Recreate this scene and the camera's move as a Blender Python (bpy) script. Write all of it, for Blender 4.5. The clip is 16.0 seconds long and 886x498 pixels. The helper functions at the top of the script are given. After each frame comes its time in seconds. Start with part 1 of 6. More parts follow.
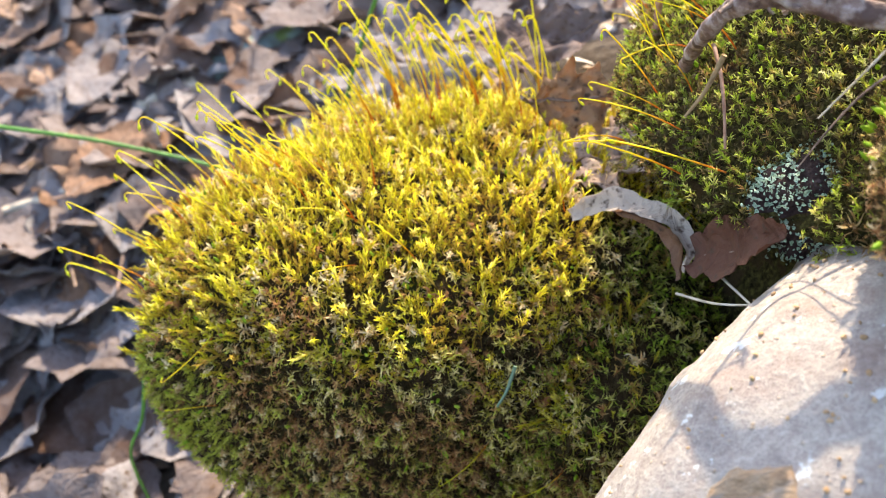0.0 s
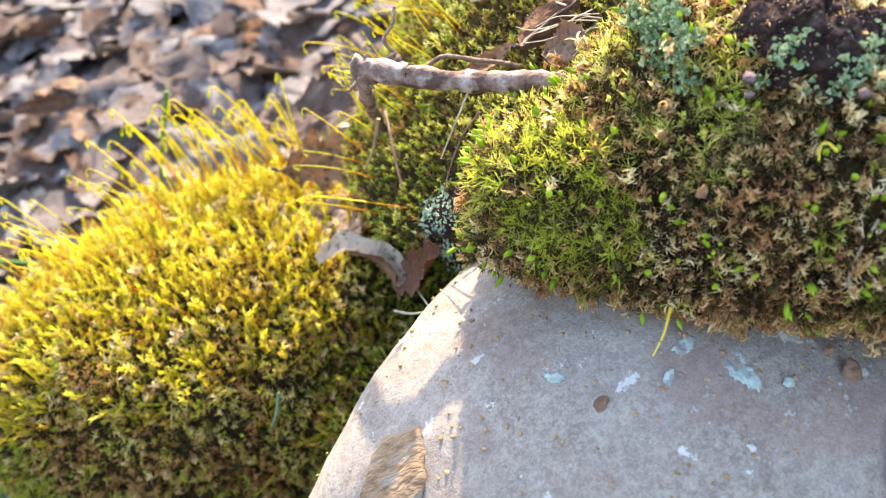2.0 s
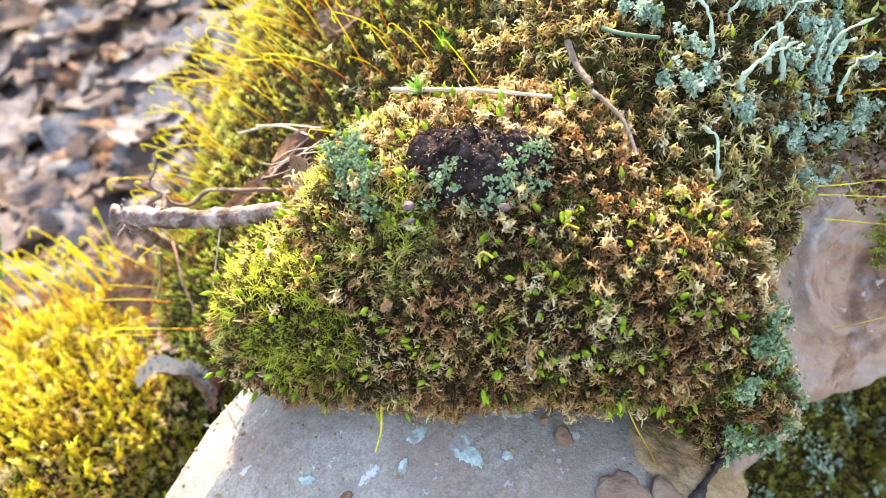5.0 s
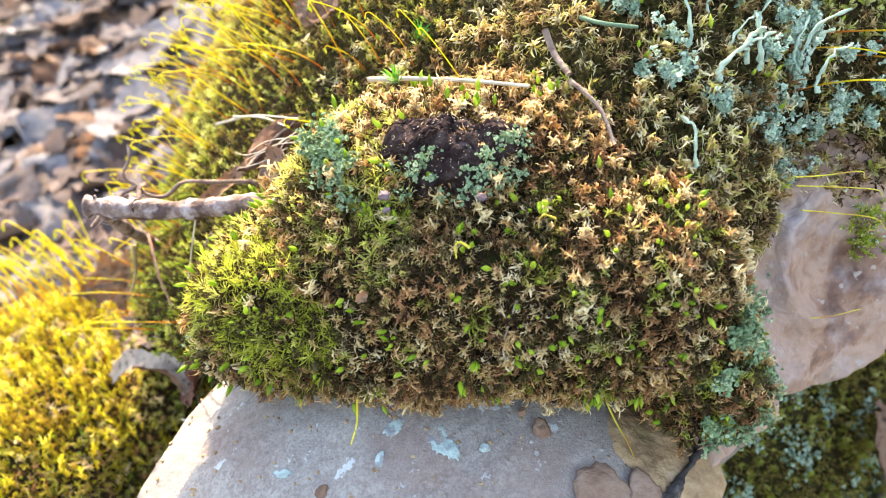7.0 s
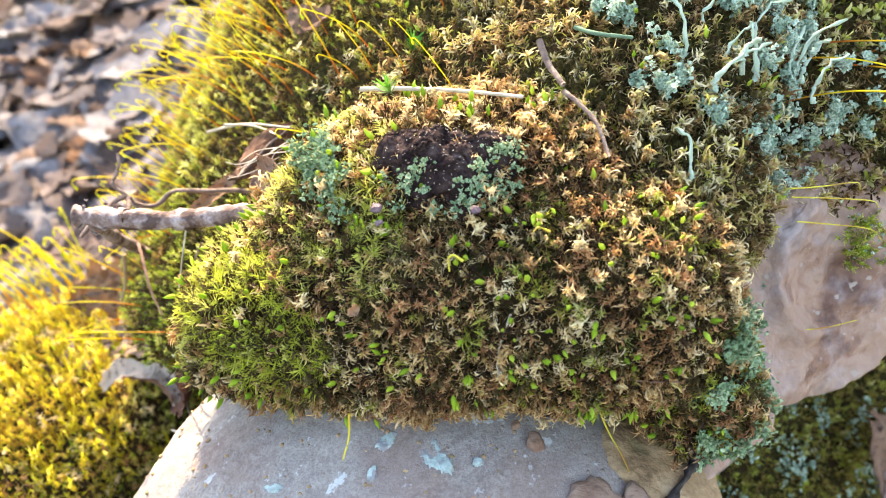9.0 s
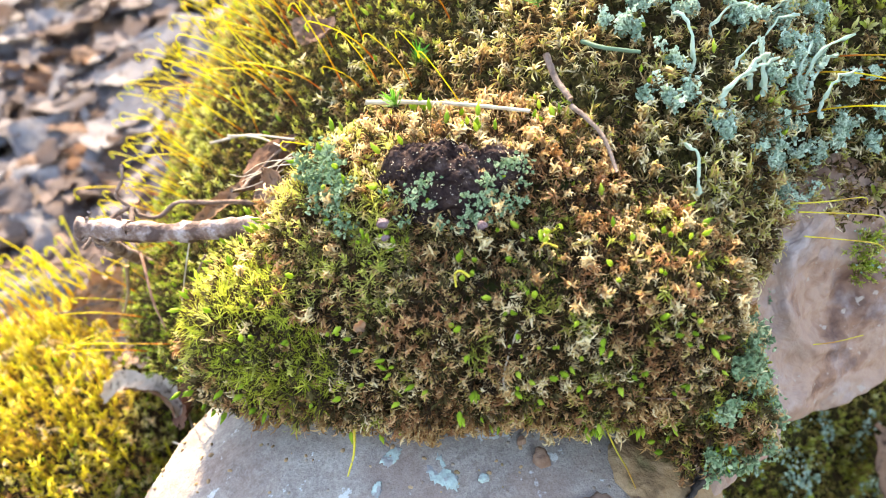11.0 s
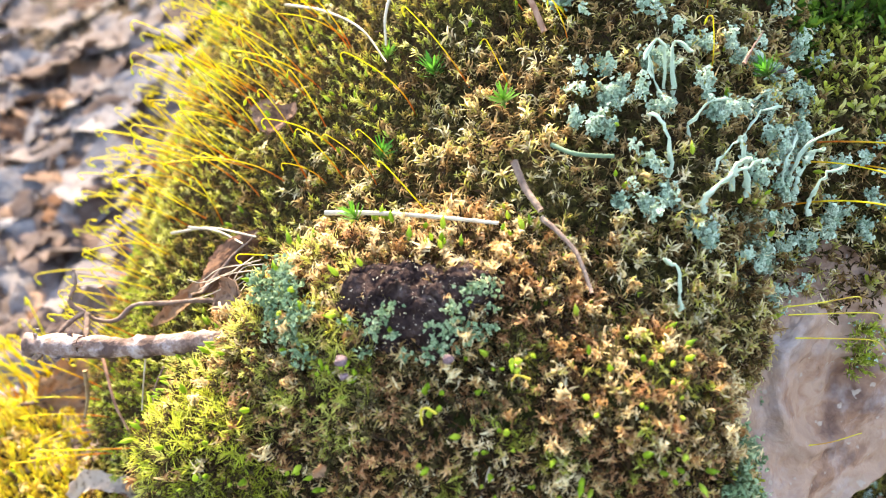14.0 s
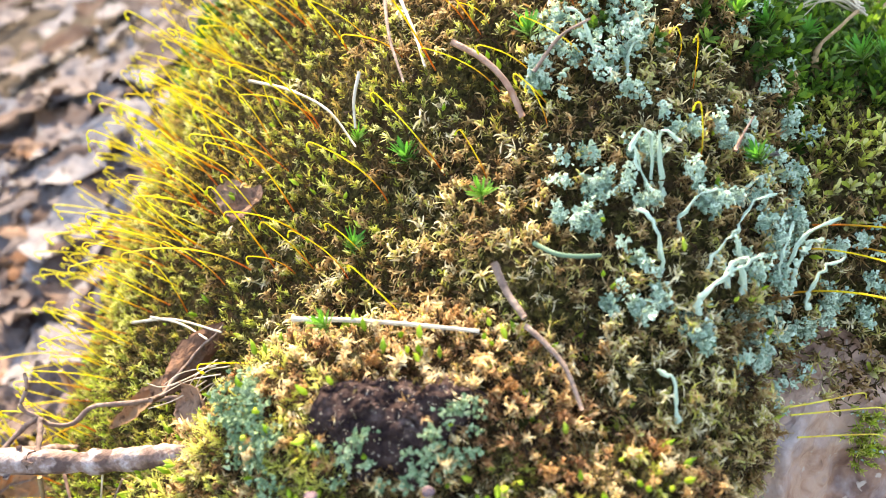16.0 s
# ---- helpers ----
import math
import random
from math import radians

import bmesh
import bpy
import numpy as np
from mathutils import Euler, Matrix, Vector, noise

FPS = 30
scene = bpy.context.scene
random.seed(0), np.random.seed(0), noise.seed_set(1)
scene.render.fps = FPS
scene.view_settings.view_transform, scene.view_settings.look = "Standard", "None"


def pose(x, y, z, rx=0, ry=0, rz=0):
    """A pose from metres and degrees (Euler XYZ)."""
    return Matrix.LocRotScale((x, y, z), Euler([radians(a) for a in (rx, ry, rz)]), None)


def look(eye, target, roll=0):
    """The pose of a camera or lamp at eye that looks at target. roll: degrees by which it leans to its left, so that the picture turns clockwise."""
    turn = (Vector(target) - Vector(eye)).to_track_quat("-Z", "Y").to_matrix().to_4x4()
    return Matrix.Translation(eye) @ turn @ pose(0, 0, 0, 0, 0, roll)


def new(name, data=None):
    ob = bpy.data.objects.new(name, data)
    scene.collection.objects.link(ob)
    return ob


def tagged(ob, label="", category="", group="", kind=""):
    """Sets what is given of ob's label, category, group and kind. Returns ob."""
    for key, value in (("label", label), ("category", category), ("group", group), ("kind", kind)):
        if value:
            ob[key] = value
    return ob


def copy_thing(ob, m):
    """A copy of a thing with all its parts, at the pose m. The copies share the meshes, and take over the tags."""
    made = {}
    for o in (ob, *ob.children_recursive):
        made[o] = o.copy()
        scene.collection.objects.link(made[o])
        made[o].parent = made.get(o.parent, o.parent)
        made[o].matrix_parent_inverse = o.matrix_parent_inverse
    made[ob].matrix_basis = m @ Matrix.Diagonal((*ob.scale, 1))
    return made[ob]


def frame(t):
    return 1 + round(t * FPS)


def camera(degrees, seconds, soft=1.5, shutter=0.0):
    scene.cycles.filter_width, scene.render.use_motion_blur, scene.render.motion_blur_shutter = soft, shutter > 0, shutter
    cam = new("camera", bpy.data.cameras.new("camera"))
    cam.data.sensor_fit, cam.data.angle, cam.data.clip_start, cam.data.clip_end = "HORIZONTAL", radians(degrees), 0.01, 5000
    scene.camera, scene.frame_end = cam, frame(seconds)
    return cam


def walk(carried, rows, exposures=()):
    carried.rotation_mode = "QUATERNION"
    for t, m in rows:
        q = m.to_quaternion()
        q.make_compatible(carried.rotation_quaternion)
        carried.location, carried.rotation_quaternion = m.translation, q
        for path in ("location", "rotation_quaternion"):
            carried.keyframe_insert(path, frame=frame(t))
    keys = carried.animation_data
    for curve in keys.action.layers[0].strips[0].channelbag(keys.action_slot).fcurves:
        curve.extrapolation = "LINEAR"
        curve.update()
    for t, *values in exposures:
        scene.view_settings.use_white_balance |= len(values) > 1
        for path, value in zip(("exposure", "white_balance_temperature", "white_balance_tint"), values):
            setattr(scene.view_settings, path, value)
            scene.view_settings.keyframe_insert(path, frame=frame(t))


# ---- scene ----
cam = camera(54.3, 16.0, soft=1.0)
METRES, EYE, TILT, LEAN, TURN = 0.2, 0.25, -40.0, 0.0, 0.0
ROWS = [
    (0.0, 0.0, 0.0, 0.0, -0.0, 0.0, -0.0),
    (0.5, 0.0745, -0.0534, -0.0172, 0.15, 0.17, 2.73),
    (1.0, 0.1677, -0.1141, -0.0296, 0.33, 0.65, 5.4),
    (1.5, 0.2361, -0.1823, -0.0333, -0.09, 2.16, 7.13),
    (2.0, 0.2927, -0.2493, -0.0473, -3.41, 3.17, 9.22),
    (2.5, 0.3693, -0.3067, -0.0311, -7.18, 3.97, 12.29),
    (3.0, 0.4145, -0.3408, -0.028, -8.07, 5.02, 14.09),
    (3.5, 0.4442, -0.3606, -0.0338, -8.8, 4.79, 15.18),
    (4.0, 0.4763, -0.386, -0.0417, -8.74, 4.96, 15.97),
    (4.5, 0.4907, -0.3829, -0.0494, -8.19, 6.25, 16.56),
    (5.0, 0.5229, -0.3928, -0.0488, -7.15, 6.46, 17.01),
    (7.5, 0.5324, -0.3814, -0.0574, -8.41, 5.88, 17.14),
    (8.0, 0.5353, -0.3813, -0.051, -8.45, 5.93, 17.17),
    (8.5, 0.5372, -0.3776, -0.0471, -8.56, 5.93, 17.18),
    (11.0, 0.5329, -0.3698, -0.0318, -8.76, 6.24, 16.97),
    (11.5, 0.5483, -0.3775, -0.006, -8.57, 6.48, 17.3),
    (12.0, 0.5538, -0.3688, 0.0083, -8.63, 6.44, 17.58),
    (12.5, 0.5615, -0.3598, 0.0211, -8.77, 6.17, 17.83),
    (13.0, 0.5821, -0.3496, 0.0416, -8.89, 5.97, 18.11),
    (13.5, 0.6015, -0.3417, 0.0613, -8.87, 5.99, 18.29),
    (14.0, 0.612, -0.3324, 0.0844, -8.8, 6.52, 18.69),
    (14.5, 0.6172, -0.3216, 0.1034, -9.02, 6.44, 19.09),
    (15.0, 0.6232, -0.3068, 0.1268, -9.32, 6.32, 19.54),
    (15.5, 0.6374, -0.2936, 0.1522, -9.76, 7.08, 19.83),
    (16.0, 0.6558, -0.284, 0.1727, -9.98, 7.54, 20.2),
]
walk(cam, [(t, pose(0, 0, EYE, TILT, LEAN, TURN) @ pose(METRES * x, METRES * y, METRES * z, 90 + pitch, roll, yaw)) for t, x, y, z, yaw, pitch, roll in ROWS],
     [(0.0, 2.57, 6900.0, 8.0), (2.0, 2.84, 7300.0, 8.0), (3.5, 3.08, 7500.0, 8.0), (12.0, 3.08, 7500.0, 8.0), (16.0, 3.02, 7500.0, 8.0)])
# a small phone lens, focused at a hand's distance
cam.data.dof.use_dof = True
cam.data.dof.focus_distance = 0.206
cam.data.dof.aperture_fstop = 16.0

# ---- light ----
SUN_TO = Vector((0.14, 0.66, 0.64)).normalized()
world = bpy.data.worlds.new("sky")
scene.world = world
world.use_nodes = True
wn = world.node_tree.nodes
sky = wn.new("ShaderNodeTexSky")
sky.sky_type = "NISHITA"
sky.sun_disc = False
sky.dust_density = 1.5
sky.sun_elevation = math.asin(SUN_TO.z)
sky.sun_rotation = math.atan2(SUN_TO.x, SUN_TO.y)
wn["Background"].inputs["Strength"].default_value = 0.12
world.node_tree.links.new(sky.outputs[0], wn["Background"].inputs["Color"])
sun_data = bpy.data.lights.new("sun", "SUN")
sun_data.energy, sun_data.angle, sun_data.color = 2.2, radians(0.8), (1.0, 0.90, 0.70)
sun = new("sun", sun_data)
sun.matrix_world = look(SUN_TO * 20, (0, 0, 0))


# ---- materials ----
def node_material(name):
    m = bpy.data.materials.new(name)
    m.use_nodes = True
    nt = m.node_tree
    return m, nt, nt.nodes["Principled BSDF"], nt.nodes["Material Output"]


def add(nt, kind, **inputs):
    n = nt.nodes.new(kind)
    for k, v in inputs.items():
        n.inputs[k.replace("_", " ")].default_value = v
    return n


def ramp(nt, source, stops):
    r = nt.nodes.new("ShaderNodeValToRGB")
    el = r.color_ramp.elements
    while len(el) < len(stops):
        el.new(0.5)
    for e, (p, c) in zip(el, stops):
        e.position, e.color = p, (*c, 1)
    nt.links.new(source, r.inputs[0])
    return r.outputs[0]


def mixed(nt, a, b, fac, mode="MIX"):
    m = nt.nodes.new("ShaderNodeMix")
    m.data_type, m.blend_type = "RGBA", mode
    for sock, v in ((m.inputs[0], fac), (m.inputs[6], a), (m.inputs[7], b)):
        if isinstance(v, bpy.types.NodeSocket):
            nt.links.new(v, sock)
        elif isinstance(v, (int, float)):
            sock.default_value = v
        else:
            sock.default_value = (*v, 1)
    return m.outputs[2]


def leafy(name, tones, base, translucency=0.35, rough=0.55, spots=900.0, pale_tip=None):
    """Thin living tissue: tone (one per shoot) picks the colour, tip runs from the foot of a shoot to its leaf tips."""
    m, nt, p, out = node_material(name)
    tone = add(nt, "ShaderNodeAttribute")
    tone.attribute_name = "tone"
    tip = add(nt, "ShaderNodeAttribute")
    tip.attribute_name = "tip"
    noise_tex = add(nt, "ShaderNodeTexNoise", Scale=spots, Detail=2.0)
    shifted = add(nt, "ShaderNodeMath")
    shifted.operation = "MULTIPLY_ADD"
    shifted.inputs[1].default_value = 0.30
    nt.links.new(noise_tex.outputs[0], shifted.inputs[0])
    less = add(nt, "ShaderNodeMath")
    less.operation = "SUBTRACT"
    less.inputs[1].default_value = 0.15
    nt.links.new(tone.outputs["Fac"], less.inputs[0])
    nt.links.new(less.outputs[0], shifted.inputs[2])
    col = ramp(nt, shifted.outputs[0], tones)
    # base tints the foot; in the mosses its dark tone also paints inner shade
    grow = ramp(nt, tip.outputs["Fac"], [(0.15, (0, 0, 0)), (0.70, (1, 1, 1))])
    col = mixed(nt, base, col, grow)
    # optional paler colour toward the leaf ends
    if pale_tip:
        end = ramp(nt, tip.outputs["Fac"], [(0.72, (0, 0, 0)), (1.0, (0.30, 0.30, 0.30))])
        col = mixed(nt, col, pale_tip, end)
    nt.links.new(col, p.inputs["Base Color"])
    p.inputs["Roughness"].default_value = rough
    p.inputs["Specular IOR Level"].default_value = 0.2
    tr = add(nt, "ShaderNodeBsdfTranslucent")
    nt.links.new(col, tr.inputs["Color"])
    mx = add(nt, "ShaderNodeMixShader")
    mx.inputs[0].default_value = translucency
    nt.links.new(p.outputs[0], mx.inputs[1])
    nt.links.new(tr.outputs[0], mx.inputs[2])
    nt.links.new(mx.outputs[0], out.inputs["Surface"])
    return m


def earthy(name, stops, scale, rough=0.9, bump=0.4, bump_scale=300.0, second=None, dist=0.002, stretch=None, sheen=0.3):
    """Opaque ground, stone or bark: two scales of noise and relief."""
    m, nt, p, out = node_material(name)
    tc = add(nt, "ShaderNodeMapping")
    nt.links.new(add(nt, "ShaderNodeTexCoord").outputs["Object"], tc.inputs[0])
    if stretch:
        tc.inputs["Rotation"].default_value, tc.inputs["Scale"].default_value = stretch
    n1 = add(nt, "ShaderNodeTexNoise", Scale=scale, Detail=6.0, Roughness=0.65, Distortion=0.25 if stretch else 0.0)
    nt.links.new(tc.outputs[0], n1.inputs["Vector"])
    col = ramp(nt, n1.outputs[0], stops)
    if second:
        n3 = add(nt, "ShaderNodeTexNoise", Scale=second[0], Detail=3.0)
        nt.links.new(tc.outputs[0], n3.inputs["Vector"])
        f = ramp(nt, n3.outputs[0], [(second[2], (0, 0, 0)), (second[2] + 0.08, (1, 1, 1))])
        col = mixed(nt, col, second[1], f)
    nt.links.new(col, p.inputs["Base Color"])
    p.inputs["Roughness"].default_value = rough
    p.inputs["Specular IOR Level"].default_value = sheen
    n2 = add(nt, "ShaderNodeTexNoise", Scale=bump_scale, Detail=5.0)
    nt.links.new(tc.outputs[0], n2.inputs["Vector"])
    b = add(nt, "ShaderNodeBump", Strength=bump, Distance=dist)
    nt.links.new(n2.outputs[0], b.inputs["Height"])
    nt.links.new(b.outputs[0], p.inputs["Normal"])
    return m


def stone_material():
    """Fine-grained grey-lilac stone: mottled, with tan grains, pale crust spots and mint lichen films."""
    m, nt, p, out = node_material("grey_sandstone")
    tc = add(nt, "ShaderNodeTexCoord")

    def noisy(scale, detail, lo, hi, rough=0.6):
        n = add(nt, "ShaderNodeTexNoise", Scale=scale, Detail=detail, Roughness=rough)
        nt.links.new(tc.outputs["Object"], n.inputs["Vector"])
        return ramp(nt, n.outputs[0], [(lo, (0, 0, 0)), (hi, (1, 1, 1))]), n

    big, _ = noisy(45.0, 5.0, 0.3, 0.7)
    col = mixed(nt, (0.165, 0.124, 0.111), (0.305, 0.245, 0.216), big)
    fine, nf = noisy(420.0, 5.0, 0.42, 0.62, 0.8)
    col = mixed(nt, col, (0.43, 0.372, 0.318), mixed(nt, (0, 0, 0), (0.7, 0.7, 0.7), fine))
    dark, _ = noisy(210.0, 4.0, 0.56, 0.66, 0.75)
    col = mixed(nt, col, (0.15, 0.11, 0.10), mixed(nt, (0, 0, 0), (0.6, 0.6, 0.6), dark))
    grain = add(nt, "ShaderNodeTexVoronoi", Scale=270.0)
    nt.links.new(tc.outputs["Object"], grain.inputs["Vector"])
    gsel = ramp(nt, grain.outputs["Distance"], [(0.05, (1, 1, 1)), (0.15, (0, 0, 0))])
    gn, _ = noisy(90.0, 2.0, 0.36, 0.44)
    gsel = mixed(nt, (0, 0, 0), gsel, gn)
    col = mixed(nt, col, (0.32, 0.225, 0.15), gsel)
    pale, _ = noisy(130.0, 4.0, 0.62, 0.66, 0.7)
    col = mixed(nt, col, (0.56, 0.55, 0.54), pale)
    mint, _ = noisy(62.0, 4.0, 0.74, 0.76)
    col = mixed(nt, col, (0.36, 0.48, 0.42), mint)
    salt, ns = noisy(1500.0, 3.0, 0.40, 0.62, 0.7)
    col = mixed(nt, mixed(nt, (0, 0, 0), col, 0.86), mixed(nt, col, (0.62, 0.55, 0.50), 0.10), salt)
    rust, _ = noisy(34.0, 5.0, 0.50, 0.64, 0.65)
    col = mixed(nt, col, (0.22, 0.13, 0.10), mixed(nt, (0, 0, 0), (0.45, 0.45, 0.45), rust))
    nt.links.new(col, p.inputs["Base Color"])
    p.inputs["Roughness"].default_value = 0.82
    h = mixed(nt, nf.outputs[0], gsel, 0.35)
    b = add(nt, "ShaderNodeBump", Strength=0.9, Distance=0.0009)
    nt.links.new(h, b.inputs["Height"])
    nt.links.new(b.outputs[0], p.inputs["Normal"])
    return m


def rock_material():
    """Weathered rock: brown and pink bands bent round hollows, lilac-grey worn skin, dark cracks and pale specks."""
    m, nt, p, out = node_material("brown_weathered_rock")
    tc = add(nt, "ShaderNodeTexCoord")

    def field(kind, value=0, **kw):
        n = add(nt, kind, **kw)
        nt.links.new(tc.outputs["Object"], n.inputs["Vector"])
        return n.outputs[value]

    warp = field("ShaderNodeTexNoise", 1, Scale=38.0, Detail=3.0)
    shift = add(nt, "ShaderNodeVectorMath")
    shift.operation = "MULTIPLY_ADD"
    shift.inputs[1].default_value = (0.020, 0.020, 0.020)
    nt.links.new(warp, shift.inputs[0])
    nt.links.new(tc.outputs["Object"], shift.inputs[2])
    bands = add(nt, "ShaderNodeTexNoise", Scale=46.0, Detail=5.0, Roughness=0.6)
    nt.links.new(shift.outputs[0], bands.inputs["Vector"])
    col = ramp(nt, bands.outputs[0], [(0.32, (0.12, 0.06, 0.045)), (0.42, (0.28, 0.15, 0.10)), (0.48, (0.38, 0.235, 0.17)), (0.54, (0.34, 0.205, 0.15)), (0.62, (0.36, 0.24, 0.185)), (0.72, (0.28, 0.165, 0.125))])
    worn = ramp(nt, field("ShaderNodeTexNoise", Scale=42.0, Detail=5.0, Roughness=0.65), [(0.52, (0, 0, 0)), (0.66, (0.7, 0.7, 0.7))])
    skin = ramp(nt, field("ShaderNodeTexNoise", Scale=260.0, Detail=4.0), [(0.35, (0.23, 0.165, 0.155)), (0.6, (0.40, 0.325, 0.32))])
    col = mixed(nt, col, skin, worn)
    crack = add(nt, "ShaderNodeTexVoronoi", Scale=42.0)
    crack.feature = "DISTANCE_TO_EDGE"
    nt.links.new(shift.outputs[0], crack.inputs["Vector"])
    line = ramp(nt, crack.outputs["Distance"], [(0.004, (0.8, 0.8, 0.8)), (0.028, (0, 0, 0))])
    line = mixed(nt, (0, 0, 0), line, ramp(nt, field("ShaderNodeTexNoise", Scale=30.0), [(0.60, (0, 0, 0)), (0.68, (1, 1, 1))]))
    col = mixed(nt, col, (0.035, 0.02, 0.016), line)
    speck = ramp(nt, field("ShaderNodeTexNoise", Scale=330.0, Detail=2.0), [(0.66, (0, 0, 0)), (0.72, (1, 1, 1))])
    col = mixed(nt, col, (0.38, 0.29, 0.24), speck)
    nt.links.new(col, p.inputs["Base Color"])
    p.inputs["Roughness"].default_value = 0.72
    p.inputs["Specular IOR Level"].default_value = 0.35
    b = add(nt, "ShaderNodeBump", Strength=1.0, Distance=0.0035)
    nt.links.new(mixed(nt, bands.outputs[0], (0, 0, 0), line), b.inputs["Height"])
    fine = add(nt, "ShaderNodeBump", Strength=0.7, Distance=0.0008)
    nt.links.new(field("ShaderNodeTexNoise", Scale=420.0, Detail=4.0), fine.inputs["Height"])
    nt.links.new(b.outputs[0], fine.inputs["Normal"])
    nt.links.new(fine.outputs[0], p.inputs["Normal"])
    return m


# these two carry the cushion's sunlit and shaded sides in their colour
MOSS_GOLD_LIT = leafy("lit_golden_moss", [(0.0, (0.50, 0.30, 0.06)), (0.25, (0.63, 0.52, 0.035)), (0.6, (0.66, 0.63, 0.03)), (0.85, (0.84, 0.72, 0.05)), (1.0, (0.92, 0.80, 0.22))], (0.30, 0.17, 0.03), 0.48, 0.5, 900.0, (0.90, 0.78, 0.16))
MOSS_SHADED = leafy("shaded_green_moss", [(0.0, (0.46, 0.20, 0.08)), (0.2, (0.62, 0.36, 0.14)), (0.4, (0.48, 0.40, 0.06)), (0.65, (0.54, 0.55, 0.07)), (0.82, (0.78, 0.65, 0.16)), (1.0, (0.92, 0.76, 0.36))], (0.13, 0.07, 0.025), 0.50, 0.42, 900.0, (0.94, 0.80, 0.38))
# one moss toned by light: redder for the shaded mound, duller for sunlit bank
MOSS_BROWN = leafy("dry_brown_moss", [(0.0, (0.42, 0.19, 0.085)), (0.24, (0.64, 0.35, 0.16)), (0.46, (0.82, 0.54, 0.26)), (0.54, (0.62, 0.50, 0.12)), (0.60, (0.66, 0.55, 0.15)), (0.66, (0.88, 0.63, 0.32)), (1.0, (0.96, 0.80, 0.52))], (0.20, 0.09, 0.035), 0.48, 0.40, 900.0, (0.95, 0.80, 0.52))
MOSS_BANK = leafy("sunlit_bank_moss", [(0.0, (0.28, 0.155, 0.06)), (0.24, (0.48, 0.31, 0.13)), (0.44, (0.66, 0.49, 0.22)), (0.54, (0.46, 0.44, 0.07)), (0.66, (0.60, 0.55, 0.14)), (0.78, (0.78, 0.64, 0.34)), (1.0, (0.92, 0.80, 0.54))], (0.11, 0.06, 0.02), 0.48, 0.40, 900.0, (0.94, 0.82, 0.54))
# old brown leaves, darkened to put the shade between shoots into the colour
MOSS_OLD_SHADED = leafy("shaded_old_moss", [(0.0, (0.035, 0.017, 0.008)), (0.4, (0.085, 0.045, 0.018)), (0.7, (0.09, 0.075, 0.02)), (1.0, (0.20, 0.14, 0.06))], (0.02, 0.011, 0.005), 0.3, 0.7)
MOSS_TAN = leafy("withered_moss", [(0.0, (0.30, 0.145, 0.055)), (0.3, (0.53, 0.30, 0.12)), (0.6, (0.73, 0.49, 0.22)), (0.85, (0.85, 0.65, 0.34)), (1.0, (0.93, 0.78, 0.48))], (0.16, 0.07, 0.025), 0.48, 0.4)
MOSS_OLIVE = leafy("olive_moss", [(0.0, (0.34, 0.22, 0.07)), (0.3, (0.40, 0.36, 0.06)), (0.65, (0.38, 0.44, 0.05)), (0.85, (0.52, 0.53, 0.10)), (1.0, (0.72, 0.67, 0.30))], (0.12, 0.085, 0.025), 0.50, 0.45, 900.0, (0.74, 0.70, 0.30))
MOSS_CLUMP = leafy("deep_green_moss", [(0.0, (0.40, 0.22, 0.08)), (0.2, (0.32, 0.30, 0.05)), (0.55, (0.28, 0.38, 0.03)), (0.85, (0.44, 0.52, 0.05)), (1.0, (0.66, 0.60, 0.18))], (0.10, 0.08, 0.025), 0.40, 0.45)
MOSS_FRESH = leafy("fresh_yellow_moss", [(0.0, (0.40, 0.37, 0.06)), (0.5, (0.52, 0.54, 0.06)), (1.0, (0.74, 0.70, 0.20))], (0.28, 0.25, 0.06), 0.5, 0.45)
MOSS_GREEN = leafy("fresh_green_moss", [(0.0, (0.20, 0.32, 0.02)), (0.5, (0.34, 0.48, 0.03)), (1.0, (0.56, 0.64, 0.08))], (0.16, 0.22, 0.02), 0.42)
MOSS_HAIR = leafy("hair_moss", [(0.0, (0.48, 0.46, 0.07)), (0.5, (0.60, 0.68, 0.06)), (1.0, (0.86, 0.82, 0.16))], (0.32, 0.30, 0.06), 0.58)
# greens kept very dark: the shade on this moss is in its colour
MOSS_LEAFY_SHADE = leafy("shaded_leafy_moss", [(0.0, (0.03, 0.065, 0.007)), (0.5, (0.06, 0.125, 0.010)), (0.85, (0.13, 0.24, 0.018)), (1.0, (0.22, 0.32, 0.03))], (0.022, 0.024, 0.010), 0.4)
SETA = leafy("seta", [(0.0, (0.74, 0.68, 0.03)), (1.0, (0.80, 0.64, 0.03))], (0.55, 0.15, 0.015), 0.45, 0.35)
CAPSULE = leafy("capsule", [(0.0, (0.50, 0.58, 0.03)), (1.0, (0.75, 0.68, 0.05))], (0.55, 0.48, 0.03), 0.35, 0.35)
# both thatches: brown old moss, darkened so the gaps hold painted shade
THATCH = earthy("shaded_moss_thatch", [(0.3, (0.012, 0.008, 0.004)), (0.5, (0.045, 0.028, 0.013)), (0.75, (0.10, 0.07, 0.03))], 420.0, 0.9, 1.0, 1100.0, (130.0, (0.04, 0.042, 0.012), 0.54), 0.0015, sheen=0.05)
THATCH_OLIVE = earthy("shaded_olive_thatch", [(0.36, (0.014, 0.010, 0.004)), (0.52, (0.06, 0.048, 0.016)), (0.68, (0.13, 0.11, 0.032))], 650.0, 0.9, 1.0, 1100.0, (160.0, (0.06, 0.038, 0.018), 0.54), 0.002, sheen=0.05)
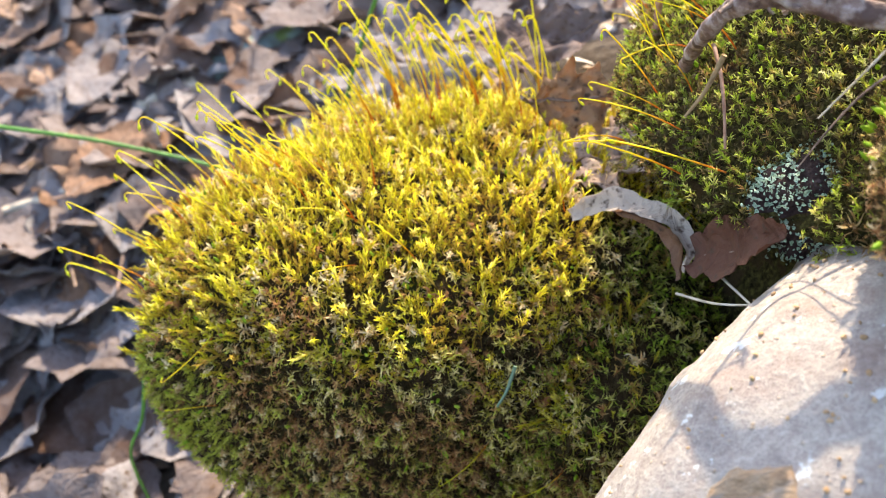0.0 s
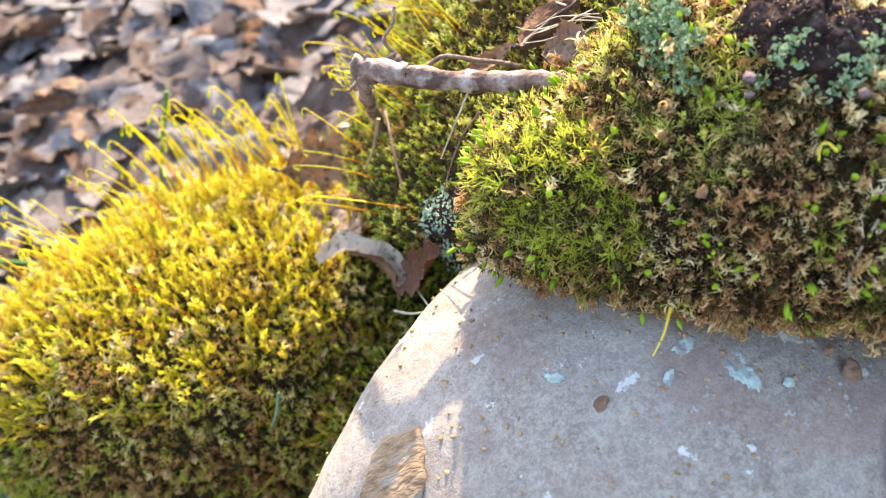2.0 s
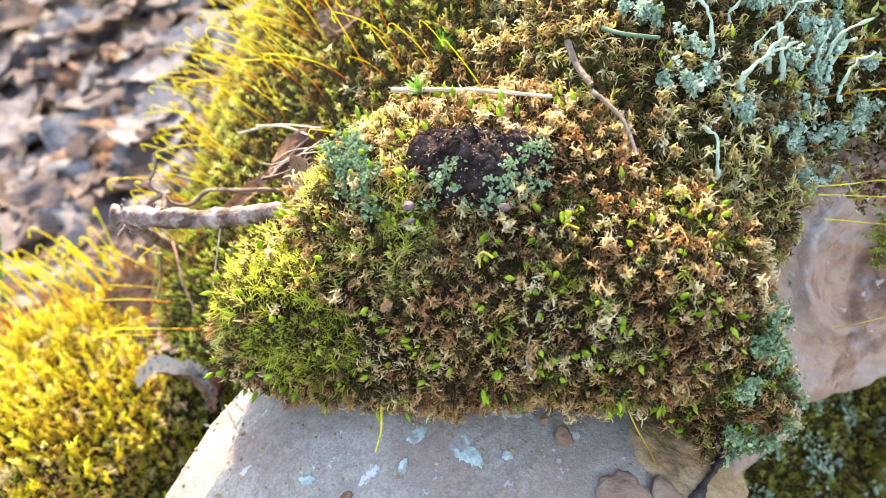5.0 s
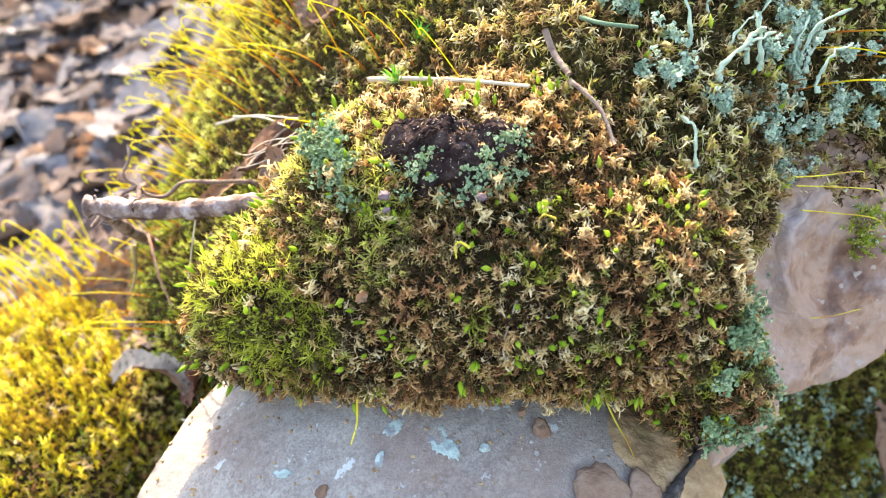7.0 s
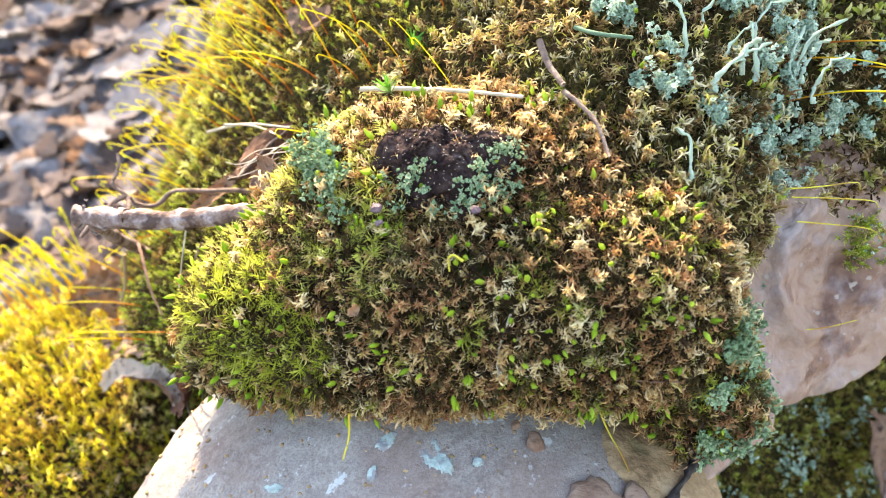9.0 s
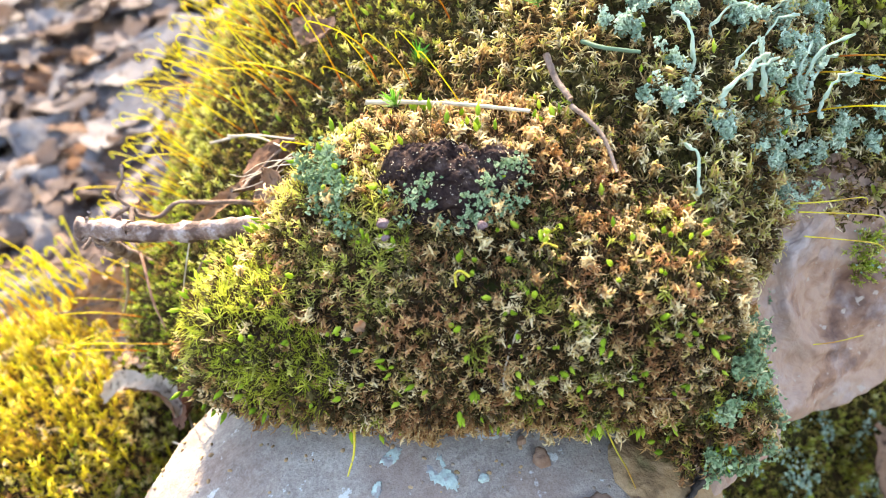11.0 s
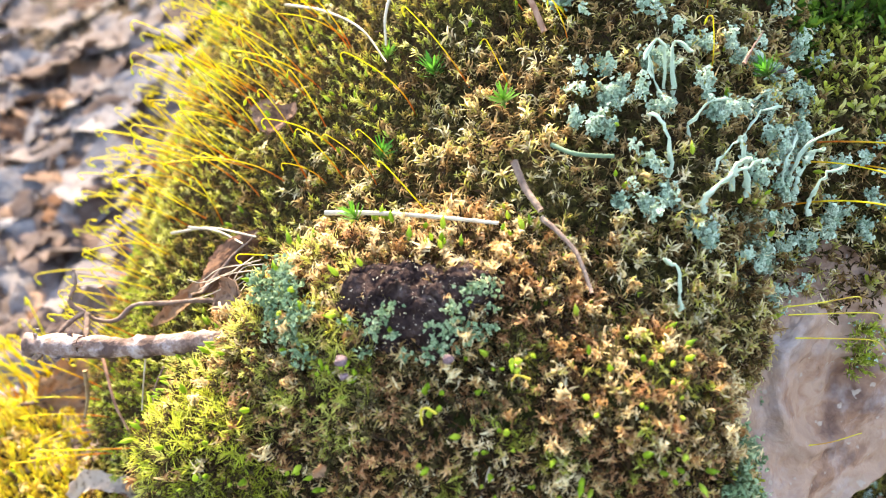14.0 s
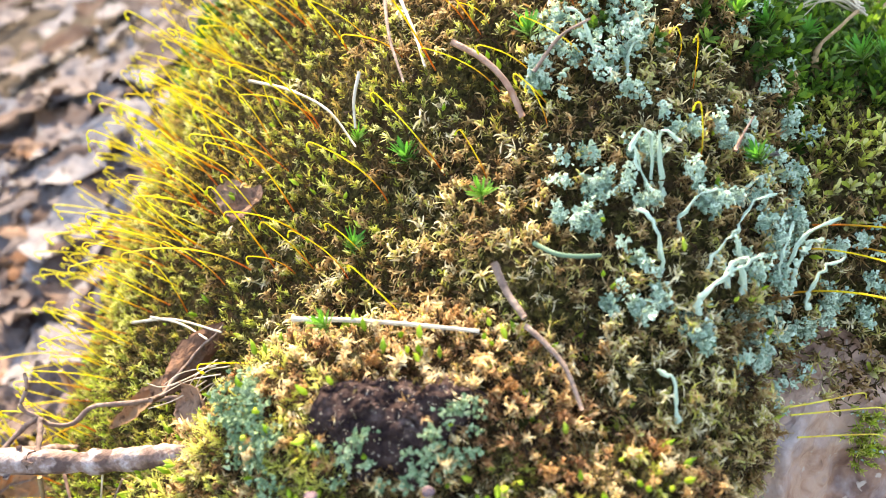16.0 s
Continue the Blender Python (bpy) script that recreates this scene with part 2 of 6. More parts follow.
PEAT = earthy("peaty_crust", [(0.3, (0.014, 0.008, 0.009)), (0.55, (0.052, 0.032, 0.029)), (0.8, (0.17, 0.12, 0.11))], 260.0, 0.9, 0.9, 900.0, sheen=0.05)
FOREST = earthy("forest_floor", [(0.3, (0.02, 0.014, 0.010)), (0.5, (0.05, 0.036, 0.027)), (0.75, (0.11, 0.088, 0.072))], 70.0, 0.95, 1.0, 200.0, sheen=0.05)
STONE = stone_material()
ROCK = rock_material()
RUST = earthy("rusty_plate", [(0.3, (0.13, 0.065, 0.042)), (0.5, (0.24, 0.14, 0.095)), (0.75, (0.36, 0.245, 0.18))], 130.0, 0.8, 0.9, 420.0, (90.0, (0.30, 0.235, 0.21), 0.60), 0.0008, ((0.0, 0.0, 0.8), (0.8, 1.3, 1.0)))
TAN_PLATE = earthy("tan_plate", [(0.3, (0.15, 0.085, 0.042)), (0.5, (0.36, 0.22, 0.115)), (0.75, (0.52, 0.36, 0.22))], 110.0, 0.85, 1.0, 300.0, (80.0, (0.24, 0.18, 0.085), 0.57), 0.0016)
LICHEN_FILM = earthy("mint_film", [(0.3, (0.24, 0.26, 0.25)), (0.55, (0.36, 0.43, 0.40)), (0.75, (0.46, 0.55, 0.50))], 500.0, 0.9, 0.5, 1200.0, (420.0, (0.26, 0.24, 0.245), 0.52), 0.0004)
LICHEN = leafy("mint_lichen", [(0.0, (0.20, 0.29, 0.20)), (0.5, (0.38, 0.48, 0.36)), (1.0, (0.62, 0.70, 0.56))], (0.15, 0.22, 0.14), 0.2, 0.8)
LICHEN_TEAL = leafy("teal_scale_lichen", [(0.0, (0.11, 0.17, 0.085)), (0.5, (0.22, 0.31, 0.16)), (1.0, (0.48, 0.55, 0.33))], (0.08, 0.11, 0.05), 0.15, 0.8)


def leaf_material(name, stops, toned=False, through_light=0.07):
    m, nt, p, out = node_material(name)
    info = add(nt, "ShaderNodeObjectInfo")
    tc = add(nt, "ShaderNodeTexCoord")
    n1 = add(nt, "ShaderNodeTexNoise", Scale=90.0, Detail=6.0, Roughness=0.75)
    nt.links.new(tc.outputs["Object"], n1.inputs["Vector"])
    blend = add(nt, "ShaderNodeMath")
    blend.operation = "MULTIPLY_ADD"
    blend.inputs[1].default_value = 0.55
    if toned:
        info = add(nt, "ShaderNodeAttribute")
        info.attribute_name = "tone"
    nt.links.new(info.outputs["Fac" if toned else "Random"], blend.inputs[0])
    half = add(nt, "ShaderNodeMath")
    half.operation = "MULTIPLY"
    half.inputs[1].default_value = 0.55
    nt.links.new(n1.outputs[0], half.inputs[0])
    nt.links.new(half.outputs[0], blend.inputs[2])
    col = ramp(nt, blend.outputs[0], stops)
    n2 = add(nt, "ShaderNodeTexNoise", Scale=420.0, Detail=3.0)
    nt.links.new(tc.outputs["Object"], n2.inputs["Vector"])
    f = ramp(nt, n2.outputs[0], [(0.56, (0, 0, 0)), (0.72, (1, 1, 1))])
    col = mixed(nt, col, (0.09, 0.055, 0.04), f)
    nt.links.new(col, p.inputs["Base Color"])
    p.inputs["Roughness"].default_value = 0.8
    p.inputs["Specular IOR Level"].default_value = 0.05
    b = add(nt, "ShaderNodeBump", Strength=0.6, Distance=0.0006)
    nt.links.new(n2.outputs[0], b.inputs["Height"])
    n4 = add(nt, "ShaderNodeTexNoise", Scale=130.0, Detail=4.0, Roughness=0.6, Distortion=1.0)
    nt.links.new(tc.outputs["Object"], n4.inputs["Vector"])
    wrinkle = add(nt, "ShaderNodeBump", Strength=0.9, Distance=0.003)
    nt.links.new(n4.outputs[0], wrinkle.inputs["Height"])
    nt.links.new(wrinkle.outputs[0], b.inputs["Normal"])
    nt.links.new(b.outputs[0], p.inputs["Normal"])
    tr = add(nt, "ShaderNodeBsdfTranslucent")
    nt.links.new(col, tr.inputs["Color"])
    mx = add(nt, "ShaderNodeMixShader")
    mx.inputs[0].default_value = through_light
    nt.links.new(p.outputs[0], mx.inputs[1])
    nt.links.new(tr.outputs[0], mx.inputs[2])
    nt.links.new(mx.outputs[0], out.inputs["Surface"])
    return m


LEAF = leaf_material("dead_leaf", [(0.10, (0.095, 0.057, 0.046)), (0.26, (0.14, 0.096, 0.086)), (0.42, (0.175, 0.136, 0.13)), (0.60, (0.20, 0.176, 0.18)), (0.9, (0.245, 0.228, 0.238))])
LEAF_GAP = leaf_material("dull_brown_leaf", [(0.15, (0.14, 0.068, 0.042)), (0.5, (0.30, 0.19, 0.14)), (0.9, (0.50, 0.39, 0.33))], through_light=0.15)
LEAF_RED = leaf_material("red_brown_leaf", [(0.2, (0.15, 0.07, 0.042)), (0.5, (0.26, 0.15, 0.10)), (0.85, (0.38, 0.26, 0.20))], through_light=0.28)
BARK = earthy("grey_pink_bark", [(0.3, (0.07, 0.038, 0.03)), (0.46, (0.21, 0.13, 0.105)), (0.58, (0.36, 0.28, 0.26)), (0.75, (0.50, 0.44, 0.42))], 210.0, 0.8, 1.0, 420.0, (150.0, (0.09, 0.05, 0.04), 0.58), 0.0012)
THIN_TWIG = earthy("thin_twig_bark", [(0.3, (0.10, 0.06, 0.05)), (0.6, (0.27, 0.18, 0.14)), (0.8, (0.42, 0.33, 0.28))], 300.0, 0.8, 0.4, 900.0)
STRAW = earthy("dry_straw", [(0.3, (0.34, 0.26, 0.18)), (0.6, (0.55, 0.46, 0.36)), (0.8, (0.70, 0.63, 0.53))], 200.0, 0.6, 0.2, 900.0)
NEEDLE = earthy("brown_needle", [(0.3, (0.22, 0.10, 0.06)), (0.7, (0.42, 0.25, 0.18))], 300.0, 0.55, 0.2, 900.0)
GRASS = earthy("grass_blade", [(0.3, (0.05, 0.15, 0.02)), (0.7, (0.12, 0.27, 0.04))], 200.0, 0.45, 0.2, 900.0)


# ---- building helpers ----
def mesh_from(name, verts, faces, material, tone=None, tip=None, smooth=False):
    """A mesh from arrays; faces is an (n, 3) or (n, 4) array."""
    verts, faces = np.asarray(verts, np.float32), np.asarray(faces, np.int32)
    me = bpy.data.meshes.new(name)
    k = faces.shape[1]
    me.vertices.add(len(verts))
    me.vertices.foreach_set("co", verts.ravel())
    me.loops.add(faces.size)
    me.loops.foreach_set("vertex_index", faces.ravel())
    me.polygons.add(len(faces))
    me.polygons.foreach_set("loop_start", np.arange(0, faces.size, k, dtype=np.int32))
    me.polygons.foreach_set("use_smooth", np.full(len(faces), smooth))
    for key, values in (("tone", tone), ("tip", tip)):
        if values is not None:
            at = me.attributes.new(key, "FLOAT", "POINT")
            at.data.foreach_set("value", np.asarray(values, np.float32))
    me.update(calc_edges=True)
    me.validate()
    me.materials.append(material)
    return me


def part(name, mesh, parent, label="", kind=""):
    ob = new(name, mesh)
    ob.parent = parent
    return tagged(ob, label, kind=kind)


def thing(name, label, category, group="", kind="", at=(0, 0, 0)):
    ob = new(name)
    ob.empty_display_size = 0.005
    ob.location = at
    return tagged(ob, label, category, group, kind)


def bumps(p, size, amp, octaves=3):
    """Smooth noise at the points p."""
    out = np.zeros(len(p))
    for o in range(octaves):
        s = 2.0 ** o / size
        out += np.array([noise.noise(Vector(q) * s) for q in p]) * amp / 2 ** o
    return out


def grid_faces(rows, cols, wrap=False):
    i, j = np.meshgrid(np.arange(rows - 1), np.arange(cols if wrap else cols - 1), indexing="ij")
    j2 = (j + 1) % cols
    return np.stack([i * cols + j, i * cols + j2, (i + 1) * cols + j2, (i + 1) * cols + j], -1).reshape(-1, 4)


class Dome:
    """A rounded body: superellipsoid of half-axes a, b, c, sheared by the slopes sx, sy and bent down by k, turned by rot.
    under: below a rising level the sides are drawn in, as an overhang."""

    def __init__(self, centre, a, b, c, rot=0.0, sx=0.0, sy=0.0, e=2.5, n=2.5, k=0.0, rough=0.003, size=0.03, under=None):
        self.par = centre, a, b, c, rot, sx, sy, e, n, k
        self.rough, self.size, self.under = rough, size, under

    def surface(self, rows=60, cols=120, low=-0.3, inset=0.0):
        centre, a, b, c, rot, sx, sy, e, n, k = self.par
        a, b, c = a - inset, b - inset, c - inset
        ph = np.linspace(math.pi / 2 - 0.01, low, rows)[:, None]
        th = np.linspace(0, 2 * math.pi, cols, endpoint=False)[None, :]
        d = np.stack([a * np.cos(ph) * np.cos(th), b * np.cos(ph) * np.sin(th), c * np.sin(ph) * np.ones_like(th)], -1).reshape(-1, 3)
        f = ((np.abs(d[:, 0] / a) ** n + np.abs(d[:, 1] / b) ** n) ** (e / n) + np.abs(d[:, 2] / c) ** e) ** (1 / e)
        q = d / f[:, None]
        q[:, 2] += sx * q[:, 0] + sy * q[:, 1] - k * q[:, 0] ** 2
        co, si = math.cos(rot), math.sin(rot)
        p = np.stack([q[:, 0] * co - q[:, 1] * si, q[:, 0] * si + q[:, 1] * co, q[:, 2]], -1) + np.array(centre)
        if self.under:
            z0, rise, depth, pull = self.under
            lack = np.clip((z0 + rise * (p[:, 0] - 0.06) - p[:, 2]) / depth, 0, 1)
            p[:, :2] += (np.array(centre)[:2] - p[:, :2]) * (lack * pull)[:, None]
        out = d / np.linalg.norm(d, axis=1)[:, None]
        p = p + out * bumps(p, self.size, self.rough)[:, None]
        return p, grid_faces(rows, cols, True)[:, ::-1]

    def inside(self, p, margin=0.0):
        centre, a, b, c, rot, sx, sy, e, n, k = self.par
        q = np.asarray(p) - np.array(centre)
        co, si = math.cos(rot), math.sin(rot)
        x, y = q[:, 0] * co + q[:, 1] * si, -q[:, 0] * si + q[:, 1] * co
        z = q[:, 2] - sx * x - sy * y + k * x * x
        f = ((np.abs(x / (a - margin)) ** n + np.abs(y / (b - margin)) ** n) ** (e / n) + np.abs(z / (c - margin)) ** e) ** (1 / e)
        return f < 1


def sample(verts, quads, count, seed, keep=None):
    """Random places on a surface, with normals."""
    r = np.random.default_rng(seed)
    t = np.concatenate([quads[:, [0, 1, 2]], quads[:, [0, 2, 3]]])
    A, B, C = verts[t[:, 0]], verts[t[:, 1]], verts[t[:, 2]]
    nn = np.cross(B - A, C - A)
    area = np.linalg.norm(nn, axis=1)
    pick = r.choice(len(t), count, p=area / area.sum())
    u, v = r.random(count), r.random(count)
    flip = u + v > 1
    u[flip], v[flip] = 1 - u[flip], 1 - v[flip]
    p = A[pick] + (B - A)[pick] * u[:, None] + (C - A)[pick] * v[:, None]
    n = nn[pick] / np.maximum(area[pick], 1e-12)[:, None]
    if keep is not None:
        ok = keep(p, n)
        p, n = p[ok], n[ok]
    return p, n


def even(p, n, gap):
    """Thins places out so that no two lie nearer than gap."""
    taken, cells = [], {}
    keys = np.floor(p / gap).astype(int)
    near = [(i, j, k) for i in (-1, 0, 1) for j in (-1, 0, 1) for k in (-1, 0, 1)]
    for idx, key in enumerate(map(tuple, keys)):
        q = p[idx]
        free = True
        for d in near:
            for o in cells.get((key[0] + d[0], key[1] + d[1], key[2] + d[2]), ()):
                v = p[o] - q
                if v[0] * v[0] + v[1] * v[1] + v[2] * v[2] < gap * gap:
                    free = False
                    break
            if not free:
                break
        if free:
            cells.setdefault(key, []).append(idx)
            taken.append(idx)
    return p[taken], n[taken]


POINTED = ((0.0, 0.6), (0.42, 1.0), (0.36, 0.62), (0.22, 0.0))
BLUNT = ((0.0, 0.6), (0.42, 1.0), (0.36, 0.85), (0.20, 0.0))
CURLED = ((0.0, 0.55), (0.20, 0.95), (0.20, 1.0), (0.20, 0.85), (0.20, 0.6), (0.20, 0.0))
KITE = ((0.0, 0.5), (0.52, 1.0), (0.48, 0.0))


def shoot(r, leaves, stem, length, width, spread, curl, wild=0.3, erect=0.6, thin=0.00013, steps=BLUNT, low=0.0, ripple=0.0, crisp=0.25):
    """One moss shoot, in metres: a stem with a spiral of curled leaves. Returns points, triangles, tip and each leaf's own tone."""
    V, F, T, D = [], [], [], []
    for i in range(leaves):
        u = (i + 0.5) / leaves
        h = stem * (low + (1 - low) * u)
        az = i * 2.39996 + r.normal() * 0.35
        ang = spread * (1 - erect * u) + r.normal() * wild * 0.4
        bend = (curl + r.normal() * wild) / (len(steps) - 1)
        L, W = length * (0.7 + 0.6 * r.random()), width * (0.75 + 0.5 * r.random())
        rad, tan = np.array([math.cos(az), math.sin(az), 0]), np.array([-math.sin(az), math.cos(az), 0])
        tw, sway = r.normal() * wild * 0.5, r.normal() * wild * crisp
        q = np.array([0, 0, h])
        base = len(V)
        for k, (s, w) in enumerate(steps):
            d = rad * math.sin(ang) + np.array([0, 0, math.cos(ang)]) + tan * sway * k
            q = q + d / np.linalg.norm(d) * L * s
            nrm = rad * math.cos(ang) - np.array([0, 0, math.sin(ang)])
            side = tan * math.cos(tw) + nrm * math.sin(tw)
            up = min(1.0, 0.45 * u + 0.6 * (k + 1) / len(steps))
            if w > 0:
                V += [q - side * W * w / 2, q + side * W * w / 2]
                T += [up] * 2
            else:
                V.append(q)
                T.append(up)
            ang += bend * (0.7 + 0.35 * k) + ripple * (1 if (k + i) % 2 else -1)
            tw += r.normal() * wild * 0.35
        D += [r.normal() * 0.20] * (len(V) - base)
        m = len(steps) - (2 if steps[-1][1] == 0 else 1)
        for k in range(m):
            a = base + 2 * k
            F += [(a, a + 1, a + 3), (a, a + 3, a + 2)]
        if steps[-1][1] == 0:
            F.append((base + 2 * m, base + 2 * m + 1, base + 2 * m + 2))
    if not thin:
        return np.array(V), np.array(F), np.array(T), np.array(D)
    b = len(V)
    for h, w in ((-0.3 * stem, thin), (stem, thin * 0.6)):
        for kk in range(3):
            V.append(np.array([w * math.cos(kk * 2.094), w * math.sin(kk * 2.094), h]))
            T.append(0.1)
            D.append(0.0)
    for kk in range(3):
        k2 = (kk + 1) % 3
        F += [(b + kk, b + k2, b + 3 + k2), (b + kk, b + 3 + k2, b + 3 + kk)]
    return np.array(V), np.array(F), np.array(T), np.array(D)


def frames_of(z, r):
    """Turned axes whose third is z, spun at random."""
    z = z / np.linalg.norm(z, axis=1)[:, None]
    h = np.where(np.abs(z[:, 2:3]) < 0.9, np.array([[0, 0, 1.0]]), np.array([[1.0, 0, 0]]))
    x = np.cross(h, z)
    x /= np.linalg.norm(x, axis=1)[:, None]
    y = np.cross(z, x)
    a = r.random(len(z)) * 2 * math.pi
    c, s = np.cos(a)[:, None], np.sin(a)[:, None]
    return np.stack([x * c + y * s, y * c - x * s, z], -1)


def carpet(name, material, places, axes, templates, seed, size=(0.8, 1.25), tone=None, sink=0.0, smooth=True, uneven=0.0008, fuller=1.0):
    """Many shoots at the places, along the axes, as one mesh."""
    r = np.random.default_rng(seed)
    n = len(places)
    R = frames_of(axes, r)
    S = r.uniform(*size, n) * fuller
    depth = np.abs(r.normal(0, uneven, n))
    tones = r.uniform(0.05, 0.95, n) if tone is None else np.clip(tone + r.normal(0, 0.16, n), 0, 1)
    which = r.integers(0, len(templates), n)
    VV, FF, TT, OO, start = [], [], [], [], 0
    for k, (tv, tf, tt, td) in enumerate(templates):
        m = np.where(which == k)[0]
        if not len(m):
            continue
        v = np.einsum("nij,vj->nvi", R[m], tv) * S[m][:, None, None] + (places[m] - (sink + depth[m])[:, None] * axes[m])[:, None, :]
        VV.append(v.reshape(-1, 3))
        FF.append((tf[None] + (np.arange(len(m)) * len(tv))[:, None, None] + start).reshape(-1, 3))
        TT.append(np.tile(tt, len(m)))
        OO.append(np.clip(tones[m][:, None] + td[None], 0, 1).ravel())
        start += len(m) * len(tv)
    return mesh_from(name, np.concatenate(VV), np.concatenate(FF), material, np.concatenate(OO), np.concatenate(TT), smooth)


def tube(points, radii, sides=7, jag=0.0, seed=0, cap=True):
    """A tapered tube along points."""
    r = np.random.default_rng(seed)
    p = np.asarray(points, float)
    t = np.gradient(p, axis=0)
    t /= np.linalg.norm(t, axis=1)[:, None]
    ref = np.array([0.31, 0.22, 0.92])
    V = []
    for i in range(len(p)):
        x = np.cross(ref, t[i])
        if np.linalg.norm(x) < 0.2:
            x = np.cross((1, 0, 0), t[i])
        x /= np.linalg.norm(x)
        y = np.cross(t[i], x)
        for k in range(sides):
            a = 2 * math.pi * k / sides
            V.append(p[i] + (x * math.cos(a) + y * math.sin(a)) * radii[i] * (1 + jag * r.normal()))
    F = grid_faces(len(p), sides, True)
    tip = np.repeat(np.linspace(0, 1, len(p)), sides)
    if cap:
        V += [p[0], p[-1]]
        tip = np.append(tip, [0, 1])
        n0, n1, last = len(V) - 2, len(V) - 1, (len(p) - 1) * sides
        extra = [(k, (k + 1) % sides, n0, n0) for k in range(sides)] + [(last + (k + 1) % sides, last + k, n1, n1) for k in range(sides)]
        tri = np.concatenate([F[:, [0, 1, 2]], F[:, [0, 2, 3]], np.array(extra)[:, :3]])
    else:
        tri = np.concatenate([F[:, [0, 1, 2]], F[:, [0, 2, 3]]])
    return np.array(V), tri, tip


def curve_points(ctrl, n):
    """A smooth line through a few points."""
    c = np.asarray(ctrl, float)
    c = np.vstack([2 * c[0] - c[1], c, 2 * c[-1] - c[-2]])
    out = []
    for u in np.linspace(0, len(c) - 3 - 1e-6, n):
        i = int(u)
        f = u - i
        a, b, d, e = c[i], c[i + 1], c[i + 2], c[i + 3]
        out.append(0.5 * (2 * b + (d - a) * f + (2 * a - 5 * b + 4 * d - e) * f * f + (3 * b - a - 3 * d + e) * f ** 3))
    return np.array(out)


# ---- the ground ----
def ground_z(x, y):
    x, y = np.asarray(x, float), np.asarray(y, float)
    z = -0.03 + 0.185 * np.clip(x, -0.35, 0.3) + 0.133 * np.clip(y, -0.2, 0.75)
    z = z + 0.085 * np.exp(-((x - 0.08) / 0.10) ** 2 - ((y - 0.29) / 0.09) ** 2)
    z = z - 0.055 * np.exp(-((x + 0.17) / 0.13) ** 2 - ((y - 0.24) / 0.08) ** 2)
    return z - 0.05 * np.exp(-((x - 0.3) / 0.12) ** 2 - ((y - 0.1) / 0.1) ** 2)


def build_ground():
    s = np.linspace(-1, 1, 161)
    w = np.sign(s) * (np.abs(s) * 0.7 + np.abs(s) ** 9 * 60)
    X, Y = np.meshgrid(w, w + 0.35, indexing="ij")
    p = np.stack([X.ravel(), Y.ravel(), ground_z(X.ravel(), Y.ravel())], -1)
    p[:, 2] += bumps(p, 0.05, 0.006) - 0.004
    me = mesh_from("ground", p, grid_faces(161, 161)[:, ::-1], FOREST, smooth=True)
    tagged(new("ground", me), "dark crumbly forest soil under dead leaves", "ground", kind="structure")


build_ground()

# ---- bodies ----
CUSHION = Dome((0.0079, 0.2188, 0.041), 0.106, 0.062, 0.057, 0.2147, -0.0104, 0.0978, 2.87, 1.95, 0.44, rough=0.005, size=0.03)
CORNER = Dome((0.1915, 0.0735, 0.142), 0.0125, 0.014, 0.024, 0.0, 0.0, 0.0, 2.6, 2.4, rough=0.003, size=0.015)
MOUND = Dome((0.1462, 0.1106, 0.156), 0.0670, 0.0330, 0.0365, -0.4265, 0.08, 0.05, 2.6, 4.0, rough=0.004, size=0.025, under=(0.1545, -0.03, 0.006, 0.30))
KNOB = Dome((0.150, 0.114, 0.172), 0.046, 0.024, 0.0335, -0.30, 0.03, 0.05, 2.6, 2.8, rough=0.003, size=0.02)
RIGHT_BANK = Dome((0.275, 0.194, 0.160), 0.090, 0.094, 0.058, 0.0, -0.03, 0.06, 2.7, 2.6, rough=0.006, size=0.03)
BANK = Dome((0.1686, 0.2289, 0.125), 0.1855, 0.133, 0.111, 0.9466, 0.60, -0.541, 2.31, 4.0, rough=0.005, size=0.035, under=(0.122, 0.42, 0.022, 0.42))
SKIRT = Dome((0.204, 0.103, 0.172), 0.0205, 0.019, 0.027, -0.2, 0.05, 0.05, 2.5, 2.4, rough=0.003, size=0.02)
CUSHION_EDGE = Dome((0.054, 0.196, 0.030), 0.038, 0.048, 0.048, 0.0, 0.0, 0.08, 2.6, 2.3, rough=0.004, size=0.03)
LOW_BANK = Dome((0.258, 0.154, 0.020), 0.085, 0.056, 0.040, 0.25, 0.05, 0.1, 2.4, 2.2, rough=0.010, size=0.03)

def stone_z(x, y):
    return -0.0357 + 1.4627 * x + 1.827 * y - 5.0137 * x * x - 2.5203 * x * y - 7.4817 * y * y


def stone_lift(x, y):
    """The shoulder under the mound, and the worn roll of the long edge."""
    step = lambda w: np.clip(w, 0, 1) ** 2 * (3 - 2 * np.clip(w, 0, 1))
    past = 0.0055 - 0.712 * (x - 0.029 - 0.985 * (y - 0.09))
    return 0.013 * step((x - 0.080) / 0.014) * step((y - 0.135) / 0.025) - 60.0 * np.maximum(past, 0) ** 2


UP = np.array([0.0, 0.0, 1.0])


def templates(seed, count, **kw):
    r = np.random.default_rng(seed)
    return [shoot(r, **kw) for _ in range(count)]


T_GOLD = templates(1, 8, leaves=32, stem=0.0080, length=0.0024, width=0.00030, spread=0.65, curl=-0.7, wild=0.5, erect=0.5, steps=POINTED, low=0.2)
T_STAR = templates(2, 10, leaves=14, stem=0.0038, length=0.0030, width=0.00042, spread=1.05, curl=-2.2, wild=0.9, erect=0.4, low=0.25, steps=CURLED, crisp=0.5)
T_TUFT = templates(3, 16, leaves=17, stem=0.0034, length=0.0029, width=0.00050, spread=0.95, curl=-2.6, wild=0.9, erect=0.35, low=0.25, steps=CURLED, crisp=0.6)
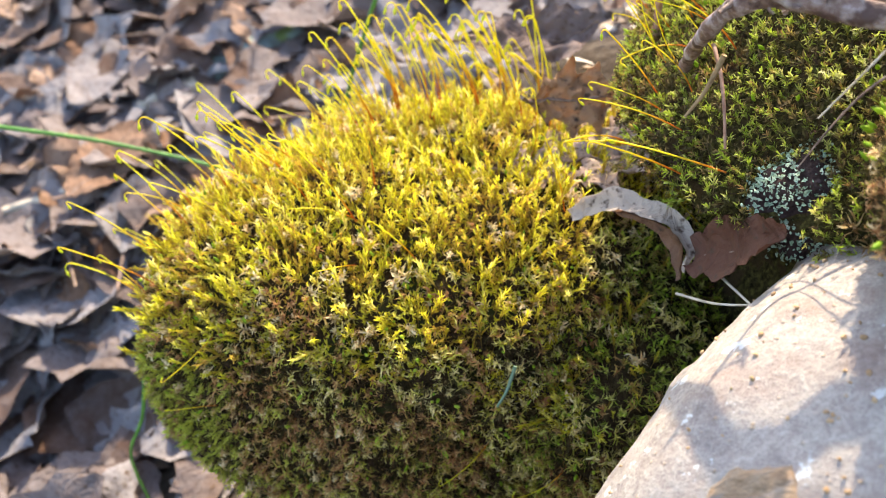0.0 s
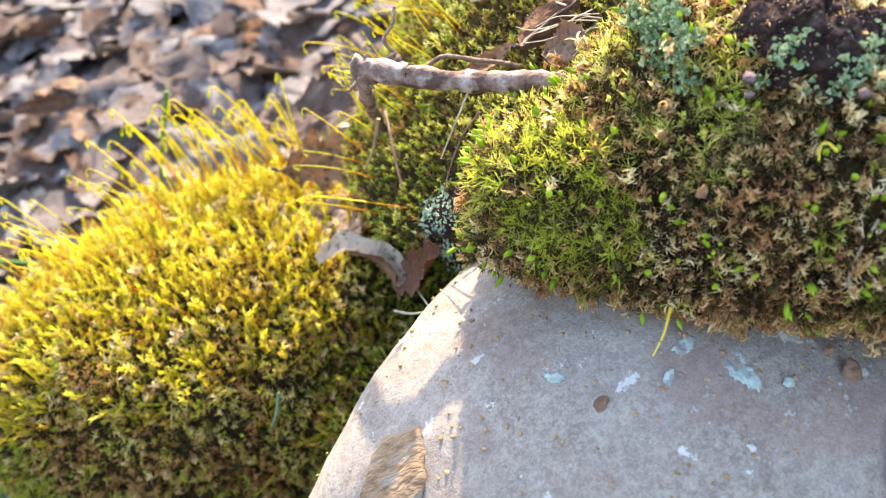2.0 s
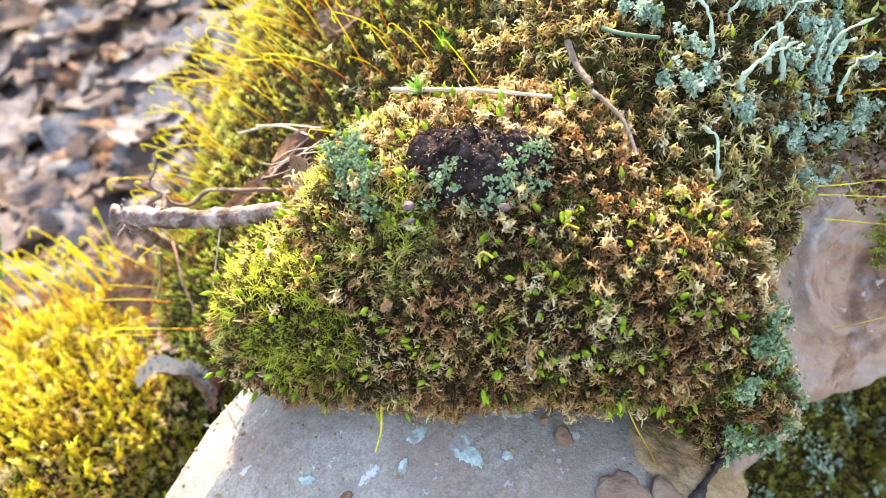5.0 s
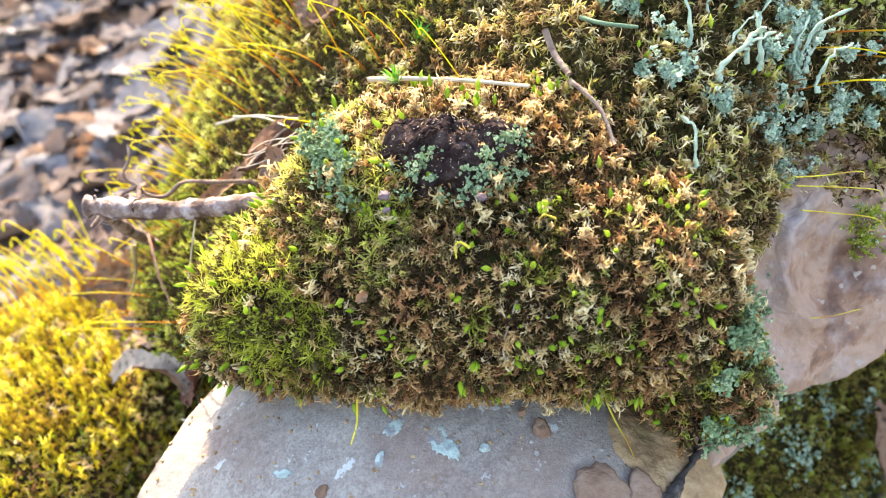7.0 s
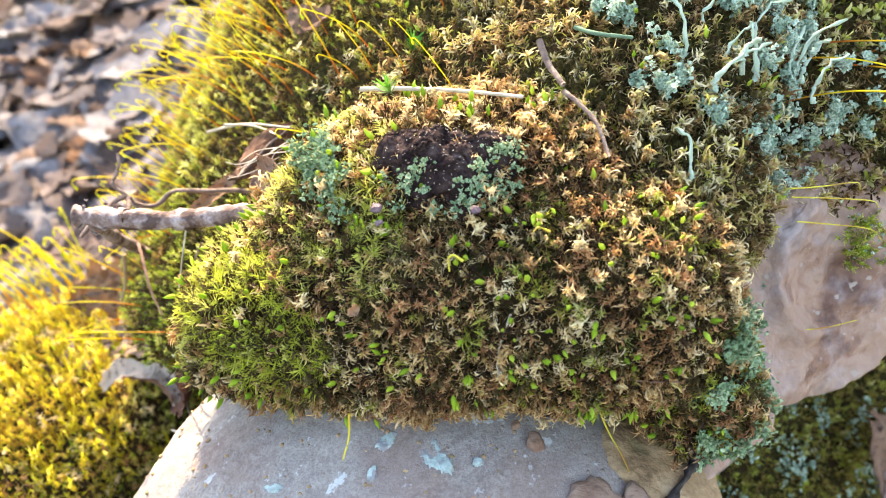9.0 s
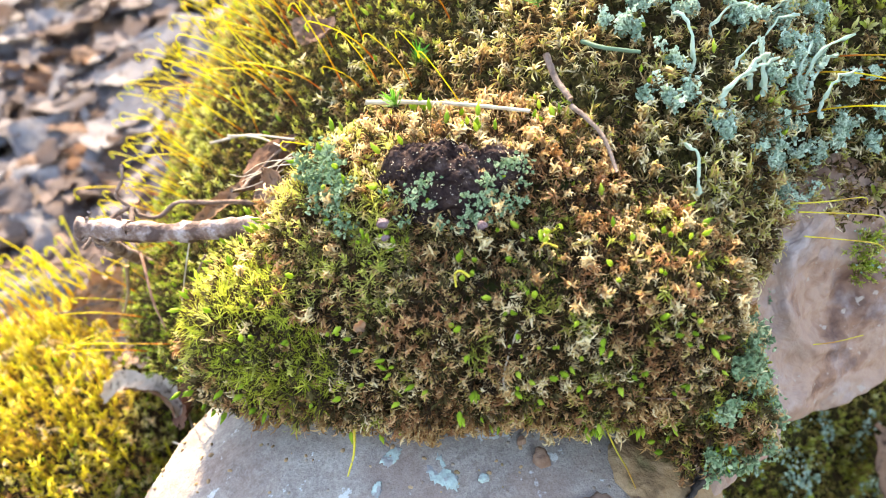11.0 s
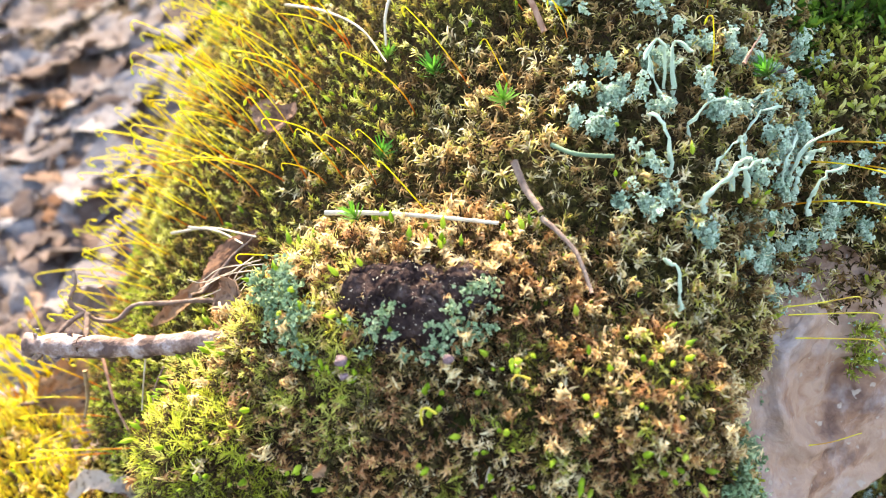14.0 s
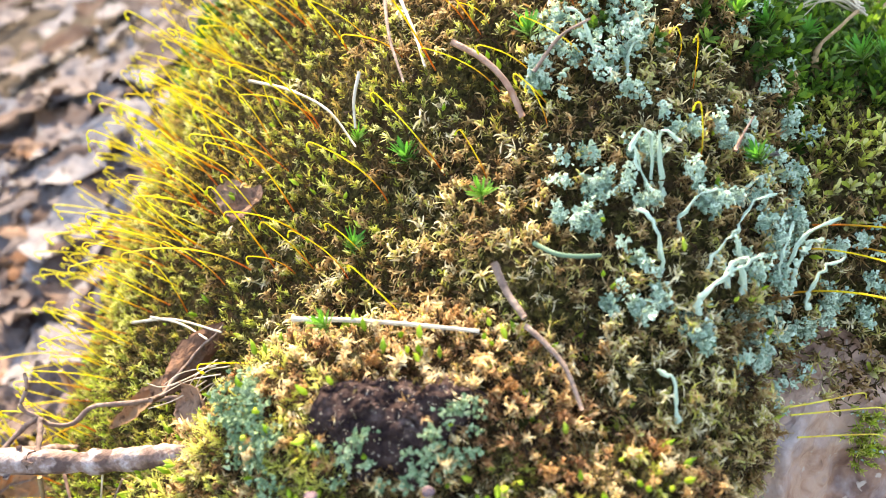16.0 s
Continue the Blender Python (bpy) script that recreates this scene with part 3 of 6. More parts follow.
T_OLIVE = templates(9, 12, leaves=18, stem=0.0046, length=0.0026, width=0.00041, spread=0.8, curl=-1.3, wild=0.8, erect=0.4, low=0.2, crisp=0.5)
T_UNDER = templates(7, 14, leaves=6, stem=0.0010, length=0.0017, width=0.00042, spread=1.35, curl=-0.7, wild=0.9, erect=0.5, thin=0.0, steps=KITE)
T_WAVY = templates(8, 12, leaves=20, stem=0.0032, length=0.0036, width=0.00050, spread=1.25, curl=-2.4, wild=0.8, erect=0.5, steps=CURLED, low=0.2, ripple=0.25)


def bud(r):
    """A closed green bud: a plump pointed spindle of overlapping leaves."""
    rings = ((0.0, 0.25), (0.22, 0.85), (0.5, 1.0), (0.78, 0.6))
    V, T = [], []
    for k, (h, w) in enumerate(rings):
        for i in range(6):
            a = (i + 0.5 * (k % 2)) / 6 * 2 * math.pi
            rad = 0.00072 * w * (1 + r.normal() * 0.10)
            V.append((rad * math.cos(a), rad * math.sin(a), 0.0033 * h))
            T.append(0.45 + 0.5 * h)
    V.append((r.normal() * 0.0002, r.normal() * 0.0002, 0.0038))
    T.append(1.0)
    F = []
    for k in range(3):
        for i in range(6):
            a, b, j = k * 6, k * 6 + 6, (i + 1) % 6
            F += [(a + i, a + j, b + i), (a + j, b + j, b + i)]
    F += [(18 + i, 18 + (i + 1) % 6, 24) for i in range(6)]
    return np.array(V), np.array(F), np.array(T), np.zeros(len(V))


R_B = np.random.default_rng(4)
T_BUD = [bud(R_B) for _ in range(6)]
T_HAIR = templates(5, 8, leaves=24, stem=0.0030, length=0.0044, width=0.00024, spread=0.75, curl=0.4, wild=0.7, erect=0.5, steps=POINTED)
T_FERN = templates(6, 8, leaves=11, stem=0.0030, length=0.0022, width=0.0009, spread=1.15, curl=0.2, wild=0.4, erect=0.5)


def lean(p, n, up, r, side=(0, 0, 0), wobble=0.25):
    drift = np.stack([bumps(p + k, 0.006, 0.5, 2) for k in (1.7, 5.3, 9.1)], -1)
    a = n * (1 - up) + UP * up + np.array(side) + r.normal(0, wobble * 0.7, n.shape) + drift
    return a / np.linalg.norm(a, axis=1)[:, None]


def clumped(p, n, size=0.008, amp=0.0020):
    """Places pushed out and in, so that the shoots stand in clumps with hollows between."""
    return p + n * (bumps(p + 13, size, amp, 2) - 0.3 * amp)[:, None]


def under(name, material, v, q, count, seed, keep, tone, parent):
    """Short leaves that fill the ground between the shoots; the near-black ones paint the shade there."""
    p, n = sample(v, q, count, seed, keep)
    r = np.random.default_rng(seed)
    part("undergrowth", carpet(name, material, p + n * r.uniform(-0.0012, 0.0016, len(p))[:, None], lean(p, n, 0.1, r, (0, 0, 0), 0.7), T_UNDER, seed, (0.7, 1.4), np.clip(tone + bumps(p, 0.010, 0.9, 2), 0.05, 0.9), uneven=0.0), parent, "short old moss leaves between the shoots, near-black ones toned as shade", "stuff")


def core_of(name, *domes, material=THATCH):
    """The old thatch inside the moss, a little way under the feet of the shoots; its dark tone paints shade."""
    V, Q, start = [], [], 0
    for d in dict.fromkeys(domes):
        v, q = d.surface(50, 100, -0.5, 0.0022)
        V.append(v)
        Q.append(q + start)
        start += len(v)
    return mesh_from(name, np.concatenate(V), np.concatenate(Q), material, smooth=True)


def build_cushion():
    r = np.random.default_rng(11)
    t = thing("moss_cushion", "domed moss cushion on a stone, golden where sunlit, dark green where shaded", "moss")
    v, q = CUSHION.surface(70, 160, -0.5)
    v2, q2 = CUSHION_EDGE.surface(40, 90, -0.5)
    v, q = np.concatenate([v, v2]), np.concatenate([q, q2 + len(v)])
    part("core", core_of("cushion_core", CUSHION, CUSHION_EDGE), t, "brown thatch of old moss, darkened as shade between shoots", "stuff")

    def keep(p, n):
        return (p[:, 2] > ground_z(p[:, 0], p[:, 1]) - 0.01) & ~CUSHION.inside(p, 0.009) & ~CUSHION_EDGE.inside(p, 0.009) & (p[:, 2] > -0.02) & (n[:, 1] < 0.45)
    p, n = even(*sample(v, q, 60000, 12, keep), 0.0021)
    p = clumped(p, n, 0.009, 0.0030)
    # sunlight put into the moss colour: golden where up-facing or high
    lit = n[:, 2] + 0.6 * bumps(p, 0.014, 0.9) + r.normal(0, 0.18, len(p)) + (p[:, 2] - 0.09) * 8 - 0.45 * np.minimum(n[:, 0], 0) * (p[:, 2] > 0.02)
    # the bank's cast shadow, put into the colour: no gold here
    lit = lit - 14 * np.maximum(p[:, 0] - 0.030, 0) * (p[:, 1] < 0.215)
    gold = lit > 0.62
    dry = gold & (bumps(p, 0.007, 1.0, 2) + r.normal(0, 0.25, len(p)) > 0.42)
    part("dry_growth", carpet("cushion_dry", MOSS_BROWN, p[dry], lean(p[dry], n[dry], 0.4, r), T_TUFT, 17, (0.9, 1.35), 0.85), t, "pale tan dry moss shoots", "stuff")
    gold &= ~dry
    part("golden_growth", carpet("lit_golden_shoots", MOSS_GOLD_LIT, p[gold], lean(p[gold], n[gold], 0.45, r, (-0.08, 0.02, 0), 0.28), T_GOLD, 13, (0.6, 1.45), np.clip(0.5 + bumps(p[gold], 0.010, 1.3), 0.05, 0.95)), t, "upright golden-green moss shoots, coloured as if sunlit", "stuff")
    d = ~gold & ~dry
    flank = d & (p[:, 0] < -0.058 + bumps(p, 0.012, 0.014)) & (p[:, 2] < 0.060) & (n[:, 1] < 0.2)
    part("flank_growth", carpet("flank_shoots", MOSS_FRESH, p[flank], lean(p[flank], n[flank], 0.1, r), T_OLIVE, 48, (0.7, 1.1), 0.35), t, "yellow-green moss on the flank", "stuff")
    d &= ~flank
    # the shaded low right end, put into the colour as deep green
    mossy = d & (bumps(p + 6, 0.012, 1.0, 2) + 16 * (p[:, 0] - 0.030) + 5 * (0.055 - p[:, 2]) + r.normal(0, 0.2, len(p)) > 0.25)
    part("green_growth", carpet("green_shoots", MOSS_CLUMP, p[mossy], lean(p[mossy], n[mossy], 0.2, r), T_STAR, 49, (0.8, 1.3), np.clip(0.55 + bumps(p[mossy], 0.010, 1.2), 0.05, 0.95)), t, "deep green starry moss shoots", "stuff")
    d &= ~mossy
    part("dark_growth", carpet("shaded_shoots", MOSS_SHADED, p[d], lean(p[d], n[d], 0.2, r), T_STAR + T_TUFT[:4], 14, (0.8, 1.35), np.clip(0.38 + bumps(p[d], 0.012, 1.2) + 3.0 * (p[d][:, 0] - 0.0), 0.05, 0.95)), t, "olive and brown starry moss shoots, coloured as if shaded", "stuff")
    p, n = even(*sample(v, q, 9000, 20, lambda p, n: keep(p, n) & (n[:, 1] < 0.0) & (n[:, 2] < 0.6)), 0.0034)
    ok = bumps(p + 2, 0.014, 1.0, 2) - 3.0 * (p[:, 0] + 0.01) + r.normal(0, 0.12, len(p)) > -0.04
    part("withered_growth", carpet("cushion_withered", MOSS_TAN, p[ok] + n[ok] * 0.0010, lean(p[ok], n[ok], 0.1, r), T_WAVY, 10, (0.55, 0.95), np.clip(0.32 + bumps(p[ok], 0.008, 0.8), 0.02, 0.8)), t, "withered red-brown wavy moss tufts", "stuff")
    under("cushion_under", MOSS_OLD_SHADED, v, q, 22000, 18, lambda p, n: keep(p, n) & (n[:, 2] < 0.55), 0.5, t)
    under("cushion_gold_under", MOSS_GOLD_LIT, v, q, 26000, 19, lambda p, n: keep(p, n) & (n[:, 2] > 0.45) & ((p[:, 0] < 0.04) | (p[:, 1] > 0.215)), 0.35, t)
    p, n = sample(v, q, 1900, 15, keep)
    ok = bumps(p, 0.012, 1.0) > -0.02
    part("bud_growth", carpet("green_buds", MOSS_GREEN, p[ok] + n[ok] * 0.003, lean(p[ok], n[ok], 0.3, r), T_BUD, 16, (0.4, 0.8)), t, "bright green young shoots", "stuff")
    return v, q


def build_mound():
    r = np.random.default_rng(21)
    t = thing("moss_mound", "mound of dry brown and green moss over a grey stone", "moss")
    v, q = MOUND.surface(70, 140, -0.5)
    v2, q2 = KNOB.surface(40, 90, -0.3)
    v, q = np.concatenate([v, v2]), np.concatenate([q, q2 + len(v)])
    v2, q2 = CORNER.surface(30, 60, -0.6)
    v, q = np.concatenate([v, v2]), np.concatenate([q, q2 + len(v)])
    part("core", core_of("mound_core", MOUND, KNOB, CORNER), t, "brown thatch of old moss, darkened as shade between shoots", "stuff")

    def keep(p, n):
        return (p[:, 2] > 0.1495 - 0.05 * np.maximum(p[:, 0] - 0.15, 0) - 0.0195 * np.clip((p[:, 0] - 0.172) / 0.012, 0, 1)) & ~MOUND.inside(p, 0.007) & ~KNOB.inside(p, 0.007) & ~CORNER.inside(p, 0.004) & (n[:, 1] < 0.75)
    p, n = even(*sample(v, q, 60000, 22, keep), 0.00165)
    p = clumped(p, n)
    hair = (np.hypot((p[:, 0] - 0.099) / 0.015, (p[:, 2] - 0.168) / 0.016) + bumps(p, 0.015, 0.5) < 1) & (p[:, 1] < 0.125) & (r.random(len(p)) < 0.7)
    # fresh moss on the upper left, its yellow brightened as painted sunlight
    fresh = ~hair & (p[:, 2] + 0.35 * (0.118 - p[:, 0]) + bumps(p, 0.01, 0.012) > 0.1755) & (p[:, 0] < 0.131 + 0.4 * np.clip(p[:, 2] - 0.180, 0, 0.02)) & (r.random(len(p)) < 0.45)
    part("fresh_growth", carpet("lit_fresh_shoots", MOSS_FRESH, p[fresh], lean(p[fresh], n[fresh], 0.35, r), T_OLIVE[:3] + T_HAIR, 30, (0.6, 0.95), 0.90), t, "yellow-green fresh moss shoots, brightened as if sunlit", "stuff")
    damp = ~hair & ~fresh & (bumps(p + 4, 0.009, 1.0, 2) + 9 * (p[:, 0] - 0.165) + 7 * (0.170 - p[:, 2]) + r.normal(0, 0.25, len(p)) > 0.38)
    part("damp_growth", carpet("damp_shoots", MOSS_OLIVE, p[damp], lean(p[damp], n[damp], -0.1, r, (0.10, -0.10, -0.35), 0.5), T_TUFT, 49, (0.6, 1.1), np.clip(0.50 + bumps(p[damp], 0.008, 1.0), 0.05, 0.98)), t, "olive-green curled moss shoots", "stuff")
    b = ~hair & ~fresh & ~damp
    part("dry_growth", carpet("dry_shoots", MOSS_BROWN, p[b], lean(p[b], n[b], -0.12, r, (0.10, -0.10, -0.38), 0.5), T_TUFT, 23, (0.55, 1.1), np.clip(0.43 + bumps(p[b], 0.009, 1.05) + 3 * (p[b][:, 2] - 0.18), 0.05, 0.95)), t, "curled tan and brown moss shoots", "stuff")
    part("hair_growth", carpet("hair_shoots", MOSS_HAIR, p[hair], lean(p[hair], n[hair], 0.25, r), T_HAIR, 24, (0.55, 0.95), np.clip(0.45 + bumps(p[hair], 0.006, 0.8), 0, 1)), t, "fine green hair-like shoots", "stuff")
    p, n = even(*sample(v, q, 9000, 29, keep), 0.0030)
    ok = bumps(p + 2, 0.012, 1.0, 2) + 6 * (p[:, 0] - 0.165) + 9 * (p[:, 2] - 0.185) + r.normal(0, 0.12, len(p)) > 0.0
    part("withered_growth", carpet("mound_withered", MOSS_TAN, p[ok] + n[ok] * 0.0012, lean(p[ok], n[ok], 0.15, r, (0, -0.15, 0)), T_WAVY, 27, (0.6, 1.15), np.clip(0.55 + 12 * np.maximum(p[ok][:, 2] - 0.195, 0) + bumps(p[ok], 0.008, 0.9), 0.05, 0.95)), t, "withered orange-brown wavy moss tufts", "stuff")
    rim = keep(v, np.tile([[0.0, -1.0, 0.0]], (len(v), 1))) & (v[:, 2] < 0.157) & (v[:, 1] < 0.105) & (v[:, 0] < 0.18)
    hang = v[rim][r.choice(int(rim.sum()), 130)] + r.normal(0, 0.0008, (130, 3))
    down = np.array([[0.0, -0.45, -1.0]]) + r.normal(0, 0.25, (130, 3))
    part("hanging_growth", carpet("mound_fringe", MOSS_TAN, hang, down / np.linalg.norm(down, axis=1)[:, None], T_WAVY, 47, (0.6, 1.2), 0.35), t, "withered brown tufts hanging over the stone", "stuff")
    under("mound_under", MOSS_OLD_SHADED, v, q, 17000, 28, keep, 0.5, t)
    p, n = sample(v, q, 2600, 25, lambda p, n: keep(p, n) & (p[:, 0] < 0.192))
    ok = bumps(p, 0.009, 1.0, 2) + r.normal(0, 0.15, len(p)) + 2 * np.minimum(p[:, 0] - 0.13, 0.03) - 5 * (p[:, 2] - 0.180) > 0.16
    part("bud_growth", carpet("mound_buds", MOSS_GREEN, p[ok] + n[ok] * 0.0035, lean(p[ok], n[ok], 0.1, r), T_BUD, 26, (0.5, 1.05)), t, "bright green bud-like shoots", "stuff")
    return v, q


def build_bank():
    r = np.random.default_rng(31)
    t = thing("moss_bank", "mossy bank with olive moss and many stalked capsules", "moss")
    v, q = BANK.surface(80, 180, -0.35)
    v2, q2 = RIGHT_BANK.surface(60, 120, -0.1)
    v, q = np.concatenate([v, v2]), np.concatenate([q, q2 + len(v)])
    v2, q2 = SKIRT.surface(40, 80, -1.0)
    v, q = np.concatenate([v, v2]), np.concatenate([q, q2 + len(v)])
    part("core", core_of("bank_core", BANK, RIGHT_BANK, SKIRT, material=THATCH_OLIVE), t, "brown thatch of old moss, darkened as shade between shoots", "stuff")

    def keep(p, n):
        skirt = (np.abs(p[:, 0] - 0.204) < 0.026) & (p[:, 1] < 0.104) & (p[:, 2] > 0.139)
        return (skirt | (p[:, 2] > 0.106 + 0.42 * (np.minimum(p[:, 0], 0.22) - 0.06) - 0.020 * (p[:, 0] > 0.19) + 0.005 * np.clip((p[:, 0] - 0.235) / 0.015, 0, 1))) & ~SKIRT.inside(p, 0.006) & ~MOUND.inside(p, 0.003) & ~BANK.inside(p, 0.01) & ~RIGHT_BANK.inside(p, 0.008) & (n[:, 2] > -0.5) & (p[:, 1] < np.where(p[:, 0] > 0.22, 0.24, 0.34)) & (p[:, 0] < 0.345) & (np.hypot(np.hypot((p[:, 0] - 0.085) / 0.014, (p[:, 1] - 0.158) / 0.013), (p[:, 2] - 0.128) / 0.013) > 1)
    p, n = sample(v, q, 110000, 32, keep)
    near = p[:, 0] < 0.10
    a, b = even(p[near], n[near], 0.00155), even(p[~near], n[~near], 0.0023)
    p, n = np.concatenate([a[0], b[0]]), np.concatenate([a[1], b[1]])
    p = clumped(p, n, 0.009, 0.0024)
    bare = (np.hypot((p[:, 0] - 0.226) / 0.030, (p[:, 1] - 0.110) / 0.021) + bumps(p, 0.012, 0.6) < 0.9) & (p[:, 2] > 0.175) & (r.random(len(p)) < 0.35)
    p, n = p[~bare], n[~bare]
    w = p[:, 0] + 0.6 * (p[:, 1] - 0.13) + bumps(p, 0.03, 0.03) + r.normal(0, 0.01, len(p))
    green = w > 0.262
    # the left clump: greener moss, its shaded face put into the colour
    clump = ~green & (p[:, 0] + 0.3 * (p[:, 2] - 0.15) + r.normal(0, 0.006, len(p)) < 0.088)
    dry = ~green & ~clump & (bumps(p + 3, 0.03, 1.0) + 9 * (p[:, 0] - 0.16) - 9 * (p[:, 1] - 0.15) + r.normal(0, 0.25, len(p)) > 0.1)
    o = ~green & ~clump & ~dry
    part("olive_growth", carpet("olive_shoots", MOSS_OLIVE, p[o], lean(p[o], n[o], 0.35, r, (-0.1, 0, 0)), T_OLIVE, 33, (0.55, 0.95), np.clip(0.45 + bumps(p[o], 0.014, 1.0), 0.02, 0.90)), t, "olive and gold moss shoots", "stuff")
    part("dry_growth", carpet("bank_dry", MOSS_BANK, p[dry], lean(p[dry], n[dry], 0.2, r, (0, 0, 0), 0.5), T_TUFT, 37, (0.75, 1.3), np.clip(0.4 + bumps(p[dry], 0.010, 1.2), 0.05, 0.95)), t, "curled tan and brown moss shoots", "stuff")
    part("clump_growth", carpet("clump_shoots", MOSS_CLUMP, p[clump], lean(p[clump], n[clump], 0.3, r, (-0.1, 0, 0)), T_OLIVE, 38, (0.5, 0.85), np.clip(0.5 + bumps(p[clump], 0.012, 0.9), 0.05, 0.95)), t, "green moss shoots, darkened as the clump's shaded side", "stuff")
    # front shoots get a sunlit tone, the others a green darkened as shade
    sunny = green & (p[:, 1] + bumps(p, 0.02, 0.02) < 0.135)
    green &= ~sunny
    part("leafy_growth", carpet("leafy_shoots", MOSS_LEAFY_SHADE, p[green], lean(p[green], n[green], 0.35, r), T_FERN, 34, (1.1, 1.8)), t, "broad-leaved green moss shoots, darkened as if in shade", "stuff")
    part("yellow_green_growth", carpet("sunny_shoots", MOSS_OLIVE, p[sunny], lean(p[sunny], n[sunny], 0.3, r), T_FERN + T_OLIVE[:3], 46, (0.8, 1.3), np.clip(0.68 + bumps(p[sunny], 0.012, 0.9), 0.1, 0.95)), t, "yellow-green leafy moss shoots, toned as if sunlit", "stuff")
    p, n = even(*sample(v, q, 16000, 40, lambda p, n: keep(p, n) & (p[:, 0] > 0.135) & (p[:, 0] < 0.255) & (p[:, 1] < 0.165)), 0.0033)
    ok = bumps(p + 2, 0.012, 1.0, 2) - 10 * (p[:, 1] - 0.135) + r.normal(0, 0.12, len(p)) > 0.0
    part("withered_growth", carpet("bank_withered", MOSS_BANK, p[ok] + n[ok] * 0.0012, lean(p[ok], n[ok], 0.3, r), T_WAVY, 41, (0.7, 1.2), np.clip(0.42 + bumps(p[ok], 0.008, 0.9), 0.05, 0.95)), t, "withered orange-brown wavy moss tufts", "stuff")
    under("bank_under", MOSS_OLD_SHADED, v, q, 60000, 39, lambda p, n: keep(p, n) & (p[:, 1] < 0.27) & (p[:, 0] < 0.30), 0.65, t)
    p, n = sample(v, q, 2200, 35, keep)
    ok = bumps(p, 0.02, 1.0) > 0.1
    part("bud_growth", carpet("bank_buds", MOSS_GREEN, p[ok] + n[ok] * 0.003, lean(p[ok], n[ok], 0.3, r), T_BUD, 36, (0.5, 0.9)), t, "bright green young shoots", "stuff")
    return v, q


CUSHION_V, CUSHION_Q = build_cushion()
MOUND_V, MOUND_Q = build_mound()
BANK_V, BANK_Q = build_bank()


def build_stone():
    """A slab whose upper face is gently domed, with a worn edge on its long side."""
    rows, cols = 100, 150
    y = np.linspace(0.166, -0.03, rows)[:, None]
    left = 0.0164 + 0.985 * (y - 0.09)
    right = 0.1798 + (np.minimum(y, 0.085) - 0.0578) * 1.5
    s = np.linspace(0, 1, cols)[None, :] ** 1.25
    x = left + (right - left) * s
    yy = y + 0 * s
    z = stone_z(x, yy)
    edge = np.minimum(s, 1 - s) * (right - left)
    z = z + stone_lift(x, yy)
    z = z - 0.004 * np.exp(-edge / 0.002)
    p = np.stack([x.ravel(), yy.ravel(), z.ravel()], -1)
    p[:, 2] += bumps(p, 0.012, 0.0009) + bumps(p + 5, 0.05, 0.002, 1)
    p[:, 0] += bumps(p + 9, 0.015, 0.0015) * (np.exp(-edge / 0.01)).ravel()
    top = p.reshape(rows, cols, 3)
    rim = np.concatenate([top[0], top[1:, -1], top[-1, ::-1][1:], top[::-1, 0][1:-1]])
    centre = rim.mean(0)
    rings = [rim]
    for k, (drop, grow) in enumerate(((0.004, 0.0015), (0.02, 0.002), (0.05, -0.004), (0.12, -0.012))):
        d = rim - centre
        d[:, 2] = 0
        d /= np.linalg.norm(d, axis=1)[:, None]
        ring = rim + d * grow
        ring[:, 2] -= drop
        ring += d * bumps(ring, 0.02, 0.002)[:, None]
        broken = np.clip(d @ np.array([0.55, -0.83, 0.0]) * 3 - 1, 0, 1)
        ring += np.array([[-0.55, 0.83, 0.0]]) * (1.4 * drop * broken)[:, None]
        rings.append(ring)
    m = len(rim)
    sv = np.concatenate(rings)
    base = len(p)
    f = np.concatenate([grid_faces(rows, cols)[:, ::-1], grid_faces(5, m, True)[:, ::-1] + base])
    me = mesh_from("stone", np.concatenate([p, sv]), f, STONE, smooth=True)
    tagged(new("stone", me), "smooth grey-lilac stone slab with pale lichen spots", "stone")


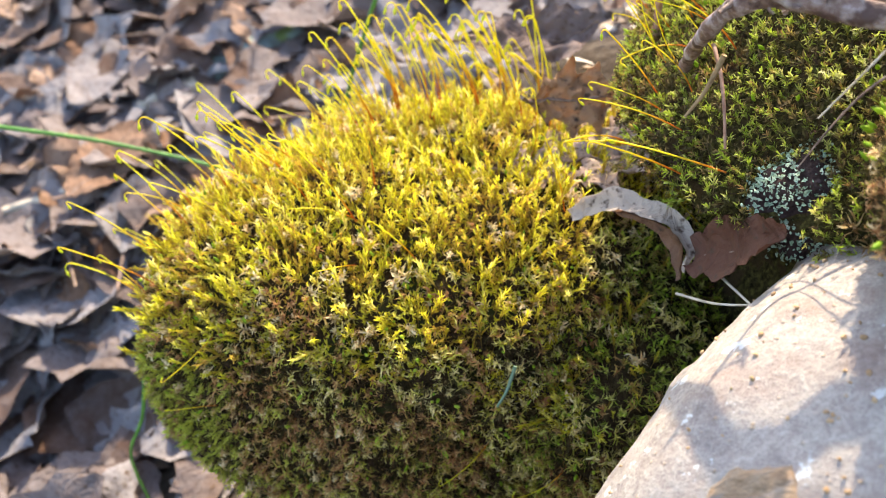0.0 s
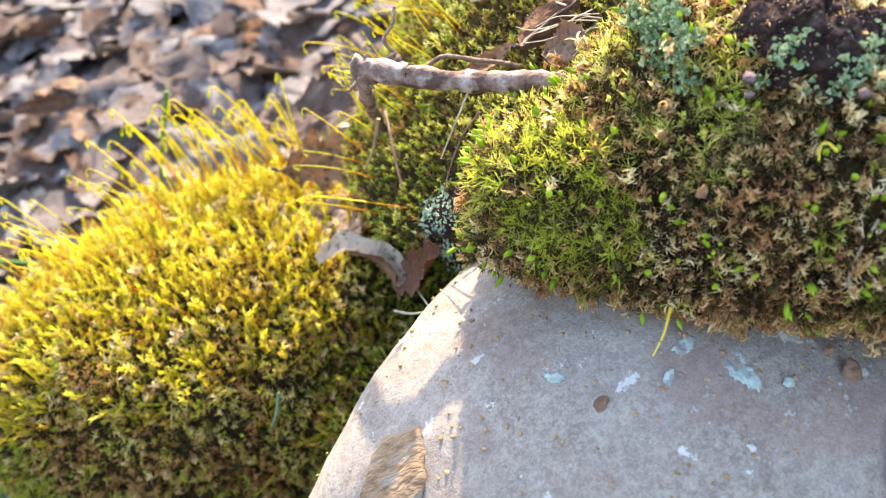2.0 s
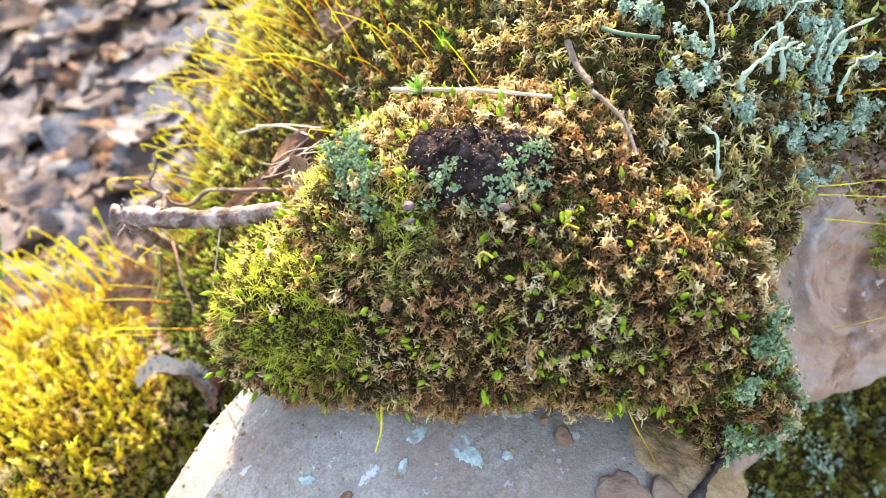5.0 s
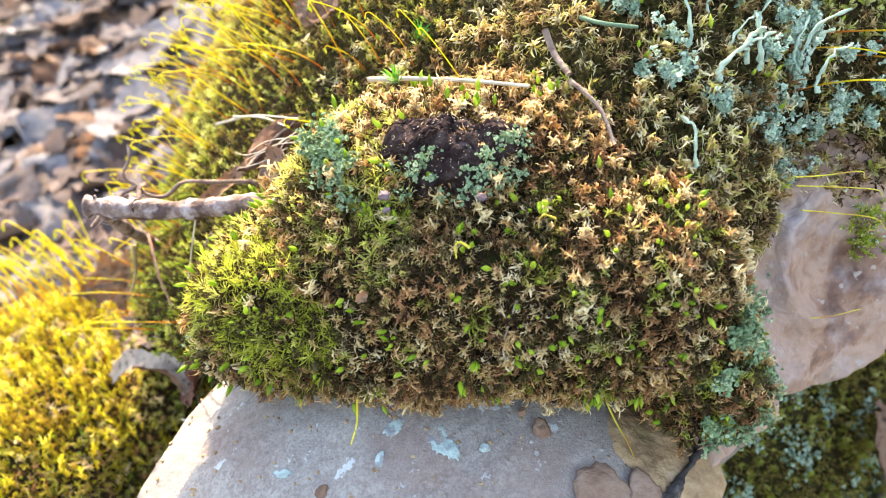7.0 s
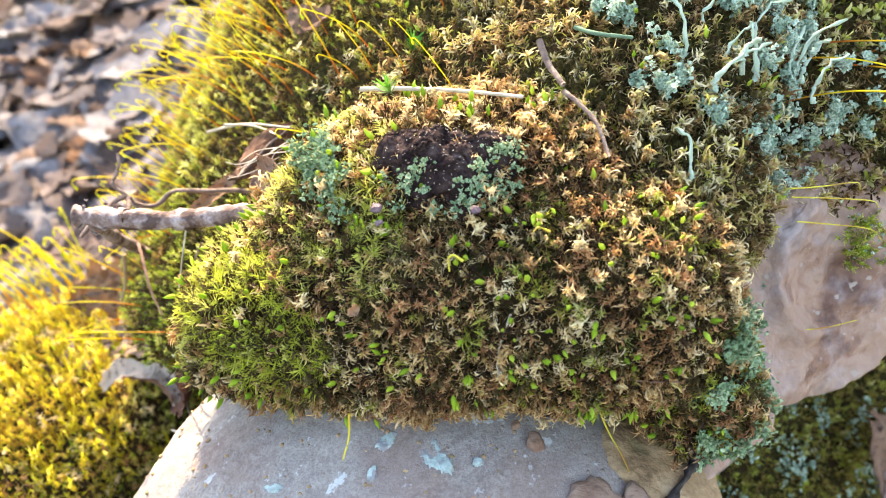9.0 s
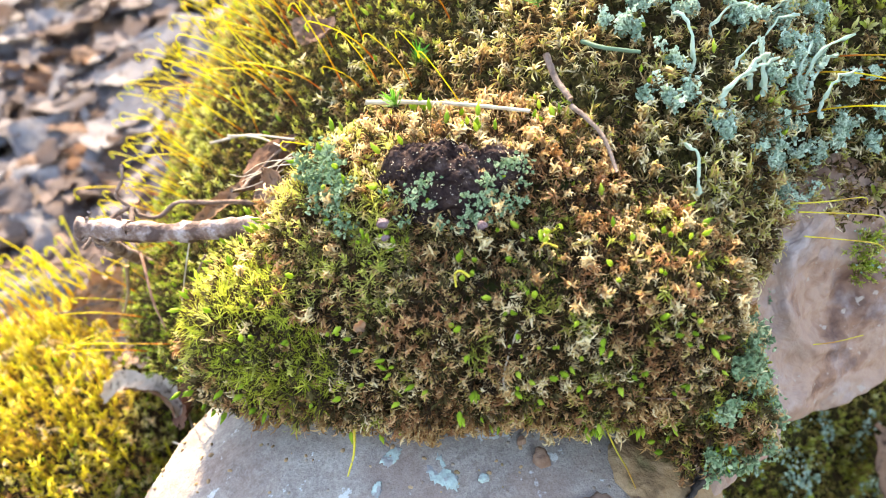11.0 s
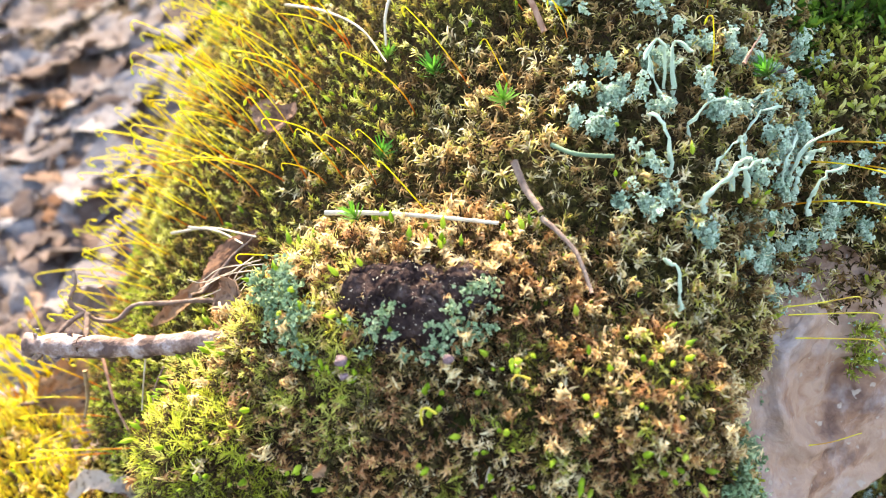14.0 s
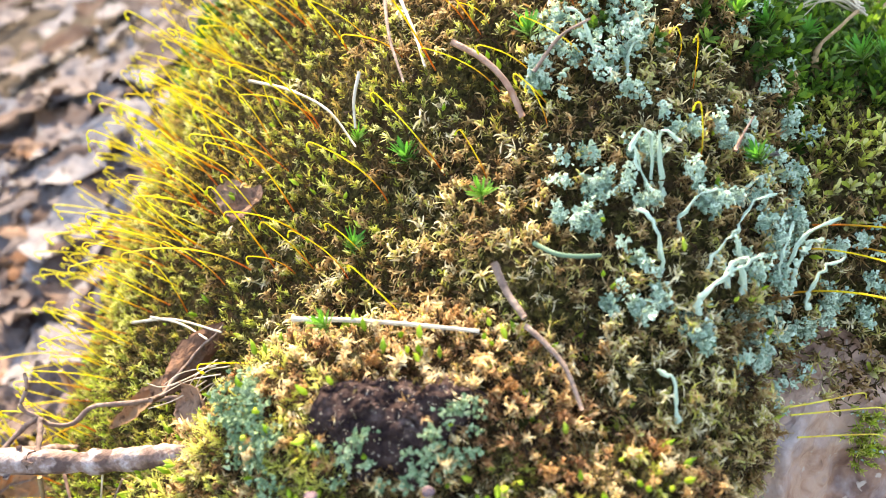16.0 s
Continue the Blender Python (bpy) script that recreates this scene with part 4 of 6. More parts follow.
def build_rocks():
    # a weathered block: its brow runs up under the moss, its foot breaks off in a ragged ledge over a dark recess
    foot = curve_points([(0.166, 0.036, 0.104), (0.186, 0.059, 0.1135), (0.203, 0.068, 0.114), (0.2185, 0.074, 0.1130), (0.222, 0.076, 0.1170), (0.233, 0.079, 0.1125), (0.243, 0.081, 0.1105), (0.2576, 0.083, 0.112), (0.2644, 0.085, 0.113), (0.300, 0.090, 0.116), (0.340, 0.096, 0.117)], 260)
    brow = curve_points([(0.163, 0.050, 0.107), (0.174, 0.064, 0.114), (0.190, 0.078, 0.124), (0.208, 0.088, 0.142), (0.228, 0.096, 0.158), (0.246, 0.101, 0.166), (0.268, 0.105, 0.170), (0.300, 0.110, 0.172), (0.340, 0.118, 0.174)], 260)
    rings = [foot + np.array([0.0, 0.070, -0.13]), foot + np.array([0.0, 0.050, -0.035]), foot + np.array([0.001, 0.018, -0.006]), foot + np.array([0.0, 0.004, -0.0025])]
    for u in np.linspace(0, 1, 84):
        rings.append(foot + (brow - foot) * u + np.array([0.0, -0.004, 0.002]) * math.sin(math.pi * u) ** 0.7)
    rings += [brow + np.array([0.0, 0.016, 0.008]), brow + np.array([0.0, 0.04, 0.016]), brow + np.array([0.0, 0.10, 0.010]), brow + np.array([0.0, 0.13, -0.08])]
    v = np.concatenate(rings)
    out = np.array([0.0, -0.85, 0.5])
    layer = bumps(v * np.array([0.6, 1.0, 1.6]) + 4, 0.030, 1.0, 2)
    dent = np.exp(-((v[:, 0] - 0.2435) / 0.012) ** 2 - ((v[:, 2] - 0.1455) / 0.012) ** 2)
    lip = np.exp(-((np.hypot(v[:, 0] - 0.2435, v[:, 2] - 0.1455) - 0.0155) / 0.0022) ** 2) * (v[:, 0] < 0.247)
    ledge = 0.0030 * layer
    v = v + out * (ledge + bumps(v + 8, 0.010, 0.0024, 4) - 0.0060 * dent + 0.0022 * lip)[:, None]
    tagged(new("rock", mesh_from("rock", v, grid_faces(len(rings), 260), ROCK, smooth=True)), "brown and lilac weathered rock under moss", "rock")
    r = np.random.default_rng(41)
    t = thing("low_moss", "low mossy hump beside the rock in the leaf litter", "moss")
    v, q = LOW_BANK.surface(40, 90, -0.9)
    part("core", core_of("low_core", LOW_BANK, material=THATCH_OLIVE), t, "brown thatch of old moss, darkened as shade between shoots", "stuff")
    def keep(p, n):
        return (n[:, 2] > -0.2) & (p[:, 1] < 0.150) & (p[:, 0] < 0.34)
    under("low_under", MOSS_OLIVE, v, q, 12000, 45, keep, 0.12, t)
    p, n = sample(v, q, 1900, 42, keep)
    part("olive_growth", carpet("low_shoots", MOSS_OLIVE, p, lean(p, n, 0.3, r), T_OLIVE[:8] + T_FERN[:2], 43, (0.7, 1.2), np.clip(0.40 + bumps(p, 0.012, 1.2), 0.02, 0.95)), t, "olive moss shoots", "stuff")
    return v, q


build_stone()
LOW_V, LOW_Q = build_rocks()


# ---- dead leaves ----
def leaf_blade(name, r, length, width, lobes, depth, cup, roll, wave, material, res=(15, 9), holes=0.0):
    """A dead leaf as a thin closed shell: lobed outline, cupped across, rolled along its length, crumpled, veined, perhaps holed."""
    rows, cols = res
    s = np.linspace(0, 1, rows)[:, None]
    v = np.linspace(-1, 1, cols)[None, :]
    body = np.sin(np.pi * np.clip(s, 0.02, 0.985)) ** 0.6 * (0.85 + 0.25 * s)
    phase = r.uniform(0, 6.28, 2)
    cut = 1 - depth * (0.5 + 0.5 * np.cos(2 * np.pi * lobes * s + np.where(v < 0, phase[0], phase[1]) * 0.4)) * np.abs(v) ** 2
    half = width / 2 * body * cut * (1 + (0.05 * np.sin(40 * s + phase[0]) + 0.04 * np.sin(71 * s + phase[1])) * np.abs(v))
    y = half * v
    x = (s - 0.5) * length + 0.12 * length * np.abs(v) ** 1.5 * (0.6 - s) * depth * 2
    ang = roll * (s - 0.5) * (1 + 0 * v)
    rad = length / max(abs(roll), 1e-3) * np.sign(roll)
    xr, zr = rad * np.sin(ang), rad * (1 - np.cos(ang))
    z = zr + cup * (y / (width / 2)) ** 2 * width * 0.5 + 0.008 * width * np.cos(2 * np.pi * (6 * s - 1.6 * np.abs(v))) + 0.02 * width * np.abs(v) ** 0.6
    p = np.stack([(xr + (x - (s - 0.5) * length)).ravel(), y.ravel(), z.ravel()], -1)
    off = r.uniform(0, 50, 3)
    p[:, 2] += bumps(p + off, length * 0.35, wave) + bumps(p + off + 7, length * 0.12, wave * 0.35)
    p[:, 1] += bumps(p + off + 3, length * 0.3, wave * 0.4)
    n = len(p)
    low = p.copy()
    low[:, 2] -= 0.0003
    f = grid_faces(rows, cols)
    if holes:
        mid = p[f].mean(1)
        f = f[bumps(mid + off, length * 0.13, 1.0, 2) < 0.62 - holes]
    rim = np.concatenate([np.arange(cols), np.arange(2, rows + 1) * cols - 1, (rows - 1) * cols + np.arange(cols - 2, -1, -1), np.arange(rows - 2, 0, -1) * cols])
    nx = np.roll(rim, -1)
    side = np.stack([rim, nx, nx + n, rim + n], -1)
    if holes:
        side = side[:0]
    mesh = mesh_from(name, np.concatenate([p, low]), np.concatenate([f, f[:, ::-1] + n, side]), material, smooth=True)
    mid = p.reshape(rows, cols, 3)[:, cols // 2] + np.array([0, 0, 0.0002])
    tail = mid[0] + (mid[0] - mid[2]) * np.array([[2.6], [1.3]]) + np.array([[0, 0.002, 0.003], [0, 0, 0.001]])
    line = np.concatenate([tail, mid])
    line = line[::2]
    tv, tf, tt = tube(line, np.linspace(0.0007, 0.00025, len(line)), 5)
    return mesh, tv, tf


def leaf_thing(seed, length, width, lobes, depth, cup, roll, wave, material, label, group="", stalked=True, res=(15, 9), holes=0.0):
    r = np.random.default_rng(seed)
    t = thing("leaf", label, "dead leaf", group)
    me, tv, tf = leaf_blade("leaf_blade", r, length, width, lobes, depth, cup, roll, wave, material, res, holes)
    part("blade", me, t)
    if stalked:
        part("stalk", mesh_from("leaf_stalk", tv, tf, THIN_TWIG, smooth=True), t, "thin brown leaf stalk and midrib")
    return t


LITTER = "dead leaves on the forest floor"


def build_litter():
    r = np.random.default_rng(71)
    kinds = []
    for i in range(16):
        red = i % 3 == 2
        plain = i % 2 == 1
        length = r.uniform(0.034, 0.066)
        label = "red-brown curled dead leaf lying on the forest floor" if red else ("pale grey-brown wrinkled dead leaf on the forest floor" if plain else "grey-brown lobed dead leaf lying in the litter")
        kinds.append(leaf_thing(200 + i, length, length * r.uniform(0.55, 0.8), r.choice([2, 3]) if plain else r.choice([3, 4]), 0.3 if plain else r.uniform(0.4, 0.7),
                                r.uniform(-0.25, 0.25), r.uniform(-1.1, 1.1), length * 0.13, LEAF_RED if red else LEAF, label, LITTER))
    used, count = set(), 0
    while count < 300:
        k = count % 16
        x, y = r.uniform(-0.36, 0.10), r.uniform(0.17, 0.72)
        if 285 <= count:
            x, y = r.uniform(0.26, 0.42), r.uniform(0.0, 0.13)
        if np.any(CUSHION.inside(np.array([[x, y, 0.04]]), -0.012)) or (0.0 < x < 0.36 and 0.13 < y < 0.37) or (x > -0.06 and y < 0.2 and count < 285):
            continue
        z = float(ground_z(x, y)) + r.uniform(0.003, 0.012)
        sx = (float(ground_z(x + 0.01, y)) - float(ground_z(x - 0.01, y))) / 0.02
        sy = (float(ground_z(x, y + 0.01)) - float(ground_z(x, y - 0.01))) / 0.02
        m = pose(x, y, z, math.degrees(math.atan(sy)) + r.normal() * 10, -math.degrees(math.atan(sx)) + r.normal() * 10, r.uniform(0, 360))
        if r.random() < 0.35:
            m = m @ pose(0, 0, 0, 180, 0, 0)
        if k in used:
            copy_thing(kinds[k], m)
        else:
            kinds[k].matrix_world = m
            used.add(k)
        count += 1


def build_crumbs():
    """Broken bits of leaf, bark and stalk between the leaves, past counting."""
    r = np.random.default_rng(72)
    bits = []
    for _ in range(10):
        n = 6
        a = np.sort(r.uniform(0, 6.28, n))
        rad = r.uniform(0.5, 1.0, n)
        v = np.stack([rad * np.cos(a), rad * np.sin(a) * r.uniform(0.3, 0.9), r.normal(0, 0.18, n)], -1) * 0.006
        v = np.vstack([v, [[0, 0, 0.001]]])
        f = np.array([(i, (i + 1) % n, n) for i in range(n)])
        bits.append((v, f, np.ones(n + 1), np.zeros(n + 1)))
    n = 8000
    x, y = r.uniform(-0.6, 0.45, n), r.uniform(0.0, 1.0, n)
    p = np.stack([x, y, ground_z(x, y) + r.uniform(-0.002, 0.005, n)], -1)
    ax = np.array([[-0.18, -0.13, 1.0]]) + r.normal(0, 0.3, (n, 3))
    ax /= np.linalg.norm(ax, axis=1)[:, None]
    crumb = leafy("leaf_crumb", [(0.0, (0.06, 0.035, 0.02)), (0.5, (0.20, 0.13, 0.09)), (0.8, (0.36, 0.27, 0.20)), (1.0, (0.55, 0.50, 0.46))], (0.1, 0.07, 0.05), 0.1, 0.8)
    tagged(new("leaf_crumb", carpet("leaf_crumb", crumb, p, ax, bits, 73, (0.4, 1.7))), "crumbled brown leaf bits on dark soil", "leaf litter", kind="stuff")


def build_deep_litter():
    """The rest of the leaves, beneath and beyond those that can be told apart, as one carpet."""
    r = np.random.default_rng(74)
    sheets = []
    for i in range(8):
        L = r.uniform(0.036, 0.066)
        me, _, _ = leaf_blade("sheet", r, L, L * r.uniform(0.55, 0.85), 3, 0.25, r.uniform(-0.3, 0.3), r.uniform(-1.0, 1.0), L * 0.14, LEAF)
        v = np.zeros(len(me.vertices) * 3)
        me.vertices.foreach_get("co", v)
        v = v.reshape(-1, 3)[:135].reshape(15, 9, 3)[::2, ::2].reshape(-1, 3)
        n = len(v)
        f = grid_faces(8, 5)
        sheets.append((v, np.concatenate([f[:, [0, 1, 2]], f[:, [0, 2, 3]]]), np.ones(n), np.zeros(n)))
        bpy.data.meshes.remove(me)
    n = 1900
    x, y = r.uniform(-0.9, 0.7, n), r.uniform(0.15, 1.5, n)
    x[:1000], y[:1000] = r.uniform(-0.40, 0.08, 1000), r.uniform(0.17, 0.8, 1000)
    x[1000:1100], y[1000:1100] = r.uniform(0.24, 0.5, 100), r.uniform(-0.1, 0.12, 100)
    keep = ~((x > -0.09) & (x < 0.38) & (y > 0.11) & (y < 0.38)) & ~((x > -0.1) & (x < 0.22) & (y < 0.2))
    p = np.stack([x, y, ground_z(x, y) + np.where(np.arange(n) < 1100, r.uniform(0.0, 0.011, n), r.uniform(0.003, 0.018, n))], -1)[keep]
    ax = np.array([[-0.18, -0.13, 1.0]]) + r.normal(0, 0.17, (len(p), 3))
    ax /= np.linalg.norm(ax, axis=1)[:, None]
    deep = leaf_material("deep_leaf", [(0.12, (0.035, 0.02, 0.015)), (0.28, (0.09, 0.05, 0.036)), (0.42, (0.13, 0.094, 0.084)), (0.6, (0.17, 0.138, 0.135)), (0.85, (0.245, 0.222, 0.23))], True)
    tagged(new("leaf_litter", carpet("leaf_litter", deep, p, ax, sheets, 75, (0.8, 1.25), smooth=True)), "grey and brown dead leaves covering the forest floor", "leaf litter", kind="stuff")


build_litter()
build_deep_litter()
build_crumbs()


LEAF_AMBER = leaf_material("amber_leaf", [(0.2, (0.28, 0.15, 0.08)), (0.5, (0.46, 0.29, 0.18)), (0.85, (0.62, 0.47, 0.35))], through_light=0.45)
LEAF_PALE = leaf_material("pale_curled_leaf", [(0.2, (0.17, 0.09, 0.06)), (0.38, (0.32, 0.215, 0.155)), (0.6, (0.42, 0.31, 0.24)), (0.85, (0.50, 0.40, 0.33))], through_light=0.2)
LEAF_DARK = leaf_material("dark_leaf", [(0.2, (0.05, 0.019, 0.013)), (0.5, (0.095, 0.038, 0.025)), (0.85, (0.16, 0.08, 0.055))])


def single_leaf(seed, at, turn, length, width, material, label, lobes=3, depth=0.35, cup=0.3, roll=0.8, wave=0.08, stalked=False, res=(40, 23), holes=0.0):
    t = leaf_thing(seed, length, width, lobes, depth, cup, roll, length * wave, material, label, "", stalked, res, holes)
    t.matrix_world = pose(*at, *turn)
    return t


single_leaf(301, (0.043, 0.222, 0.099), (6, -8, 10), 0.050, 0.044, LEAF_GAP, "torn grey-brown dead leaf wedged between two moss cushions", 4, 0.65, 0.15, 0.35, 0.10, stalked=True, holes=0.42)
single_leaf(303, (0.040, 0.238, 0.112), (66, 4, 12), 0.030, 0.026, LEAF_AMBER, "red-brown upright leaf scrap behind the moss cushion", 3, 0.4, 0.3, 0.8, 0.12, stalked=True)


def curled_leaf(label, upper, lower, material, seed, sag=0.003):
    """A dead leaf hung between two edges, with ragged rims and a bulge between them."""
    r = np.random.default_rng(seed)
    a, b = curve_points(upper, 48), curve_points(lower, 48)
    w = np.linspace(0, 1, 13)[None, :, None]
    p = (a[:, None] * (1 - w) + b[:, None] * w).reshape(-1, 3)
    u = np.repeat(np.linspace(0, 1, 48), 13)
    w = np.tile(np.linspace(0, 1, 13), 48)
    out = np.cross(np.gradient(a, axis=0), b - a)
    out = np.repeat(out / np.linalg.norm(out, axis=1)[:, None], 13, 0)
    p = p + out * (sag * np.sin(math.pi * w) + bumps(p, 0.009, 0.0016, 3))[:, None]
    rim = (2 * w - 1) ** 4 * np.sign(w - 0.5)
    p += np.repeat(b - a, 13, 0) * (rim * bumps(p + 5, 0.004, 0.20, 2))[:, None]
    n = len(p)
    f = grid_faces(48, 13)
    t = thing("leaf", label, "dead leaf")
    part("blade", mesh_from("leaf_blade", np.concatenate([p, p - out * 0.00025]), np.concatenate([f, f[:, ::-1] + n]), material, smooth=True), t)
    v, f, _ = tube(p.reshape(48, 13, 3)[2:46:3, 6] + out.reshape(48, 13, 3)[2:46:3, 6] * 0.0001, np.linspace(0.00035, 0.00015, 15), 5)
    part("stalk", mesh_from("leaf_stalk", v, f, THIN_TWIG, smooth=True), t, "thin brown midrib")


curled_leaf("curled pale brown leaf lip over the dark moss", [(0.0350, 0.194, 0.1018), (0.0448, 0.189, 0.1120), (0.0540, 0.183, 0.1132), (0.0618, 0.177, 0.1128), (0.0645, 0.171, 0.1100), (0.0630, 0.1665, 0.1048)],
            [(0.0360, 0.190, 0.1010), (0.0444, 0.184, 0.1086), (0.0522, 0.178, 0.1116), (0.0581, 0.173, 0.1116), (0.0614, 0.168, 0.1092), (0.0606, 0.164, 0.1042)], LEAF_PALE, 322, 0.0010)
curled_leaf("red-brown underside of a curled leaf above dark moss", [(0.0444, 0.1855, 0.1080), (0.0522, 0.1795, 0.1110), (0.0581, 0.1745, 0.1110), (0.0614, 0.1695, 0.1086), (0.0608, 0.1655, 0.1040)],
            [(0.0446, 0.188, 0.1060), (0.0515, 0.182, 0.1072), (0.0568, 0.177, 0.1060), (0.0597, 0.171, 0.1030), (0.0600, 0.167, 0.0990)], LEAF_RED, 324, 0.0008)
curled_leaf("dark red-brown leaf standing against the stone", [(0.0629, 0.171, 0.1104), (0.0672, 0.164, 0.1210), (0.0701, 0.155, 0.1298), (0.0726, 0.145, 0.1356)],
            [(0.0605, 0.163, 0.1064), (0.0639, 0.156, 0.1096), (0.0681, 0.149, 0.1197), (0.0703, 0.143, 0.1310)], LEAF_DARK, 323, 0.003)
single_leaf(304, (0.030, 0.292, 0.104), (18, -4, 8), 0.058, 0.030, LEAF, "pale grey dead leaf behind the moss cushion", 3, 0.4, 0.25, 0.5, 0.12, stalked=True)
single_leaf(305, (-0.010, 0.325, 0.080), (22, 8, -12), 0.070, 0.034, LEAF, "pale grey dead leaf on the slope", 3, 0.45, -0.2, 0.4, 0.12, stalked=True)
single_leaf(306, (0.136, 0.190, 0.2095), (14, -12, 40), 0.015, 0.008, LEAF_GAP, "small pale crumpled leaf scrap on the moss bank", 2, 0.2, 0.8, 1.2, 0.10)
single_leaf(307, (0.133, 0.201, 0.208), (30, -30, 60), 0.012, 0.010, LEAF_RED, "small tan leaf scrap on the moss bank", 2, 0.2, 0.3, 0.5, 0.08)
single_leaf(308, (0.111, 0.170, 0.183), (55, -20, 28), 0.024, 0.010, LEAF_RED, "red-brown folded leaf in the moss gully", 1, 0.1, -0.9, 0.8, 0.06, stalked=True)
single_leaf(309, (0.094, 0.176, 0.171), (35, -18, 18), 0.020, 0.005, LEAF_AMBER, "pale dry leaf blade in the moss gully", 1, 0.05, 0.3, 0.4, 0.05)
single_leaf(310, (0.110, 0.146, 0.187), (60, -30, -50), 0.016, 0.011, LEAF_RED, "rust-brown leaf scrap beside the twig", 2, 0.2, 0.4, 0.7, 0.08)
single_leaf(315, (0.287, 0.097, 0.045), (38, 10, 35), 0.050, 0.034, LEAF_RED, "red-brown dead leaf lying below the rock", 3, 0.3, 0.3, 0.9, 0.10, stalked=True)
single_leaf(311, (0.247, 0.122, 0.217), (20, 10, 80), 0.009, 0.005, LEAF, "tiny tan leaf scrap on green moss", 3, 0.5, 0.4, 0.8, 0.1)


# ---- stalked capsules ----
def spore_stalk(seed, length, bow, name="spore_stalk"):
    """A wiry stalk, red at its foot and yellow above, that hooks over at the top and hangs a slender capsule."""
    r = np.random.default_rng(seed)
    rad = r.uniform(0.0010, 0.0019)
    pts = []
    for u in np.linspace(0, 1, 12):
        pts.append((bow * u * u * length * 0.5, 0.02 * length * math.sin(3 * u + seed), length * u))
    a0 = math.atan2(bow, 1.0)
    top = np.array(pts[-1])
    sweep = r.uniform(2.2, 2.9)
    for u in np.linspace(0.15, 1, 7):
        a = a0 + sweep * u
        pts.append(top + rad * np.array([math.cos(a0) - math.cos(a), 0, math.sin(a) - math.sin(a0)]))
    pts = np.array(pts)
    line = np.concatenate([np.linspace(0.00028, 0.00024, 12), np.full(7, 0.00023)])
    v, f, tip = tube(pts, line, 5)
    t = thing(name, "thin golden moss stalk with a drooping green capsule", "spore stalk", "stalked capsules on the moss")
    u = np.clip(v[:, 2] / length, 0, 1)
    part("seta", mesh_from("seta", v, f, SETA, np.full(len(v), r.random()), np.clip((u - 0.12) / 0.5, 0.0, 1.0) * 0.7 + 0.1, True), t)
    d = pts[-1] - pts[-2]
    d /= np.linalg.norm(d)
    L = r.uniform(0.0018, 0.0027)
    c = pts[-1] + d * np.linspace(-0.0001, L, 9)[:, None]
    prof = np.array([0.21, 0.28, 0.36, 0.42, 0.42, 0.38, 0.30, 0.18, 0.03]) * 0.00125
    v, f, tip = tube(c, prof, 7)
    part("capsule", mesh_from("capsule", v, f, CAPSULE, np.full(len(v), r.random()), np.ones(len(v)), True), t, "green drooping spore capsule")
    return t


